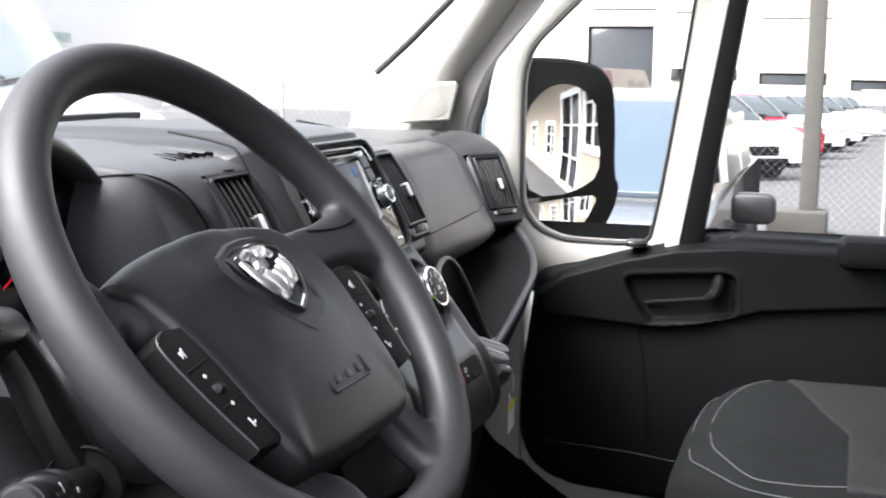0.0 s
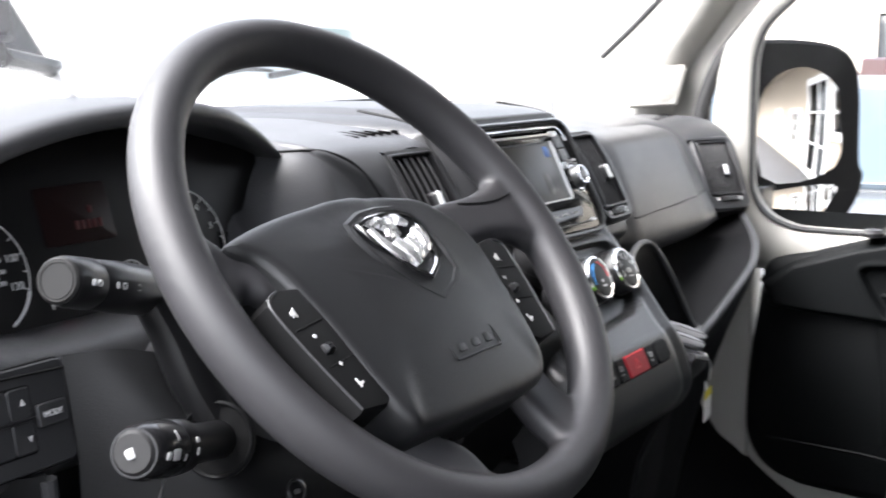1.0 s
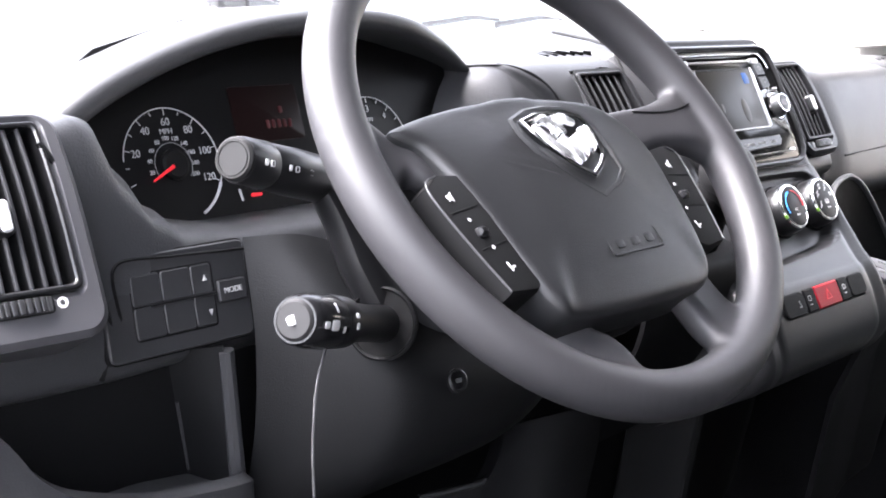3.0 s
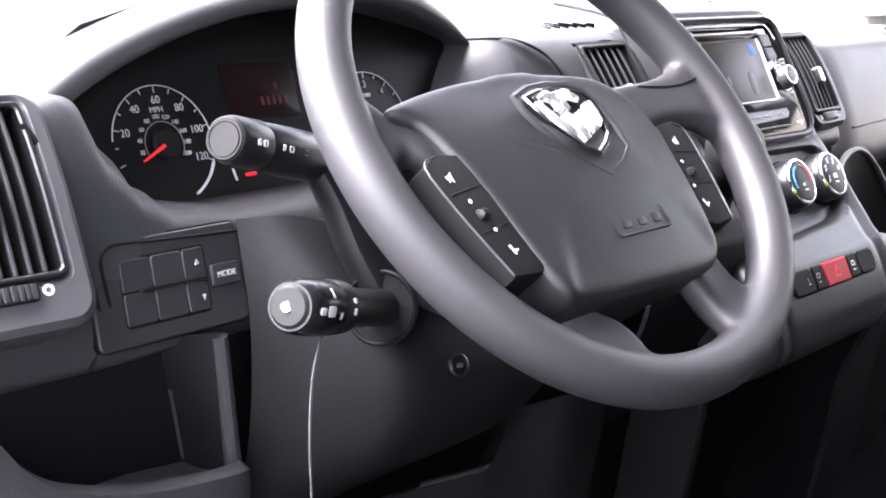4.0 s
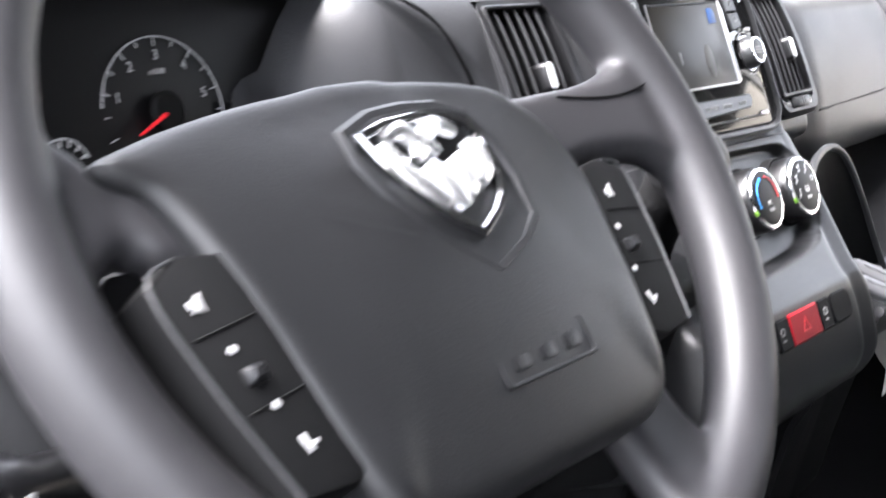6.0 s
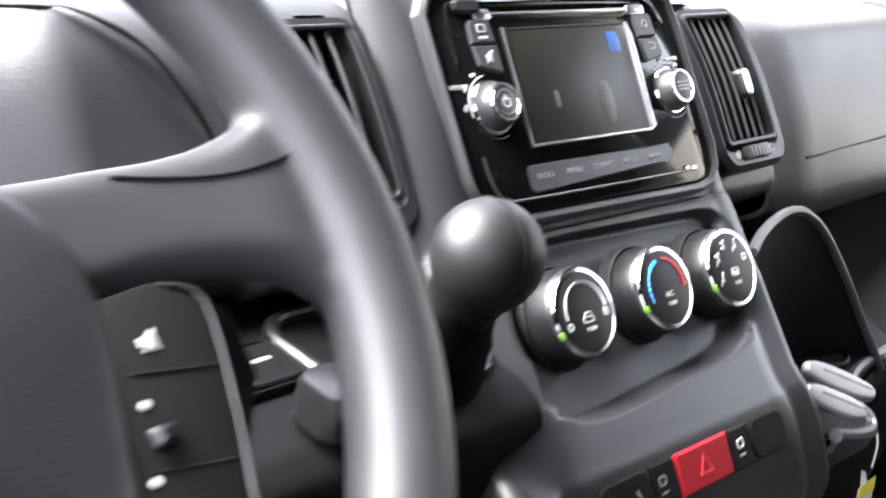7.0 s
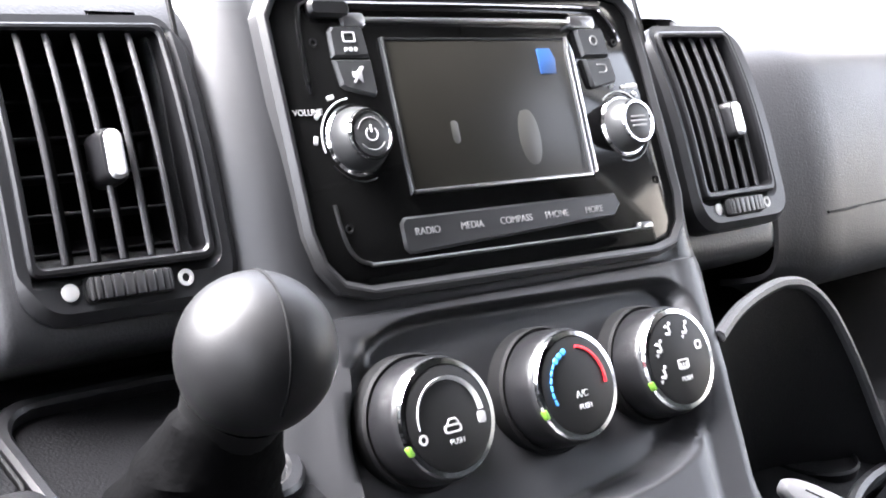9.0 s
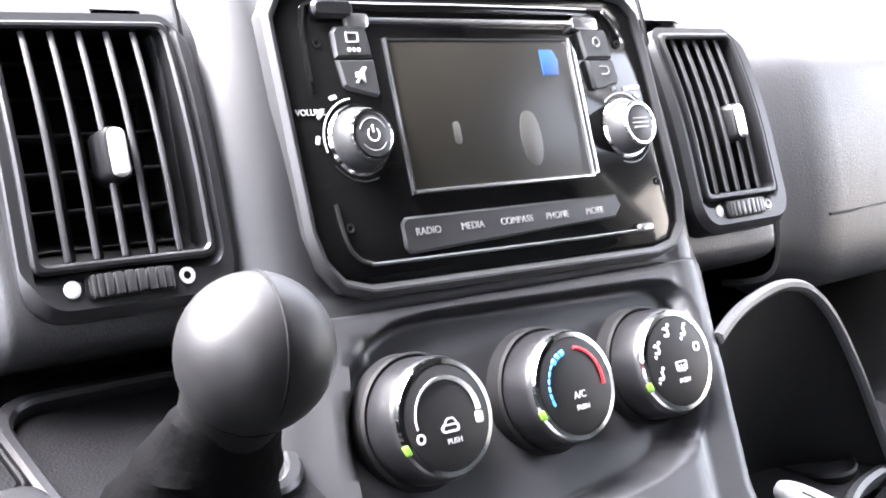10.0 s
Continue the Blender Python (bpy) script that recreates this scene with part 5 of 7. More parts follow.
grid(rows, 0, inner)
part("hood_lining", inner, BLACK, cluster, "black hood lining")

# ---- left switch panel ----
KEYSKIN = material("switch_panel_plastic", (0.024, 0.0243, 0.026), 0.42, grain=0.15, grain_scale=1200, vary=0.15, scale=20)
lsp = thing("mirror_switch_panel", "dark switch panel with blank keys and a mode key", "switch panel")
LS = fr((-0.7075, 0.0622, 0.771), (1, -0.02, 0), (0, 0.18, 0.98))
part("panel", plate(rrect(0.108, 0.062, 0.005, 4), ((0, -0.02), (0, 0.0), (0.001, 0.001)), LS), KEYSKIN, lsp)
part("panel_groove", ring_plate(rrect(0.110, 0.064, 0.006, 4), rrect(0.108, 0.062, 0.005, 4), -0.02, -0.0006, 0.0003, LS), BLACK, lsp)
for y0, y1 in ((0.0004, 0.0192), (-0.0195, -0.0004)):
    for x0, x1 in ((-0.0340, -0.0130), (-0.0125, 0.0093), (0.0098, 0.0255)):
        k = part("key", plate(rrect(x1 - x0, y1 - y0, 0.0022, 3, (x0 + x1) / 2, (y0 + y1) / 2), ((0, 0), (0, 0.0012), (0.0007, 0.0019)), LS), KEYSKIN, lsp)
        if x0 > 0:
            x, y = (0.0195, 0.0104) if y0 > 0 else (0.0212, -0.0113)
            part("mark", slab([(x - 0.0016, y - 0.0016), (x + 0.0016, y - 0.0016), (x, y + 0.002)] if y0 > 0 else [(x - 0.0016, y + 0.0016), (x, y - 0.002), (x + 0.0016, y + 0.0016)], 0.0019, 0.0024, 0.0001, LS), PRINT, k)
part("divider", slab(rrect(0.049, 0.0016, 0.0007, 3, 0.002, 0.0), 0.001, 0.0042, 0.0006, LS), SMOOTH, lsp)
part("key_field", slab(rrect(0.0615, 0.0412, 0.0028, 3, -0.0042, -0.0002), 0.0006, 0.0011, 0.0002, LS), BLACK, lsp, "dark gap round the keys")
part("mode_gap", slab(rrect(0.0232, 0.0150, 0.0024, 3, 0.0393, 0.0), 0.0006, 0.0011, 0.0002, LS), BLACK, lsp)
mk = part("mode_key", plate(rrect(0.0220, 0.0138, 0.0018, 3, 0.0393, 0.0), ((0, 0), (0, 0.0026), (0.0008, 0.0034)), LS), KEYSKIN, lsp)
text("MODE", 0.0050, at(LS, 0.0393, 0.0, 0.0036), PRINT, mk)

# fine grooves in the dash face round the panel and beside the vent
for pts in ([(-0.649, 0.0645, 0.795), (-0.713, 0.062, 0.799), (-0.744, 0.062, 0.801), (-0.753, 0.062, 0.798), (-0.755, 0.062, 0.79), (-0.751, 0.062, 0.768), (-0.746, 0.062, 0.743), (-0.716, 0.062, 0.741), (-0.648, 0.064, 0.741)], [(-0.792, 0.072, 0.873), (-0.783, 0.067, 0.857), (-0.776, 0.065, 0.834), (-0.769, 0.064, 0.814), (-0.762, 0.063, 0.783), (-0.757, 0.063, 0.757), (-0.763, 0.066, 0.731)]):
    part("dash_groove", tube(catmull(pts, 5), 0.0011 if len(pts) == 9 else 0.002, 6), BLACK, dash, "dark groove")

# ---- open trays, glove box ----
gb = thing("glove_box", "dark grey plastic glove box with a bulging lid", "glove box")
GB = {
    0.285: [(0.18, 0.879), (0.140, 0.871), (0.118, 0.848), (0.090, 0.785), (0.082, 0.735), (0.12, 0.715)],
    0.33: [(0.17, 0.882), (0.125, 0.874), (0.103, 0.85), (0.077, 0.785), (0.071, 0.728), (0.12, 0.702)],
    0.60: [(0.18, 0.876), (0.137, 0.868), (0.116, 0.845), (0.085, 0.775), (0.074, 0.727), (0.12, 0.70)],
    0.68: [(0.195, 0.873), (0.157, 0.863), (0.135, 0.838), (0.100, 0.774), (0.082, 0.727), (0.13, 0.703)],
    0.708: [(0.20, 0.870), (0.164, 0.859), (0.141, 0.835), (0.106, 0.771), (0.087, 0.725), (0.14, 0.705)],
    0.718: [(0.21, 0.862), (0.175, 0.853), (0.153, 0.832), (0.118, 0.768), (0.099, 0.725), (0.15, 0.71)],
}
part("lid", grid(profile_sheet(GB, frange(0.285, 0.70, 28) + frange(0.703, 0.718, 6)), 0.004), PLASTIC, gb, "dark grey lid", sharp=60)
line = []
for x in frange(0.325, 0.69, 16):
    pr = catmull([(0, *p) for p in lerp_rows(GB, x)], 8)
    p = min(pr, key=lambda q: abs(q.z - 0.773))
    line.append(Vector((x, p.y - 0.0002, 0.773)))
part("lid_line", tube(line, 0.0011, 5), BLACK, gb, "dark seam across the lid")
# deep open shelf below with its curved lip
shelf = thing("dash_shelf", "open black shelf with a curved lip under the glove box", "shelf")
lip = catmull([(0.30, -0.022, 0.634), (0.36, -0.02, 0.642), (0.46, -0.016, 0.660), (0.571, -0.009, 0.681), (0.66, 0.01, 0.694), (0.74, 0.04, 0.708), (0.80, 0.075, 0.73), (0.835, 0.10, 0.765), (0.845, 0.12, 0.80)], 6)


def shelf_foot(x):
    """How deep the shelf's front hangs: deep beside the console, rising to the door."""
    t = min(1, max(0, (x - 0.40) / 0.42))
    return 0.36 + 0.27 * t ** 0.7


apron = [Vector((0.10, -0.055, 0.622)), Vector((0.17, -0.046, 0.624)), Vector((0.24, -0.034, 0.628))] + lip
rows = [[Vector((p.x, p.y + dy, max(p.z + dz, shelf_foot(p.x)) if dz > -1 else shelf_foot(p.x))) for p in apron] for dy, dz in ((0.004, 0.0), (-0.003, -0.010), (0.004, -0.03), (0.03, -0.09), (0.06, -2))]
part("front", grid([list(q) for q in zip(*rows)], 0.006), LOWER, shelf, "shelf front plastic, darkened for its shade", sharp=60)
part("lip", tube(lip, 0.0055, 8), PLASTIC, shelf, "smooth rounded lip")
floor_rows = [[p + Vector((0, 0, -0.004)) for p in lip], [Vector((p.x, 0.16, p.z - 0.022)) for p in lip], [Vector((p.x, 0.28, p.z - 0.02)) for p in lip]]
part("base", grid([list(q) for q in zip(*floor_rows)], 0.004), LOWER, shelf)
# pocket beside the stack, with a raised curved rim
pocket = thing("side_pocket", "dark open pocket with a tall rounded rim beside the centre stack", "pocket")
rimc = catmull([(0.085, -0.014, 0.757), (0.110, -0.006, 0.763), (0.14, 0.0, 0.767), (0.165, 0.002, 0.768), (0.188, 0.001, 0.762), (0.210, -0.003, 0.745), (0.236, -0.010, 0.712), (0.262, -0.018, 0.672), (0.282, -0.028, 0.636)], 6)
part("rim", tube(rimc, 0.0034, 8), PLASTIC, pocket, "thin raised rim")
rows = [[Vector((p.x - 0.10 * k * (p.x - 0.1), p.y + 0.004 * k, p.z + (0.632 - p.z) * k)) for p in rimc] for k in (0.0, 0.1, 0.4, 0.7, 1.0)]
# same plastic as the rim, coloured darker for the shade inside the pocket
part("wall", grid([list(q) for q in zip(*rows)], 0.004), LOWER, pocket, "grained curved wall, darkened for its deep shade", sharp=60)
front = catmull([(0.078, -0.086, 0.662), (0.11, -0.087, 0.653), (0.14, -0.082, 0.646), (0.168, -0.068, 0.643), (0.19, -0.045, 0.645), (0.24, -0.028, 0.646), (0.345, -0.012, 0.634)], 5)
part("tray_lip", tube(front, 0.0045, 8), PLASTIC, pocket, "rounded lip of the key tray")
rows = [[p + Vector((0, dy, dz)) for p in front] for dy, dz in ((-0.003, 0.0), (0.0, -0.010), (0.012, -0.022), (0.05, -0.06))]
part("tray_skirt", grid([list(q) for q in zip(*rows)], 0.004), PLASTIC, pocket, sharp=60)
rows = [[p + Vector((0, 0, -0.003)) for p in front], [Vector((p.x, p.y + 0.03, 0.650)) for p in front], [Vector((p.x, 0.045, 0.652)) for p in front]]
part("tray_base", grid([list(q) for q in zip(*rows)], 0.004), LOWER, pocket, sharp=60)
cup = fr((0.222, 0.004, 0.6515), (1, 0, 0), (0, 1, 0))
part("cup_hole", lathe(((0.030, -0.002), (0.0305, 0.003), (0.029, 0.0042), (0.027, 0.002), (0.026, -0.02)), 32, cup), LOWER, pocket, "round cup holder edge")
part("cup_base", slab(circle(0.029, 24), 0.0, 0.0015, 0.0004, cup), BLACK, pocket)
# left knee tray: an open scoop under the switch panel
tray = thing("knee_tray", "open dark storage tray below the switch panel", "tray")


def tray_corner(z):
    """The tray's inner upright corner at a height."""
    k = (0.70 - z) / 0.049
    return Vector((-0.70 + 0.015 * k, 0.080 + 0.0106 * k, z))


def tray_brow(z):
    """Its outer upright edge beside the knee panel."""
    k = (0.717 - z) / 0.069
    return Vector((-0.681 + 0.008 * k, 0.052 + 0.003 * k, z))


heights = (0.738, 0.72, 0.70, 0.68, 0.66, 0.642)
part("tray_back", grid([[tray_corner(z) + Vector((dx, 0, 0)) for z in heights] for dx in frange(-0.22, 0.0, 8)], 0.004), KNEESKIN, tray, "dark grey back wall")
part("tray_side", grid([[tray_corner(z).lerp(tray_brow(z), k) for z in heights] for k in frange(0, 1, 5)], 0.004), KNEESKIN, tray, "slanting side wall")
part("tray_edge", tube([tray_brow(z) + Vector((0.003, 0.002, 0)) for z in (0.735, 0.717, 0.69, 0.66, 0.645, 0.638)], 0.0055, 10), PLASTIC, tray, "rounded upright edge")
# lit inner corner drawn as a line of paler plastic
part("tray_corner", tube([tray_corner(z) + Vector((0.0005, -0.001, 0)) for z in (0.70, 0.68, 0.66, 0.648)], 0.0012, 6), PLASTIC, tray, "lighter line for the lit corner")
lipc = catmull([(-0.93, 0.03, 0.742), (-0.875, 0.03, 0.738), (-0.849, 0.03, 0.728), (-0.829, 0.03, 0.702), (-0.806, 0.03, 0.684), (-0.76, 0.03, 0.668), (-0.71, 0.03, 0.660), (-0.682, 0.034, 0.656), (-0.668, 0.046, 0.651), (-0.661, 0.066, 0.646)], 5)
rows = [[Vector((p.x, 0.093, min(p.z - 0.012, 0.650))) for p in lipc], [p + Vector((0, 0.03, -0.014)) for p in lipc], [p + Vector((0, 0.008, 0.0)) for p in lipc], [p + Vector((0, -0.002, -0.003)) for p in lipc], [p + Vector((0, -0.002, -0.02)) for p in lipc], [p + Vector((0, 0.03, -0.12)) for p in lipc]]
part("tray_scoop", grid([list(q) for q in zip(*rows)], 0.004), PLASTIC, tray, "curved scoop with a rounded lip", sharp=60)

# ---- the cab ----
def box(x0, x1, y0, y1, z0, z1, edge=0.004):
    return slab(rrect(x1 - x0, y1 - y0, min(edge * 2, (x1 - x0) / 3, (y1 - y0) / 3), 2, (x0 + x1) / 2, (y0 + y1) / 2), z0, z1, edge)


structure("floor", box(-0.98, 0.98, -1.1, 0.9, 0.06, 0.10), CARPET, "black ribbed mat on the cab floor", "floor")
toe = [(-0.6, 0.103), (-0.3, 0.106), (-0.15, 0.13), (-0.06, 0.165), (0.02, 0.212), (0.071, 0.247), (0.113, 0.284), (0.153, 0.314), (0.20, 0.39), (0.27, 0.52), (0.31, 0.70)]
structure("floor", grid([[Vector((x, y, z)) for _, y, z in [tuple(q) for q in catmull([(0, *p) for p in toe], 4)]] for x in frange(0.2, 0.945, 8)], 0.01), CARPET, "black carpet rising to the front bulkhead", "floor")
# roof out of view, coloured dark so that less light bounces down
structure("ceiling", box(-0.95, 0.95, -1.1, 0.11, 1.62, 1.68), material("darkened_roof_lining", (0.09, 0.09, 0.088), 0.9, grain=0.4, grain_scale=500, vary=0.1), "unseen cab roof lining, darkened to cut bounced light", "ceiling")
structure("wall_back", box(-0.98, 0.98, -1.14, -1.1, 0.06, 1.68), LOWER, "dark bulkhead behind the seats", "wall")

# windscreen pillar, pale trim, with the round-cornered speaker
pil = thing("windscreen_pillar", "pale grey trim on the windscreen pillar", "pillar trim", kind="structure")


def ring_at(c, u, v, w, h, n=6):
    u, v = Vector(u).normalized(), Vector(v).normalized()
    return [Vector(c) + u * x + v * y for x, y in rrect(w, h, min(w, h) * 0.4, n)]


for side in (1, -1):
    path = [(0.975, 0.36, 0.78), (0.975, 0.35, 0.86), (0.97, 0.32, 0.95), (0.955, 0.22, 1.08), (0.90, 0.06, 1.28), (0.84, -0.1, 1.50), (0.80, -0.18, 1.64)]
    rings = [ring_at((x * side, y, z), (0.45 * side, 1, 0.0), (side, -0.4, 0.0), 0.22 - 0.07 * i / 6, 0.10, 5) for i, (x, y, z) in enumerate(path)]
    part("pillar_trim", loft(rings), CREAM, pil, sharp=70)
PN = fr((0.950, 0, 0), (0, -1, 0), (0, 0, 1))
part("pillar_panel", plate([(-0.19, 0.70), (-0.18, 0.92), (-0.12, 1.02), (-0.03, 1.12), (0.16, 1.42), (0.10, 1.50), (0.0, 1.38), (-0.2, 1.18), (-0.33, 1.02), (-0.42, 0.95), (-0.42, 0.70)][::-1], ((0, -0.02), (0, 0.0), (0.004, 0.004)), PN), CREAM, pil, "pale inner panel")
SPK = fr((0.893, 0.246, 0.923), (0.35, -0.93, 0), (-0.1, 0.05, 1.0))
spk_o = [(-0.062, -0.034), (0.026, -0.028), (0.041, 0.032), (0.036, 0.04), (0.0, 0.038), (-0.03, 0.022)]
part("speaker_cover", plate(spk_o, ((0, -0.02), (0, 0.006), (0.004, 0.010)), SPK), CREAM, pil, "pale plastic speaker cover")
part("speaker_grille", lathe(((0.021, 0.008), (0.021, 0.0108), (0.019, 0.0112), (0, 0.0112)), 28, at(SPK, 0.0, 0.0)), material("grille", (0.35, 0.34, 0.31), 0.7, grain=1.0, grain_scale=250, vary=0.3, scale=300), pil, "round perforated grille")

# front passenger door: trim, painted frame, two panes
door = thing("door_1", "passenger door with black trim and white painted window frame", "door", kind="structure")
DX = 0.93
YZ = fr((DX, -0.017, 0), (0, -1, 0), (0, 0, 1))      # own x runs back along the van, own y up, out of it towards the driver
trim_o = [(-0.083, 0.60), (-0.089, 0.554), (-0.098, 0.478), (-0.103, 0.407), (-0.103, 0.341), (-0.092, 0.306), (-0.076, 0.283), (-0.051, 0.265), (-0.021, 0.255), (0.03, 0.247), (0.3, 0.235), (0.85, 0.235), (0.85, 0.70), (0.40, 0.705), (0.16, 0.688), (0.02, 0.66), (-0.05, 0.645), (-0.075, 0.63)]
trim_o = smooth_outline(trim_o, 3)
part("trim_panel", plate(trim_o, ((0, -0.04), (0, 0.015), (0.006, 0.026), (0.02, 0.032)), YZ), DOORTRIM, door, "black door trim", sharp=50)
ledge = [(-0.085, 0.600), (-0.060, 0.6205), (-0.035, 0.6417), (0.076, 0.6775), (0.17, 0.6997), (0.271, 0.7088), (0.40, 0.708), (0.85, 0.703), (0.85, 0.615), (0.504, 0.600), (0.313, 0.581), (0.26, 0.566), (0.20, 0.550), (0.128, 0.543), (0.06, 0.547), (-0.018, 0.551), (-0.068, 0.5548)]
rec = smooth_outline([(0.083, 0.628), (0.090, 0.640), (0.105, 0.643), (0.219, 0.652), (0.252, 0.653), (0.267, 0.645), (0.2695, 0.630), (0.2705, 0.590), (0.263, 0.5775), (0.250, 0.5735), (0.143, 0.562), (0.122, 0.565), (0.100, 0.594)], 4)


def ledge_z(x, y):
    """Height of the upper trim over the door: rounded edges and a hollow round the handle."""
    d = inside(ledge, x, y)
    lip = 0.0022 * math.exp(-((inside(rec, x, y) + 0.004) / 0.0035) ** 2) * 0.6
    return -0.03 + 0.05 * ease((d + 0.008) / 0.006) + 0.034 * ease(d / 0.014) + lip - 0.020 * ease(inside(rec, x, y) / 0.007)


part("arm_ledge", grid([[YZ @ Vector((x, y, ledge_z(x, y))) for y in frange(0.542, 0.718, 62)] for x in frange(-0.095, 0.04, 18) + frange(0.045, 0.30, 90) + frange(0.31, 0.86, 24)]), DOORTRIM, door, "rounded black ledge with a hollow for the handle", sharp=60)
part("pull_handle", tube(catmull([YZ @ Vector(p) for p in ((0.118, 0.594, 0.040), (0.150, 0.599, 0.046), (0.20, 0.606, 0.049), (0.220, 0.609, 0.050), (0.234, 0.618, 0.050), (0.239, 0.634, 0.047), (0.239, 0.649, 0.038))], 5), [0.0042] * 13 + [0.005, 0.006, 0.0075, 0.009, 0.0105] + [0.0115] * 13, 10), DOORTRIM, door, "black pull handle")
part("arm_rest", plate(rrect(0.30, 0.052, 0.016, 5, 0.575, 0.701), ((0, 0.04), (0, 0.075), (0.006, 0.09), (0.014, 0.093)), YZ), DOORTRIM, door, "padded arm rest")
part("ledge_knob", lathe(((0.02, 0.0), (0.02, 0.006), (0.014, 0.011), (0, 0.011)), 20, fr((DX - 0.035, -0.115, 0.690), (1, 0, 0), (0, 1, 0))), SMOOTH, door, "small round knob")
part("pocket_edge", tube([YZ @ Vector(p) for p in ((-0.06, 0.333, 0.04), (0.1, 0.331, 0.055), (0.165, 0.324, 0.058), (0.6, 0.30, 0.06))], 0.003, 6), DOORTRIM, door, "pocket edge")
part("pocket_rib", tube([YZ @ Vector(p) for p in ((0.107, 0.555, 0.031), (0.122, 0.44, 0.031), (0.128, 0.345, 0.033))], 0.003, 6), DOORTRIM, door)
# painted frame round the front pane
FX = fr((0.965, -0.017, 0), (0, -1, 0), (-0.06, 0, 1))
outer = [(-0.16, 0.62), (0.20, 0.62), (0.205, 0.72), (0.285, 1.45), (0.24, 1.46), (0.14, 1.40), (0.02, 1.22), (-0.08, 1.09), (-0.155, 1.0), (-0.175, 0.92), (-0.175, 0.72)]
pane = [(-0.045, 0.697), (-0.01, 0.692), (0.095, 0.692), (0.112, 0.70), (0.125, 0.735), (0.16, 0.95), (0.215, 1.36), (0.205, 1.385), (0.17, 1.36), (0.09, 1.21), (-0.03, 1.085), (-0.082, 1.035), (-0.100, 1.0), (-0.108, 0.95), (-0.110, 0.79), (-0.104, 0.745), (-0.08, 0.713)]
pane = smooth_outline(pane, 3)


def outer_like(poly, like):
    """Points on a closed outline, one for each point of an inner one, along rays from its middle."""
    cx, cy = sum(p[0] for p in like) / len(like), sum(p[1] for p in like) / len(like)
    out = []
    for x, y in like:
        dx, dy = x - cx, y - cy
        best = 1.0
        for (x0, y0), (x1, y1) in zip(poly, poly[1:] + poly[:1]):
            den = dx * (y1 - y0) - dy * (x1 - x0)
            if abs(den) > 1e-9:
                t = ((x0 - cx) * (y1 - y0) - (y0 - cy) * (x1 - x0)) / den
                u = ((x0 - cx) * dy - (y0 - cy) * dx) / den
                if t > 0 and -1e-6 <= u <= 1 + 1e-6:
                    best = max(best, t)
        out.append((cx + dx * best, cy + dy * best))
    return out


part("window_frame", ring_plate(outer_like(outer, pane), pane, -0.03, 0.012, 0.006, FX), CREAM, door, "pale painted frame", sharp=50)
part("pane_seal", ring_plate(inset(pane, -0.001), inset(pane, 0.0028), -0.004, 0.0135, 0.001, FX), RUBBER, door, "black rubber seal")
part("pane", slab(pane, -0.012, -0.008, 0.001, FX), GLASS, door, "clear glass").visible_shadow = False
part("glass_channel", slab([(0.166, 0.69), (0.204, 0.69), (0.310, 1.40), (0.285, 1.40)], -0.025, 0.02, 0.004, FX), BLACK, door, "black glass channel")
part("door_post", slab([(0.144, 0.69), (0.168, 0.69), (0.287, 1.40), (0.262, 1.40)], -0.02, 0.022, 0.004, FX), WHITEPAINT, door, "white painted post")
part("rear_frame", slab([(0.62, 0.66), (0.80, 0.66), (0.80, 1.46), (0.62, 1.46)], -0.03, 0.012, 0.006, FX), CREAM, door)
part("door_seal", tube(catmull([(0.92, 0.185, 0.60), (0.92, 0.190, 0.80), (0.92, 0.186, 0.875), (0.92, 0.174, 0.92), (0.918, 0.153, 0.969), (0.915, 0.117, 1.018), (0.912, 0.072, 1.065), (0.908, 0.038, 1.103), (0.895, -0.06, 1.20), (0.86, -0.22, 1.38)], 6), 0.013, 10), RUBBER, door, "black door seal")
structure("wall_side", box(0.93, 1.0, 0.09, 0.62, 0.1, 0.72), CREAM, "pale painted footwell side", "wall")
structure("wall_side", box(0.95, 1.0, -0.85, 0.2, 0.06, 0.30), CREAM, "pale painted sill", "wall")
structure("wall_side", box(0.95, 1.0, -1.1, -0.78, 0.3, 1.62), CREAM, "pale painted door pillar", "wall")
structure("wall_side", box(0.9, 1.0, -1.1, 0.05, 1.42, 1.62), CREAM, "pale painted roof rail", "wall")
# driver's side pillar and rail: unseen, added to block sky light through the door
structure("wall_side", box(-1.0, -0.95, -1.1, -0.78, 0.06, 1.42), CREAM, "pale painted door pillar", "wall")
structure("wall_side", box(-1.0, -0.9, -1.1, 0.05, 1.42, 1.62), CREAM, "pale painted roof rail", "wall")
structure("wall_side", box(-1.0, -0.95, 0.3, 0.6, 0.06, 0.9), CREAM, "pale painted footwell side", "wall")
structure("wall_front", box(-0.98, 0.98, 0.88, 0.92, 0.1, 0.895), LOWER, "dark bulkhead below the windscreen", "wall")

# windscreen
rows = [[Vector((x, 0.86 - 0.25 * (x / 0.95) ** 2 * 1.0 - 0.0, 0.905)) for x in frange(-0.93, 0.93, 16)], [Vector((x * 0.84, 0.10 - 0.18 * x * x, 1.62)) for x in frange(-0.93, 0.93, 16)]]
ws = structure("window_1", grid(rows, 0.004), GLASS, "clear curved windscreen", "windscreen")
ws.visible_shadow = False
wip = thing("windscreen_wiper", "black wiper arm resting on the windscreen", "wiper")
part("wiper_arm", tube([(0.85, 0.340, 0.977), (0.83, 0.273, 1.03), (0.79, 0.165, 1.12)], [0.0055, 0.006, 0.006], 8), RUBBER, wip)

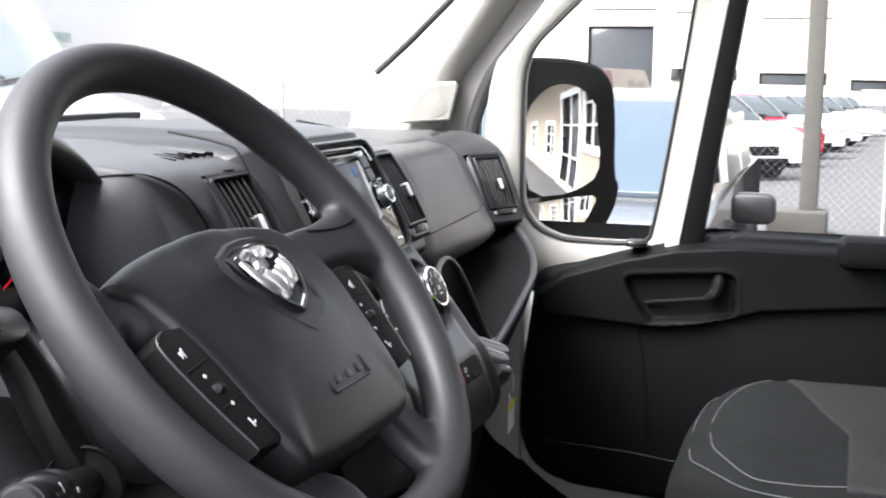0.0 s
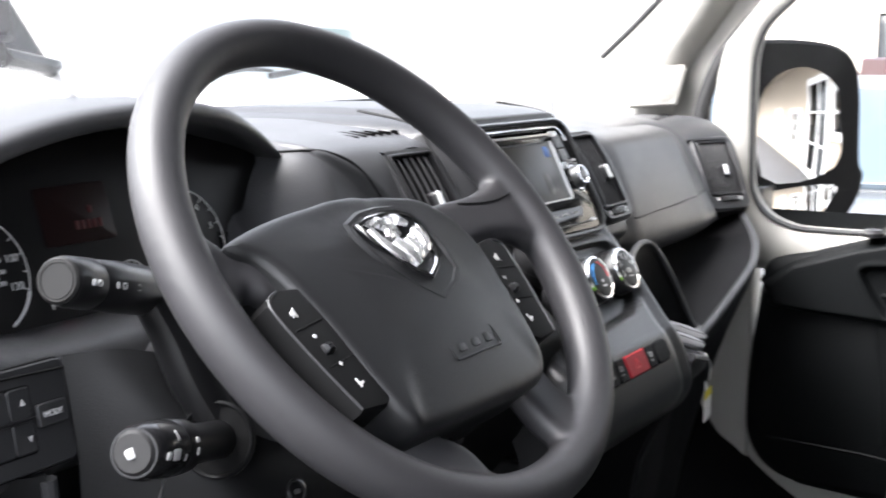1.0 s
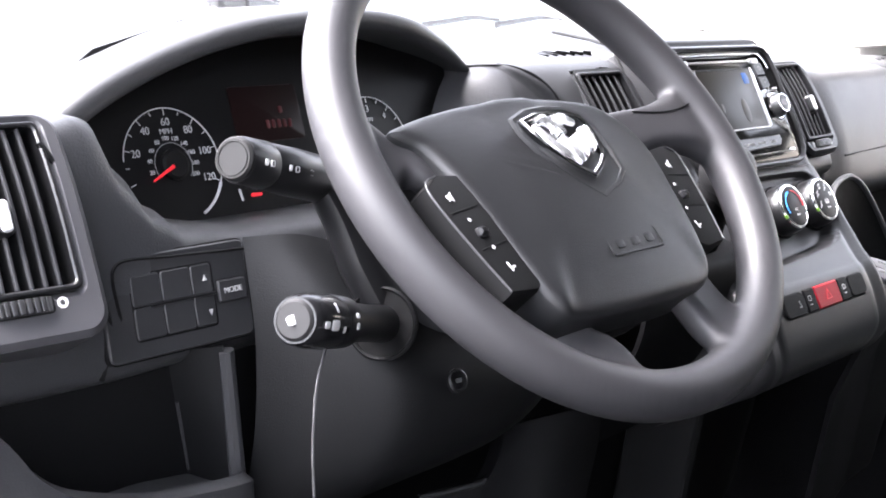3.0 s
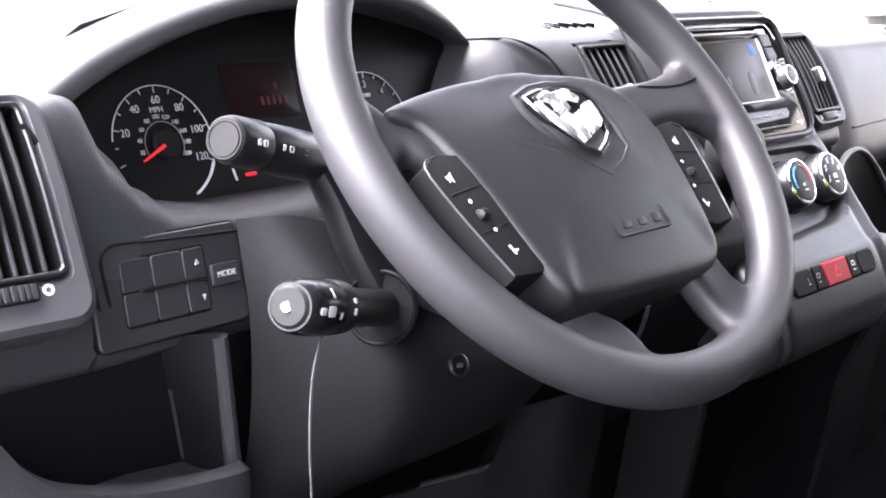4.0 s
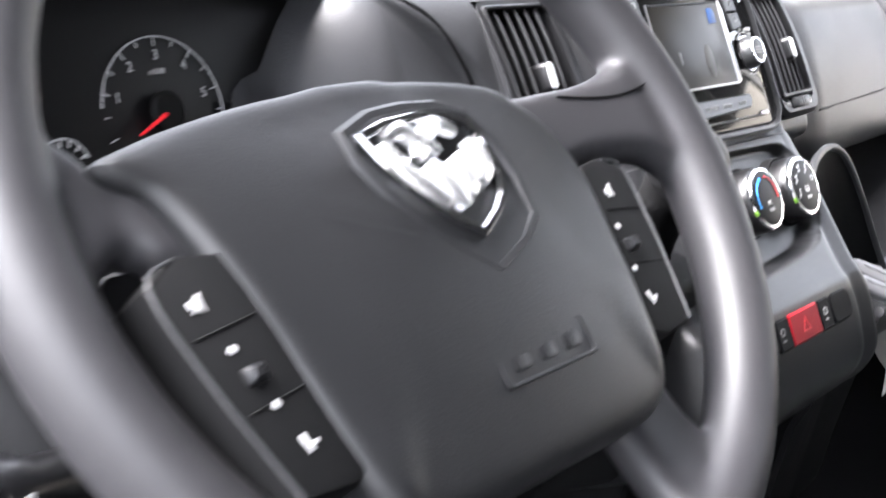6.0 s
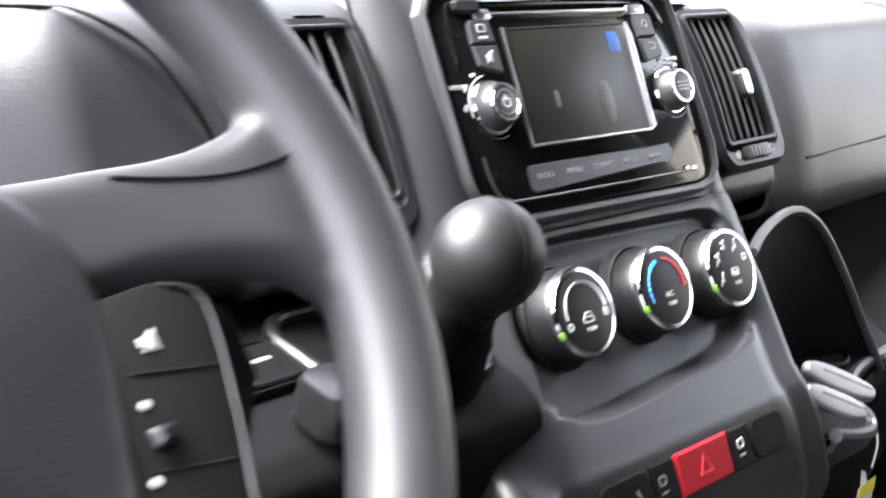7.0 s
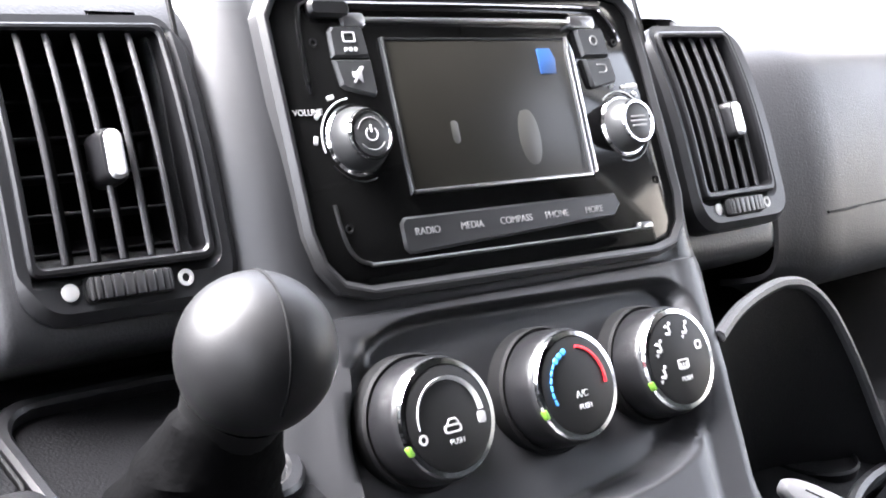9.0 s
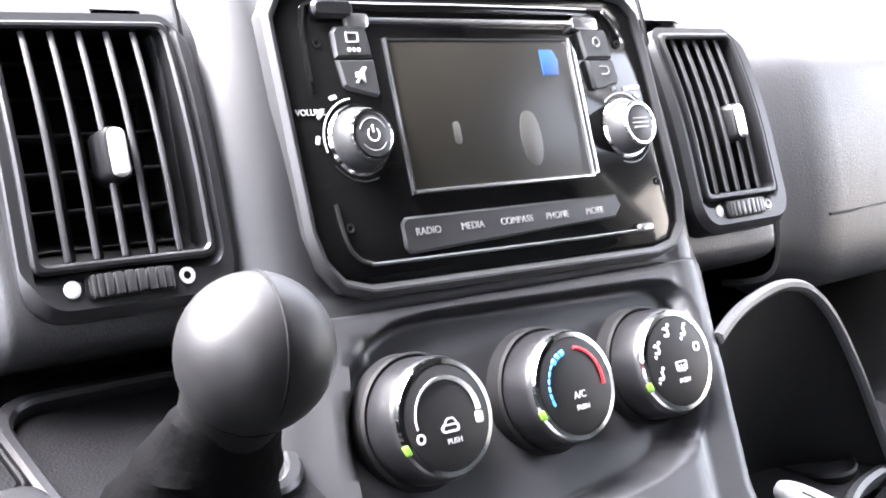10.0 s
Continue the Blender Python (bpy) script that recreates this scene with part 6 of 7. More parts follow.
# outside mirror
mir = thing("door_mirror", "tall black door mirror with a large and a small glass", "mirror")
MR = fr((1.136, 0.065, 0.835), (0.86, -0.51, 0), (0, 0, 1))
mo = smooth_outline([(-0.115, -0.14), (-0.06, -0.168), (0.085, -0.170), (0.137, -0.13), (0.155, -0.08), (0.142, -0.05), (0.137, 0.06), (0.120, 0.13), (0.055, 0.165), (-0.09, 0.172), (-0.125, 0.155), (-0.13, 0.0)], 4)
part("housing", plate(mo, ((0.03, -0.09), (0.008, -0.06), (0.0, 0.0), (0.002, 0.012), (0.008, 0.016)), MR), BLACK, mir, "black plastic housing")
MIRROR = material("mirror_silver", (0.9, 0.9, 0.9), 0.01, 1.0, vary=0.01)


def convex(outline, cx, cy, radius, tilt=0.0):
    """A gently bulging mirror glass."""
    rings = [[MR @ Vector((x, y, 0.012)) for x, y in outline]]
    for k in frange(1.0, 0.04, 14):
        pts = [(cx + (x - cx) * k, cy + (y - cy) * k) for x, y in outline]
        rings.append([MR @ Vector((x, y, 0.0205 + 0.04 * tilt - tilt * (y - cy) - ((x + 0.02) ** 2 + (y - cy) ** 2) / (2 * radius))) for x, y in pts])
    return loft(rings)


part("main_glass", convex(smooth_outline([(-0.11, -0.070), (0.072, -0.060), (0.075, 0.05), (0.062, 0.11), (0.02, 0.14), (-0.085, 0.15), (-0.112, 0.14)], 4), -0.02, 0.0, 1.7), MIRROR, mir, "bulging mirror glass", sharp=60)
part("small_glass", convex(smooth_outline([(-0.105, -0.10), (-0.09, -0.135), (-0.05, -0.150), (0.02, -0.150), (0.058, -0.125), (0.068, -0.093)], 4), -0.02, -0.12, 1.1, 0.06), MIRROR, mir, "small curved mirror glass", sharp=60)
part("bracket", box(0.98, 1.12, 0.09, 0.15, 0.69, 0.75), SMOOTH, mir, "black bracket")

# passenger seat
seat = thing("passenger_seat", "dark cloth passenger seat with pale stitching", "seat")


def cushion_z(x, y):
    """Height of the cushion: rounded front and sides, hollow in the middle."""
    front = max(0, (y + 0.37) / 0.12)
    side = max(0, (abs(x - 0.55) - 0.15) / 0.12)
    return 0.510 - 0.055 * front ** 2.2 - 0.045 * side ** 2.4 + 0.006 * min(1, abs(x - 0.55) / 0.15)


def cushion_ring(k, drop):
    return [Vector((0.55 + x * k, -0.53 + y * k, cushion_z(0.55 + x * k, -0.53 + y * k) - drop)) for x, y in rrect(0.555, 0.60, 0.18, 9)]


rings = [[Vector((0.55 + x * k, -0.53 + y * k, z)) for x, y in rrect(0.555, 0.60, 0.18, 9)] for k, z in ((0.92, 0.28), (0.97, 0.32), (1.0, 0.37))]
rings += [cushion_ring(k, d) for k, d in ((1.0, 0.02), (0.985, 0.004), (0.94, 0.0), (0.86, 0.0), (0.76, 0.0), (0.62, 0.0), (0.45, 0.0), (0.25, 0.0), (0.08, 0.0))]
part("cushion", loft(rings), CLOTH, seat, "dark cloth cushion", sharp=80)
wed = [(0.305, -0.79), (0.78, -0.79), (0.782, -0.40), (0.745, -0.377), (0.62, -0.418), (0.474, -0.465), (0.305, -0.461)]
wed = [(a[0] + (b[0] - a[0]) * k / 6, a[1] + (b[1] - a[1]) * k / 6) for a, b in zip(wed, wed[1:] + wed[:1]) for k in range(6)]
rows = []
for k, d in ((1.0, -0.002), (1.0, 0.001), (0.995, 0.003), (0.97, 0.004), (0.8, 0.004), (0.6, 0.004), (0.4, 0.004), (0.2, 0.004)):
    rows.append([Vector((0.55 + (x - 0.55) * k, -0.62 + (y + 0.62) * k, cushion_z(0.55 + (x - 0.55) * k, -0.62 + (y + 0.62) * k) + d)) for x, y in wed])
part("centre_panel", loft(rows), CLOTH_PALE, seat, "grey woven centre panel", sharp=80)
for line in ([(0.74, -0.355), (0.705, -0.312), (0.655, -0.287), (0.593, -0.279), (0.513, -0.282), (0.387, -0.301), (0.317, -0.342), (0.307, -0.397), (0.311, -0.462)], [(0.76, -0.272), (0.679, -0.250), (0.548, -0.252), (0.42, -0.265), (0.358, -0.285), (0.317, -0.315), (0.295, -0.352), (0.289, -0.42)]):
    part("seam", tube([Vector((p.x, p.y, cushion_z(p.x, p.y) + 0.0006)) for p in catmull([(x, y, 0) for x, y in line], 6)], 0.0008, 5), STITCH, seat, "pale stitched seam")
part("backrest", slab(rrect(0.50, 0.65, 0.10, 6), -0.06, 0.06, 0.04, fr((0.55, -0.84, 0.86), (1, 0, 0), (0, -0.2, 1))), CLOTH, seat, "dark cloth backrest")
part("seat_base", box(0.36, 0.74, -0.70, -0.34, 0.10, 0.30), LOWER, seat, "black seat base")

# keys with a paper tag in the tray below the pocket
keyset = thing("car_keys", "bright metal car keys with a white and yellow tag", "keys")
KN = Vector((-0.25, -0.75, 0.6)).normalized()
for c, ln, d in (((0.120, -0.066, 0.680), 0.052, (0.030, -0.029, -0.016)), ((0.094, -0.076, 0.676), 0.046, (0.030, -0.024, -0.015))):
    ky = Vector(d).normalized()
    k = fr(c, ky.cross(KN), ky)
    outline = [(0.0078 * math.copysign(abs(math.cos(a)) ** 0.7, math.cos(a)), ln / 2 * math.copysign(abs(math.sin(a)) ** 0.8, math.sin(a))) for a in frange(0, 2 * math.pi * 27 / 28, 27)]
    blade = part("key_case", plate(outline, ((0.001, -0.005), (0, -0.002), (0.0006, 0.001), (0.002, 0.0026), (0.004, 0.0032)), k), KEYMETAL, keyset, "bright metal key case")
    part("key_joint", slab(rrect(0.0009, ln * 0.7, 0.0003, 2, -0.0014, 0.004), 0.0026, 0.0034, 0.0002, k), BLACK, blade, "dark joint")
TG = fr((0.132, -0.088, 0.603), (0.984, -0.163, 0), (0.04, 0, 1))
part("tag_string", tube(catmull([(0.150, -0.079, 0.650), (0.140, -0.088, 0.640), (0.134, -0.089, 0.625)], 4), 0.0008, 5), WHITECARD, keyset)
tag = part("paper_tag", slab([(-0.0075, -0.026), (0.0085, -0.019), (0.0085, 0.013), (0.001, 0.012), (-0.003, 0.020), (-0.0075, 0.022), (-0.0055, 0.010), (-0.0075, 0.009)], -0.0004, 0.0004, 0.0002, TG), WHITECARD, keyset, "white paper tag")
part("tag_band", slab([(-0.0078, 0.000), (0.0088, 0.005), (0.0088, 0.0145), (-0.0078, 0.0095)], 0.0004, 0.0009, 0.0002, TG), YELLOW, tag, "yellow band")

# demister slots on the dash top
for i, ln in enumerate((0.032, 0.031, 0.028, 0.022, 0.015, 0.009)):
    part("demister_slot", slab(rrect(0.0036, ln, 0.0017, 4), -0.004, 0.0011, 0.0003, fr((-0.219 + 0.014 * i, 0.137 + ln / 2, 0.9053 + 0.05 * ln + 0.0004 * i), (1, 0, 0.02), (0, 1, 0.095))), VOID, dash, "black slot")
for i in range(6):
    x = 0.755 + 0.016 * i
    part("demister_slot", slab(rrect(0.0025, 0.034, 0.0011, 4), -0.004, 0.0012, 0.0003, fr((x, 0.215, 0.8772 + 0.0006 * i), (0.86, -0.5, 0), (0.5, 0.86, 0.03))), VOID, dash, "black slot")
# bead chain hanging from the wiper stalk
chain = thing("bead_chain", "thin grey bead chain hanging from the wiper stalk", "chain")
strand = catmull([(-0.690, -0.048, 0.757), (-0.700, -0.050, 0.735), (-0.7055, -0.052, 0.70), (-0.705, -0.052, 0.66), (-0.703, -0.05, 0.60)], 14)
part("cord", tube(strand, 0.0005, 5), RUBBER, chain, "dark cord")
beads = bmesh.new()
for a, b in zip(strand, strand[1:]):
    for k in (0.0, 0.5):
        bmesh.ops.create_icosphere(beads, subdivisions=1, radius=0.0010, matrix=Matrix.Translation(a.lerp(b, k)))
tagged(part("beads", beads, material("grey_bead", (0.06, 0.06, 0.062), 0.35, 0.3, vary=0.2), chain, "small grey beads"), kind="stuff")

# ---- outside ----
ASPHALT = material("asphalt", (0.045, 0.045, 0.047), 0.9, grain=1.0, grain_scale=120, vary=0.35, scale=1.2)
WALLPAINT = material("cream_render", (0.55, 0.51, 0.44), 0.8, grain=0.5, grain_scale=60, vary=0.06, scale=0.6)
DARKGLASS = material("dark_window", (0.02, 0.023, 0.026), 0.08, vary=0.3, scale=1)
TEALGLASS = material("tinted_windscreen", (0.04, 0.05, 0.053), 0.1, vary=0.1, scale=1)
# windscreen blue is the sky's reflection, put into the base colour
SKY_REFLECT = material("painted_sky_reflection", (0.055, 0.075, 0.095), 0.1, vary=0.1, scale=1)
TYRE = material("tyre_rubber", (0.02, 0.02, 0.021), 0.8, vary=0.2)
WOOD = material("weathered_timber", (0.045, 0.042, 0.037), 0.85, grain=0.6, grain_scale=80, vary=0.35, scale=12)
MOSS = material("mossy_timber", (0.05, 0.048, 0.026), 0.9, grain=0.8, grain_scale=60, vary=0.4, scale=20)
WIRE = material("galvanised_wire", (0.32, 0.32, 0.32), 0.45, 0.7)
OUT = pose(0, 0, -0.45, 0, 1.2, 0)
structure("ground", slab([(-900, -900), (900, -900), (900, 900), (-900, 900)], -0.5, 0.0, 0.01, OUT), ASPHALT, "grey asphalt parking lot", "ground")


def obox(x0, x1, y0, y1, z0, z1, edge=0.01):
    bm = box(x0, x1, y0, y1, z0, z1, edge)
    bm.transform(OUT)
    return bm


# long building across the lot, with openings set into its wall
hall = thing("building", "long cream building with dark windows across the lot", "building")
HX = 75.0


def wall_with_holes(x, y0, y1, z0, z1, holes, thick, m):
    """A wall cut into strips round its openings (y0, y1, z0, z1)."""
    bm = bmesh.new()
    ys = sorted({y0, y1, *[h[0] for h in holes], *[h[1] for h in holes]})
    for a, b in zip(ys, ys[1:]):
        cuts = sorted((h[2], h[3]) for h in holes if h[0] <= a and h[1] >= b)
        z = z0
        for c, d in [*cuts, (z1, z1)]:
            if c > z:
                slab([(x, a), (x + thick, a), (x + thick, b), (x, b)], z, c, 0.0, m, bm)
            z = max(z, d)
    bmesh.ops.remove_doubles(bm, verts=bm.verts, dist=0.001)
    return bm


HOLES = [(9.9, 13.9, 1.5, 5.4), (4.9, 8.8, 2.2, 2.9), (-0.2, 3.65, 2.0, 2.7), (-3.6, -1.5, 1.7, 2.35), (-9.0, -5.0, 1.7, 2.35)]
part("wall", wall_with_holes(HX, -90, 80, -0.5, 9.5, HOLES, 0.3, OUT), WALLPAINT, hall, "cream wall")
for a, b, c, d in HOLES:
    w = part("window", obox(HX + 0.2, HX + 0.26, a, b, c, d), DARKGLASS, hall, "dark window")
    part("window_frame", ring_plate([(b, c), (a, c), (a, d), (b, d)][::-1], inset([(b, c), (a, c), (a, d), (b, d)][::-1], 0.06), -0.02, 0.03, 0.01, OUT @ Matrix(((0, 0, -1, HX), (1, 0, 0, 0), (0, 1, 0, 0), (0, 0, 0, 1)))), SMOOTH, w)
for y, z in ((9.8, 6.35), (4.6, 6.15), (-0.4, 5.8), (-7.0, 5.6)):
    part("wall_line", obox(HX - 0.03, HX + 0.01, y, y + 4.0, z, z + 0.09), SMOOTH, hall, "dark joint")
part("wall_lamp", obox(HX - 0.2, HX, 8.3, 8.8, 2.2, 2.9), SMOOTH, hall)


def car(paint, glass_mat, label, kind="car", side_glass=None, L=4.5, W=1.78, H=1.46, van=False, mirror_z=1.02):
    """A parked car, nose to its own -y: body, glasshouse, panes, wheels, lamps, mirrors."""
    c = thing("car", label, kind)
    if van:
        prof = [(-L / 2, 0.35), (-L / 2, 0.75), (-L / 2 + 0.15, 1.0), (-L / 2 + 0.9, 1.18), (L / 2 - 0.05, 1.2), (L / 2, 1.0), (L / 2, 0.35)]
        roof = [(-L / 2 + 0.85, 1.15), (-L / 2 + 1.65, H - 0.06), (-L / 2 + 1.9, H), (L / 2 - 0.2, H), (L / 2 - 0.02, H - 0.1), (L / 2, 1.15)]
    else:
        prof = [(-L / 2, 0.30), (-L / 2 - 0.02, 0.55), (-L / 2 + 0.12, 0.78), (-L / 2 + 1.15, 0.95), (L / 2 - 0.35, 1.0), (L / 2, 0.9), (L / 2, 0.32)]
        roof = [(-L / 2 + 1.1, 0.93), (-L / 2 + 1.85, H - 0.06), (-L / 2 + 2.2, H), (L / 2 - 1.1, H - 0.02), (L / 2 - 0.7, H - 0.12), (L / 2 - 0.12, 0.97)]
    bm = loft([[Vector((s * W / 2 * k, y, z)) for y, z in [tuple(q)[1:] for q in catmull([(0, *p) for p in prof], 3)]] for s, k in ((-1, 0.9), (-1, 1.0), (-1, 1.0), (1, 1.0), (1, 1.0), (1, 0.9))][0:6])
    part("body", bm, paint, c, sharp=40)
    top = roof
    part("cabin", loft([[Vector((x * (1 - 0.22 * max(0, z - 0.95) / (H - 0.95)), y, z)) for y, z in top] for x in (-W / 2 * 0.97, -W / 2 * 0.9, W / 2 * 0.9, W / 2 * 0.97)]), paint, c, sharp=40)
    y0, z0 = roof[0]
    y1, z1 = roof[1]
    n = Vector((0, -(z1 - z0), (y1 - y0))).normalized()
    w0, w1 = W * 0.42, W * 0.36
    part("windscreen", slab([(-w0, 0.06), (w0, 0.06), (w1, 0.94), (-w1, 0.94)], -0.01, 0.03, 0.01, fr((0, y0, z0), (1, 0, 0), (0, y1 - y0, z1 - z0)) @ Matrix.Diagonal((1, math.hypot(y1 - y0, z1 - z0), 1, 1))), glass_mat, c, "sloping windscreen")
    for s in (-1, 1):
        side = fr((s * W / 2 * 0.985, 0, 0.97), (0, -s, 0) if s > 0 else (0, 1, 0), (-s * 0.2, 0, 1))
        for a, b in ((-L / 2 + 1.55, -L / 2 + 2.45), (-L / 2 + 2.52, -L / 2 + 3.35)):
            f = -1 if s > 0 else 1
            q = [(f * a, 0.04), (f * b, 0.04), (f * (b - 0.04), H - 1.09), (f * (a + 0.3), H - 1.09)]
            if f < 0:
                q = q[::-1]
            part("side_window", slab(q, -0.02, 0.025, 0.008, side), side_glass or DARKGLASS, c)
        part("door_mirror", slab(rrect(0.2, 0.14, 0.04, 4), -0.05, 0.04, 0.02, fr((s * (W / 2 + 0.12), -L / 2 + 1.5, mirror_z), (1, 0, 0), (0, 0, 1))), SMOOTH, c, "dark mirror")
        part("pillar_trim", tube([(s * w0 * 1.03, y0 + 0.0, z0 + 0.03), (s * (w0 + w1) / 2 * 1.04, (y0 + y1) / 2 - 0.02, (z0 + z1) / 2 + 0.03), (s * w1 * 1.03, y1, z1 + 0.025)], 0.022, 6), SMOOTH, c, "dark windscreen edge")
        part("headlamp", slab(rrect(0.34, 0.14, 0.05, 4), -0.05, 0.03, 0.015, fr((s * W * 0.36, -L / 2 + 0.02, 0.66), (1, 0, 0), (0, 0.5, 1))), CHROME, c, "clear headlamp")
        for y in (-L / 2 + 0.85, L / 2 - 0.85):
            wh = fr((s * (W / 2 - 0.1), y, 0.32), (0, 1, 0), (0, 0, 1)) if s > 0 else fr((s * (W / 2 - 0.1), y, 0.32), (0, -1, 0), (0, 0, 1))
            w = part("wheel", lathe(((0.32, -0.12), (0.325, 0.08), (0.30, 0.115), (0.21, 0.12)), 24, wh), TYRE, c, "black tyre")
            part("wheel_rim", lathe(((0.21, 0.10), (0.20, 0.122), (0.05, 0.11), (0, 0.115)), 16, wh), SATIN, w, "silver rim")
    part("grille", slab(rrect(0.7, 0.16, 0.04, 4), -0.04, 0.03, 0.01, fr((0, -L / 2, 0.5), (1, 0, 0), (0, 0, 1))), BLACK, c, "dark grille")
    part("bumper_intake", slab(rrect(1.1, 0.10, 0.03, 4), -0.04, 0.03, 0.01, fr((0, -L / 2 + 0.01, 0.33), (1, 0, 0), (0, 0, 1))), BLACK, c)
    return c


WHITE2 = material("white_car_paint", (0.75, 0.75, 0.75), 0.2, vary=0.03, scale=1, coat=0.6)
GREYCAR = material("grey_car_paint", (0.12, 0.125, 0.13), 0.25, 0.4, vary=0.05, scale=1, coat=0.6)
REDCAR = material("red_car_paint", (0.55, 0.02, 0.05), 0.25, vary=0.05, scale=1, coat=0.6)


def park(c, x, y, turn):
    c.matrix_world = OUT @ pose(x, y, 0, 0, 0, turn)
    return c


proto = park(car(WHITE2, TEALGLASS, "white parked saloon car in a row on the lot"), 21.6, 2.0, -52)
tagged(proto, group="row of parked cars")
for i, (x, y) in enumerate(((29.3, 1.3), (33.3, 0.85), (37.5, 0.45), (42.0, 0.05), (46.5, -0.3))):
    tagged(copy_thing(proto, OUT @ pose(x, y, 0, 0, 0, -52)), "white parked saloon car in a row on the lot")
park(car(REDCAR, TEALGLASS, "small red car parked in the row on the lot"), 25.6, 1.75, -52)
park(car(GREYCAR, DARKGLASS, "dark grey off-road car parked beside the building", H=1.75), 63.5, -2.9, 70)
park(car(GREYCAR, SKY_REFLECT, "dark grey car parked alongside, sky reflection painted into its windscreen", "car", L=4.4, W=1.75, H=1.44, mirror_z=0.90), 5.3, 0.885, -90)

park(car(material("maroon_car_paint", (0.03, 0.008, 0.009), 0.25, vary=0.1, scale=1, coat=0.6), DARKGLASS, "tall dark red car parked across the lot", L=4.8, W=2.0, H=2.3, van=True), 48.0, 7.55, 75)
# timber post on its block
post = thing("timber_post", "tall weathered timber post on a mossy timber block", "post")
part("post", obox(8.0, 8.13, -0.375, -0.245, 0.5, 4.2, 0.01), WOOD, post, "grey timber post")
part("upper_block", obox(7.85, 8.25, -0.45, -0.03, 0.40, 0.60, 0.02), WOOD, post, "weathered block")
part("lower_block", obox(7.8, 8.3, -0.53, -0.01, 0.0, 0.43, 0.03), MOSS, post, "mossy block")

# wire fence
fence = thing("wire_fence", "galvanised wire mesh fence with a top rail", "fence")
for y in (-3.2, -1.0, 1.2, 3.4, 5.6):
    part("fence_post", tube([OUT @ Vector((12.0, y, 0)), OUT @ Vector((12.0, y, 1.12 + 0.063 * y))], 0.025, 8), WIRE, fence)
part("top_rail", tube([OUT @ Vector((12.0, -3.2, 0.90)), OUT @ Vector((12.0, 5.6, 1.46))], 0.014, 6), WIRE, fence)
mesh = bmesh.new()
for i in range(120):
    y = -4.2 + 0.085 * i
    for d in (-1, 1):
        a, b = max(-3.2, min(5.6, y)), max(-3.2, min(5.6, y + d * 1.0))
        if abs(b - a) > 0.9:
            tube([OUT @ Vector((12.0, a, 0.05)), OUT @ Vector((12.0, b, 1.10 + 0.063 * b - 0.02))], 0.0014, 3, bm=mesh)
tagged(part("wire_mesh", mesh, WIRE, fence), kind="stuff")

# white van facing ours, and others behind it, seen over the dash
van = thing("van", "white van parked nose to nose with dark mirrors and wipers", "van")
VX, VD, VW = 2.75, 0.0, 0.83
rows = [[Vector((VX + VW * x, VD + y + 0.18 * (abs(x) / 1.0) ** 2.5, z)) for x in frange(-1.0, 1.0, 14)] for y, z in ((1.95, -0.2), (1.93, 0.3), (1.98, 0.62), (2.15, 0.76), (2.35, 0.83), (2.58, 0.88))]
part("bonnet", grid(rows, 0.02), WHITEPAINT, van, "white bonnet", sharp=60)
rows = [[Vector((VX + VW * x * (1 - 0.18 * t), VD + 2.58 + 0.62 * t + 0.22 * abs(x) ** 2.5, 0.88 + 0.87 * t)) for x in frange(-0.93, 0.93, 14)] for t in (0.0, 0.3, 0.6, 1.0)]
# pale base colour takes the place of the sky mirrored in the glass
part("windscreen", grid(rows, 0.02), material("windscreen_pale_reflection", (0.38, 0.44, 0.45), 0.08, vary=0.06, scale=1), van, "windscreen with a pale reflection in its colour", sharp=60)
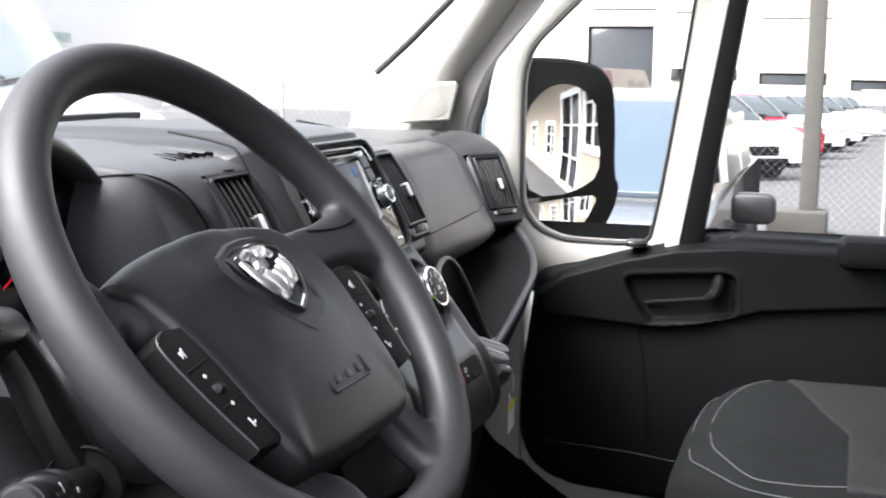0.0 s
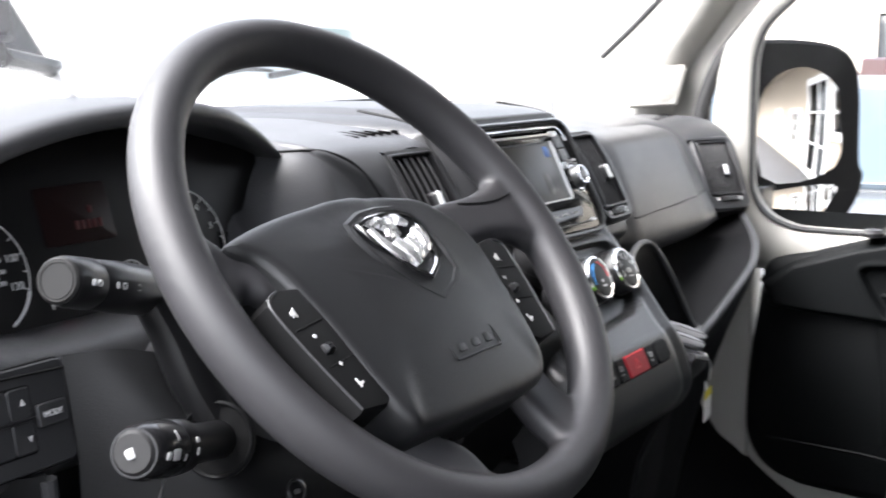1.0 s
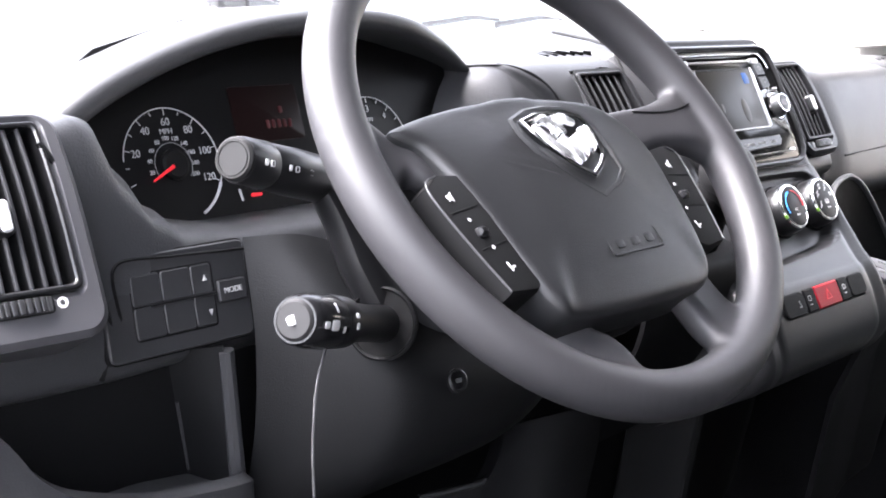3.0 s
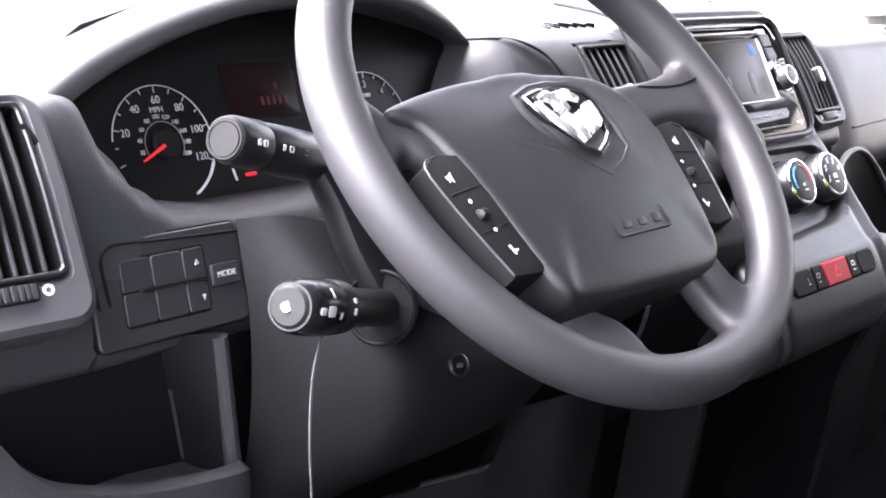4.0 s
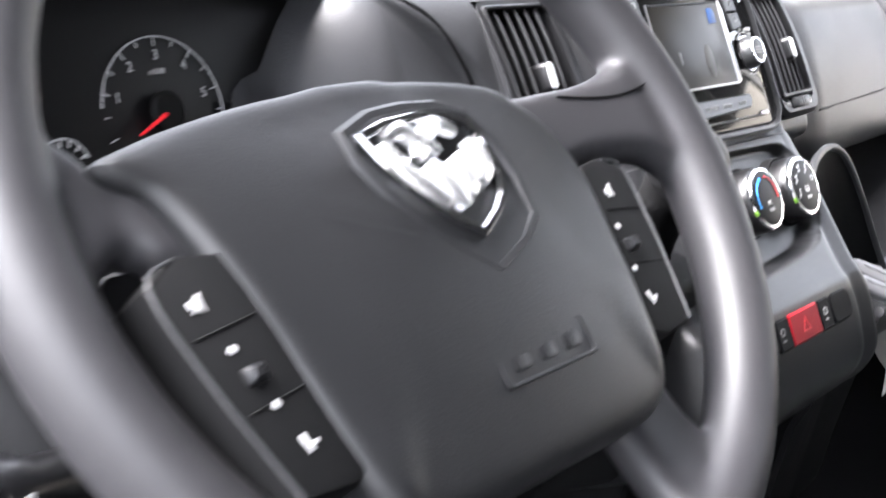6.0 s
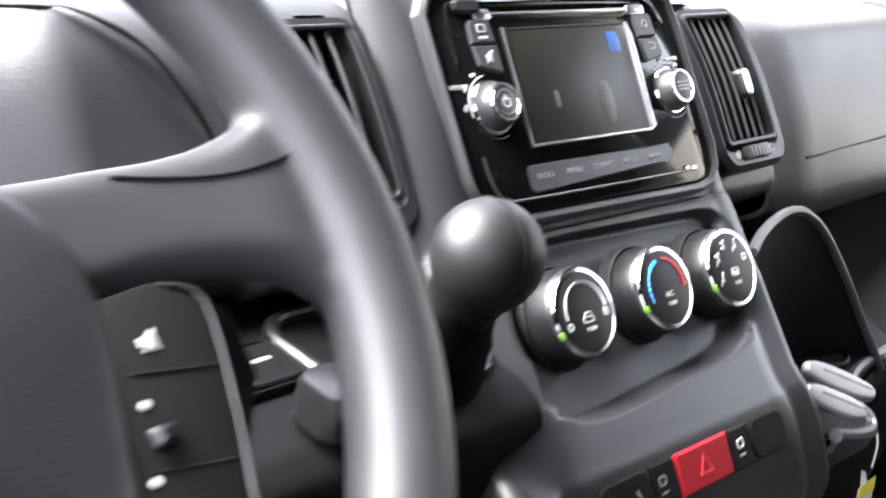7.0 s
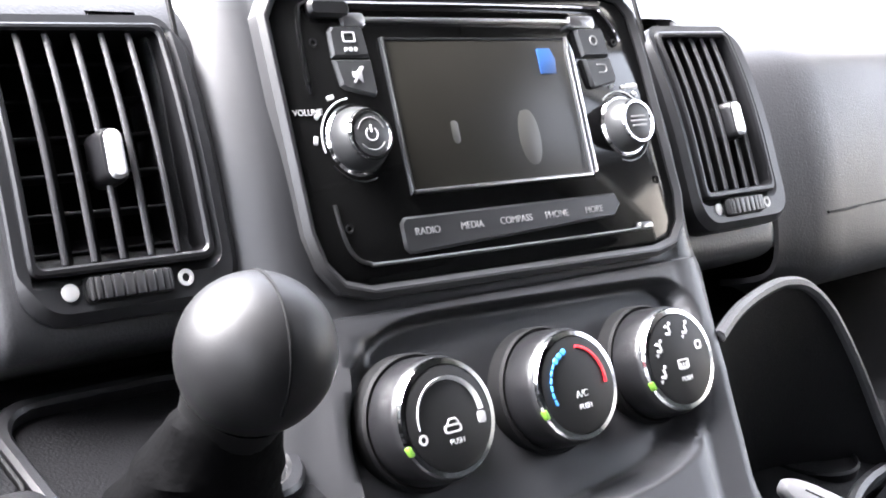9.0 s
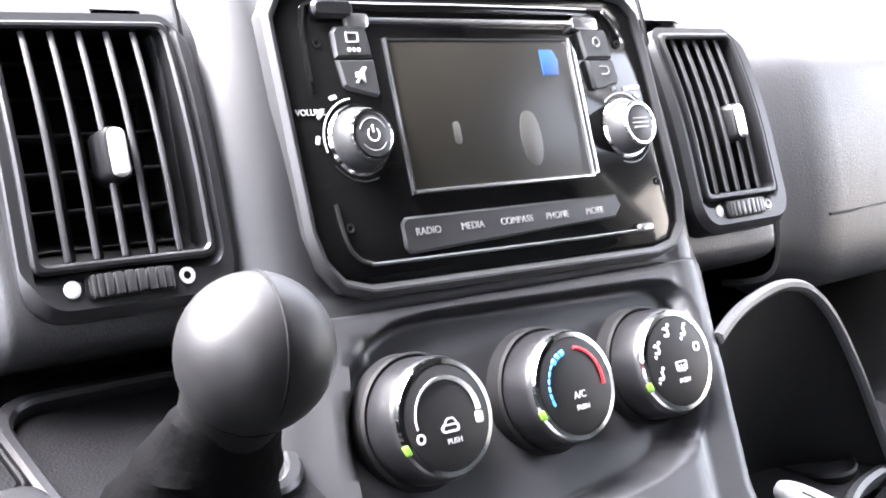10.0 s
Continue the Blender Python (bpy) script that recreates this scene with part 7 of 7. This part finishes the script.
for s in (-1, 1):
    part("pillar", tube([(VX + s * VW * 0.965, VD + 2.78, 0.84), (VX + s * VW * 0.88, VD + 3.08, 1.30), (VX + s * VW * 0.79, VD + 3.40, 1.76)], 0.055, 8), WHITEPAINT, van, "white pillar")
    SD = Matrix(((0, 0, 1, VX + s * 0.83), (1, 0, 0, VD), (0, 1, 0, 0), (0, 0, 0, 1)))
    part("side", slab([(2.72, -0.25), (7.6, -0.25), (7.6, 2.0), (3.42, 1.95), (2.72, 0.88)], -0.03, 0.03, 0.01, SD), WHITEPAINT, van)
    for q in ([(2.80, 0.97), (3.0, 0.97), (3.0, 1.22)], [(3.04, 0.97), (3.2, 0.97), (3.2, 1.5), (3.16, 1.44), (3.04, 1.26)]):
        part("side_window", slab(q, -0.045, 0.045, 0.005, SD), DARKGLASS, van, "dark side window")
    part("wiper", tube([(VX + s * 0.22 - 0.24, VD + 2.50, 0.905), (VX + s * 0.22 + 0.05, VD + 2.50, 0.935), (VX + s * 0.22 + 0.28, VD + 2.55, 0.925)], [0.014, 0.010, 0.006], 6), RUBBER, van, "black wiper")
    mm = fr((VX + s * 1.27, VD + 2.60, 1.06), (1, -0.35 * s, 0), (0, 0, 1)) @ Matrix.Scale(0.74, 4)
    GREYMIRROR = material("grey_mirror_plastic", (0.05, 0.05, 0.052), 0.5)
    if s > 0:
        continue
    mr = part("door_mirror", plate(rrect(0.25, 0.16, 0.05, 5, 0, 0.06), ((0.03, -0.10), (0, 0.0), (0.004, 0.02), (0.02, 0.04)), mm), GREYMIRROR, van, "dark mirror in two pieces")
    part("mirror_foot", plate(rrect(0.22, 0.10, 0.03, 5, 0.0, -0.09), ((0.03, -0.08), (0, 0.0), (0.02, 0.02)), mm), GREYMIRROR, mr)
    part("mirror_band", slab(rrect(0.27, 0.03, 0.01, 3, 0, -0.03), -0.05, 0.03, 0.008, mm), GREYMIRROR, mr)
    part("mirror_bracket", tube([(VX + s * 0.83, VD + 2.8, 0.94), (VX + s * 1.18, VD + 2.66, 0.98)], 0.035, 8), SMOOTH, van)
part("van_roof", slab(rrect(1.58, 4.3, 0.15, 4, VX, VD + 5.5), 1.95, 2.05, 0.03), WHITEPAINT, van)

truck = thing("truck", "white box truck with green stripes parked beyond", "truck")
part("box_body", obox(12.6, 20.5, 12.0, 14.4, 0.9, 3.6, 0.04), WHITEPAINT, truck, "white box")
for i, (a, b, z) in enumerate(((13.0, 15.2, 1.95), (15.9, 17.4, 2.1))):
    part("stripe", obox(a, b, 11.97, 12.02, z, z + 0.16, 0.005), material("pale_green_paint", (0.3, 0.42, 0.4), 0.4), truck, "green stripe")
part("truck_window", obox(12.8, 15.0, 11.96, 12.03, 2.5, 3.0, 0.01), DARKGLASS, truck)
part("chassis", obox(13.2, 19.8, 12.3, 14.0, 0.5, 0.9, 0.03), SMOOTH, truck)
for x in (14.0, 15.1, 18.9):
    w = part("wheel", lathe(((0.45, -0.15), (0.46, 0.1), (0.42, 0.15), (0.28, 0.15)), 20, OUT @ fr((x, 12.25, 0.46), (1, 0, 0), (0, 0, 1))), TYRE, truck, "black tyre")
    part("wheel_rim", lathe(((0.28, 0.12), (0.25, 0.155), (0, 0.14)), 16, OUT @ fr((x, 12.25, 0.46), (1, 0, 0), (0, 0, 1))), SATIN, w, "silver rim")

# building behind on the passenger side, seen in the mirror
BEIGE = material("beige_render", (0.33, 0.28, 0.22), 0.85, grain=0.4, grain_scale=60, vary=0.08, scale=0.8)
office = thing("building", "cream office building with white door and windows", "building")
OHOLES = [(-8.5, -6.5, 0.05, 1.95), (-6.1, -4.95, 0.95, 2.05), (-11.2, -9.6, 0.5, 1.35), (-15.4, -13.8, 0.5, 1.35)]
OX = 3.6
part("wall", wall_with_holes(OX, -26, -3.6, -0.5, 2.6, OHOLES, 0.3, OUT), BEIGE, office, "cream wall")
part("soffit", obox(OX - 1.3, OX + 0.4, -26, -3.4, 2.45, 2.6), BEIGE, office, "overhanging eaves")
part("roof", obox(OX - 1.3, OX + 8, -26, -3.4, 2.6, 2.9), SMOOTH, office, "dark roof")
for a, b, c, d in OHOLES:
    w = part("window", obox(OX + 0.12, OX + 0.18, a, b, c, d), DARKGLASS, office, "dark panes")
    q = [(a, c), (b, c), (b, d), (a, d)]
    FM = OUT @ Matrix(((0, 0, -1, OX), (1, 0, 0, 0), (0, 1, 0, 0), (0, 0, 0, 1)))
    part("window_frame", ring_plate(inset(q, -0.08), inset(q, 0.06), -0.02, 0.04, 0.01, FM), WHITEPAINT, w, "white frame")
    for k in (1, 2):
        part("glazing_bar", slab(rrect(b - a - 0.1, 0.04, 0.01, 2, (a + b) / 2, c + (d - c) * k / 3), -0.06, 0.0, 0.005, FM), WHITEPAINT, w)
    part("glazing_bar", slab(rrect(0.04, d - c - 0.1, 0.01, 2, (a + b) / 2, (c + d) / 2), -0.06, 0.0, 0.005, FM), WHITEPAINT, w)
# added out of view, white to throw light onto the left of the dash
structure("bounce_wall_west", obox(-2.9, -2.7, -7.0, 5.0, -0.3, 1.5), material("white_bounce_wall", (0.7, 0.69, 0.67), 0.7, vary=0.06, scale=2), "unseen white wall added to bounce light into the cab", "wall")
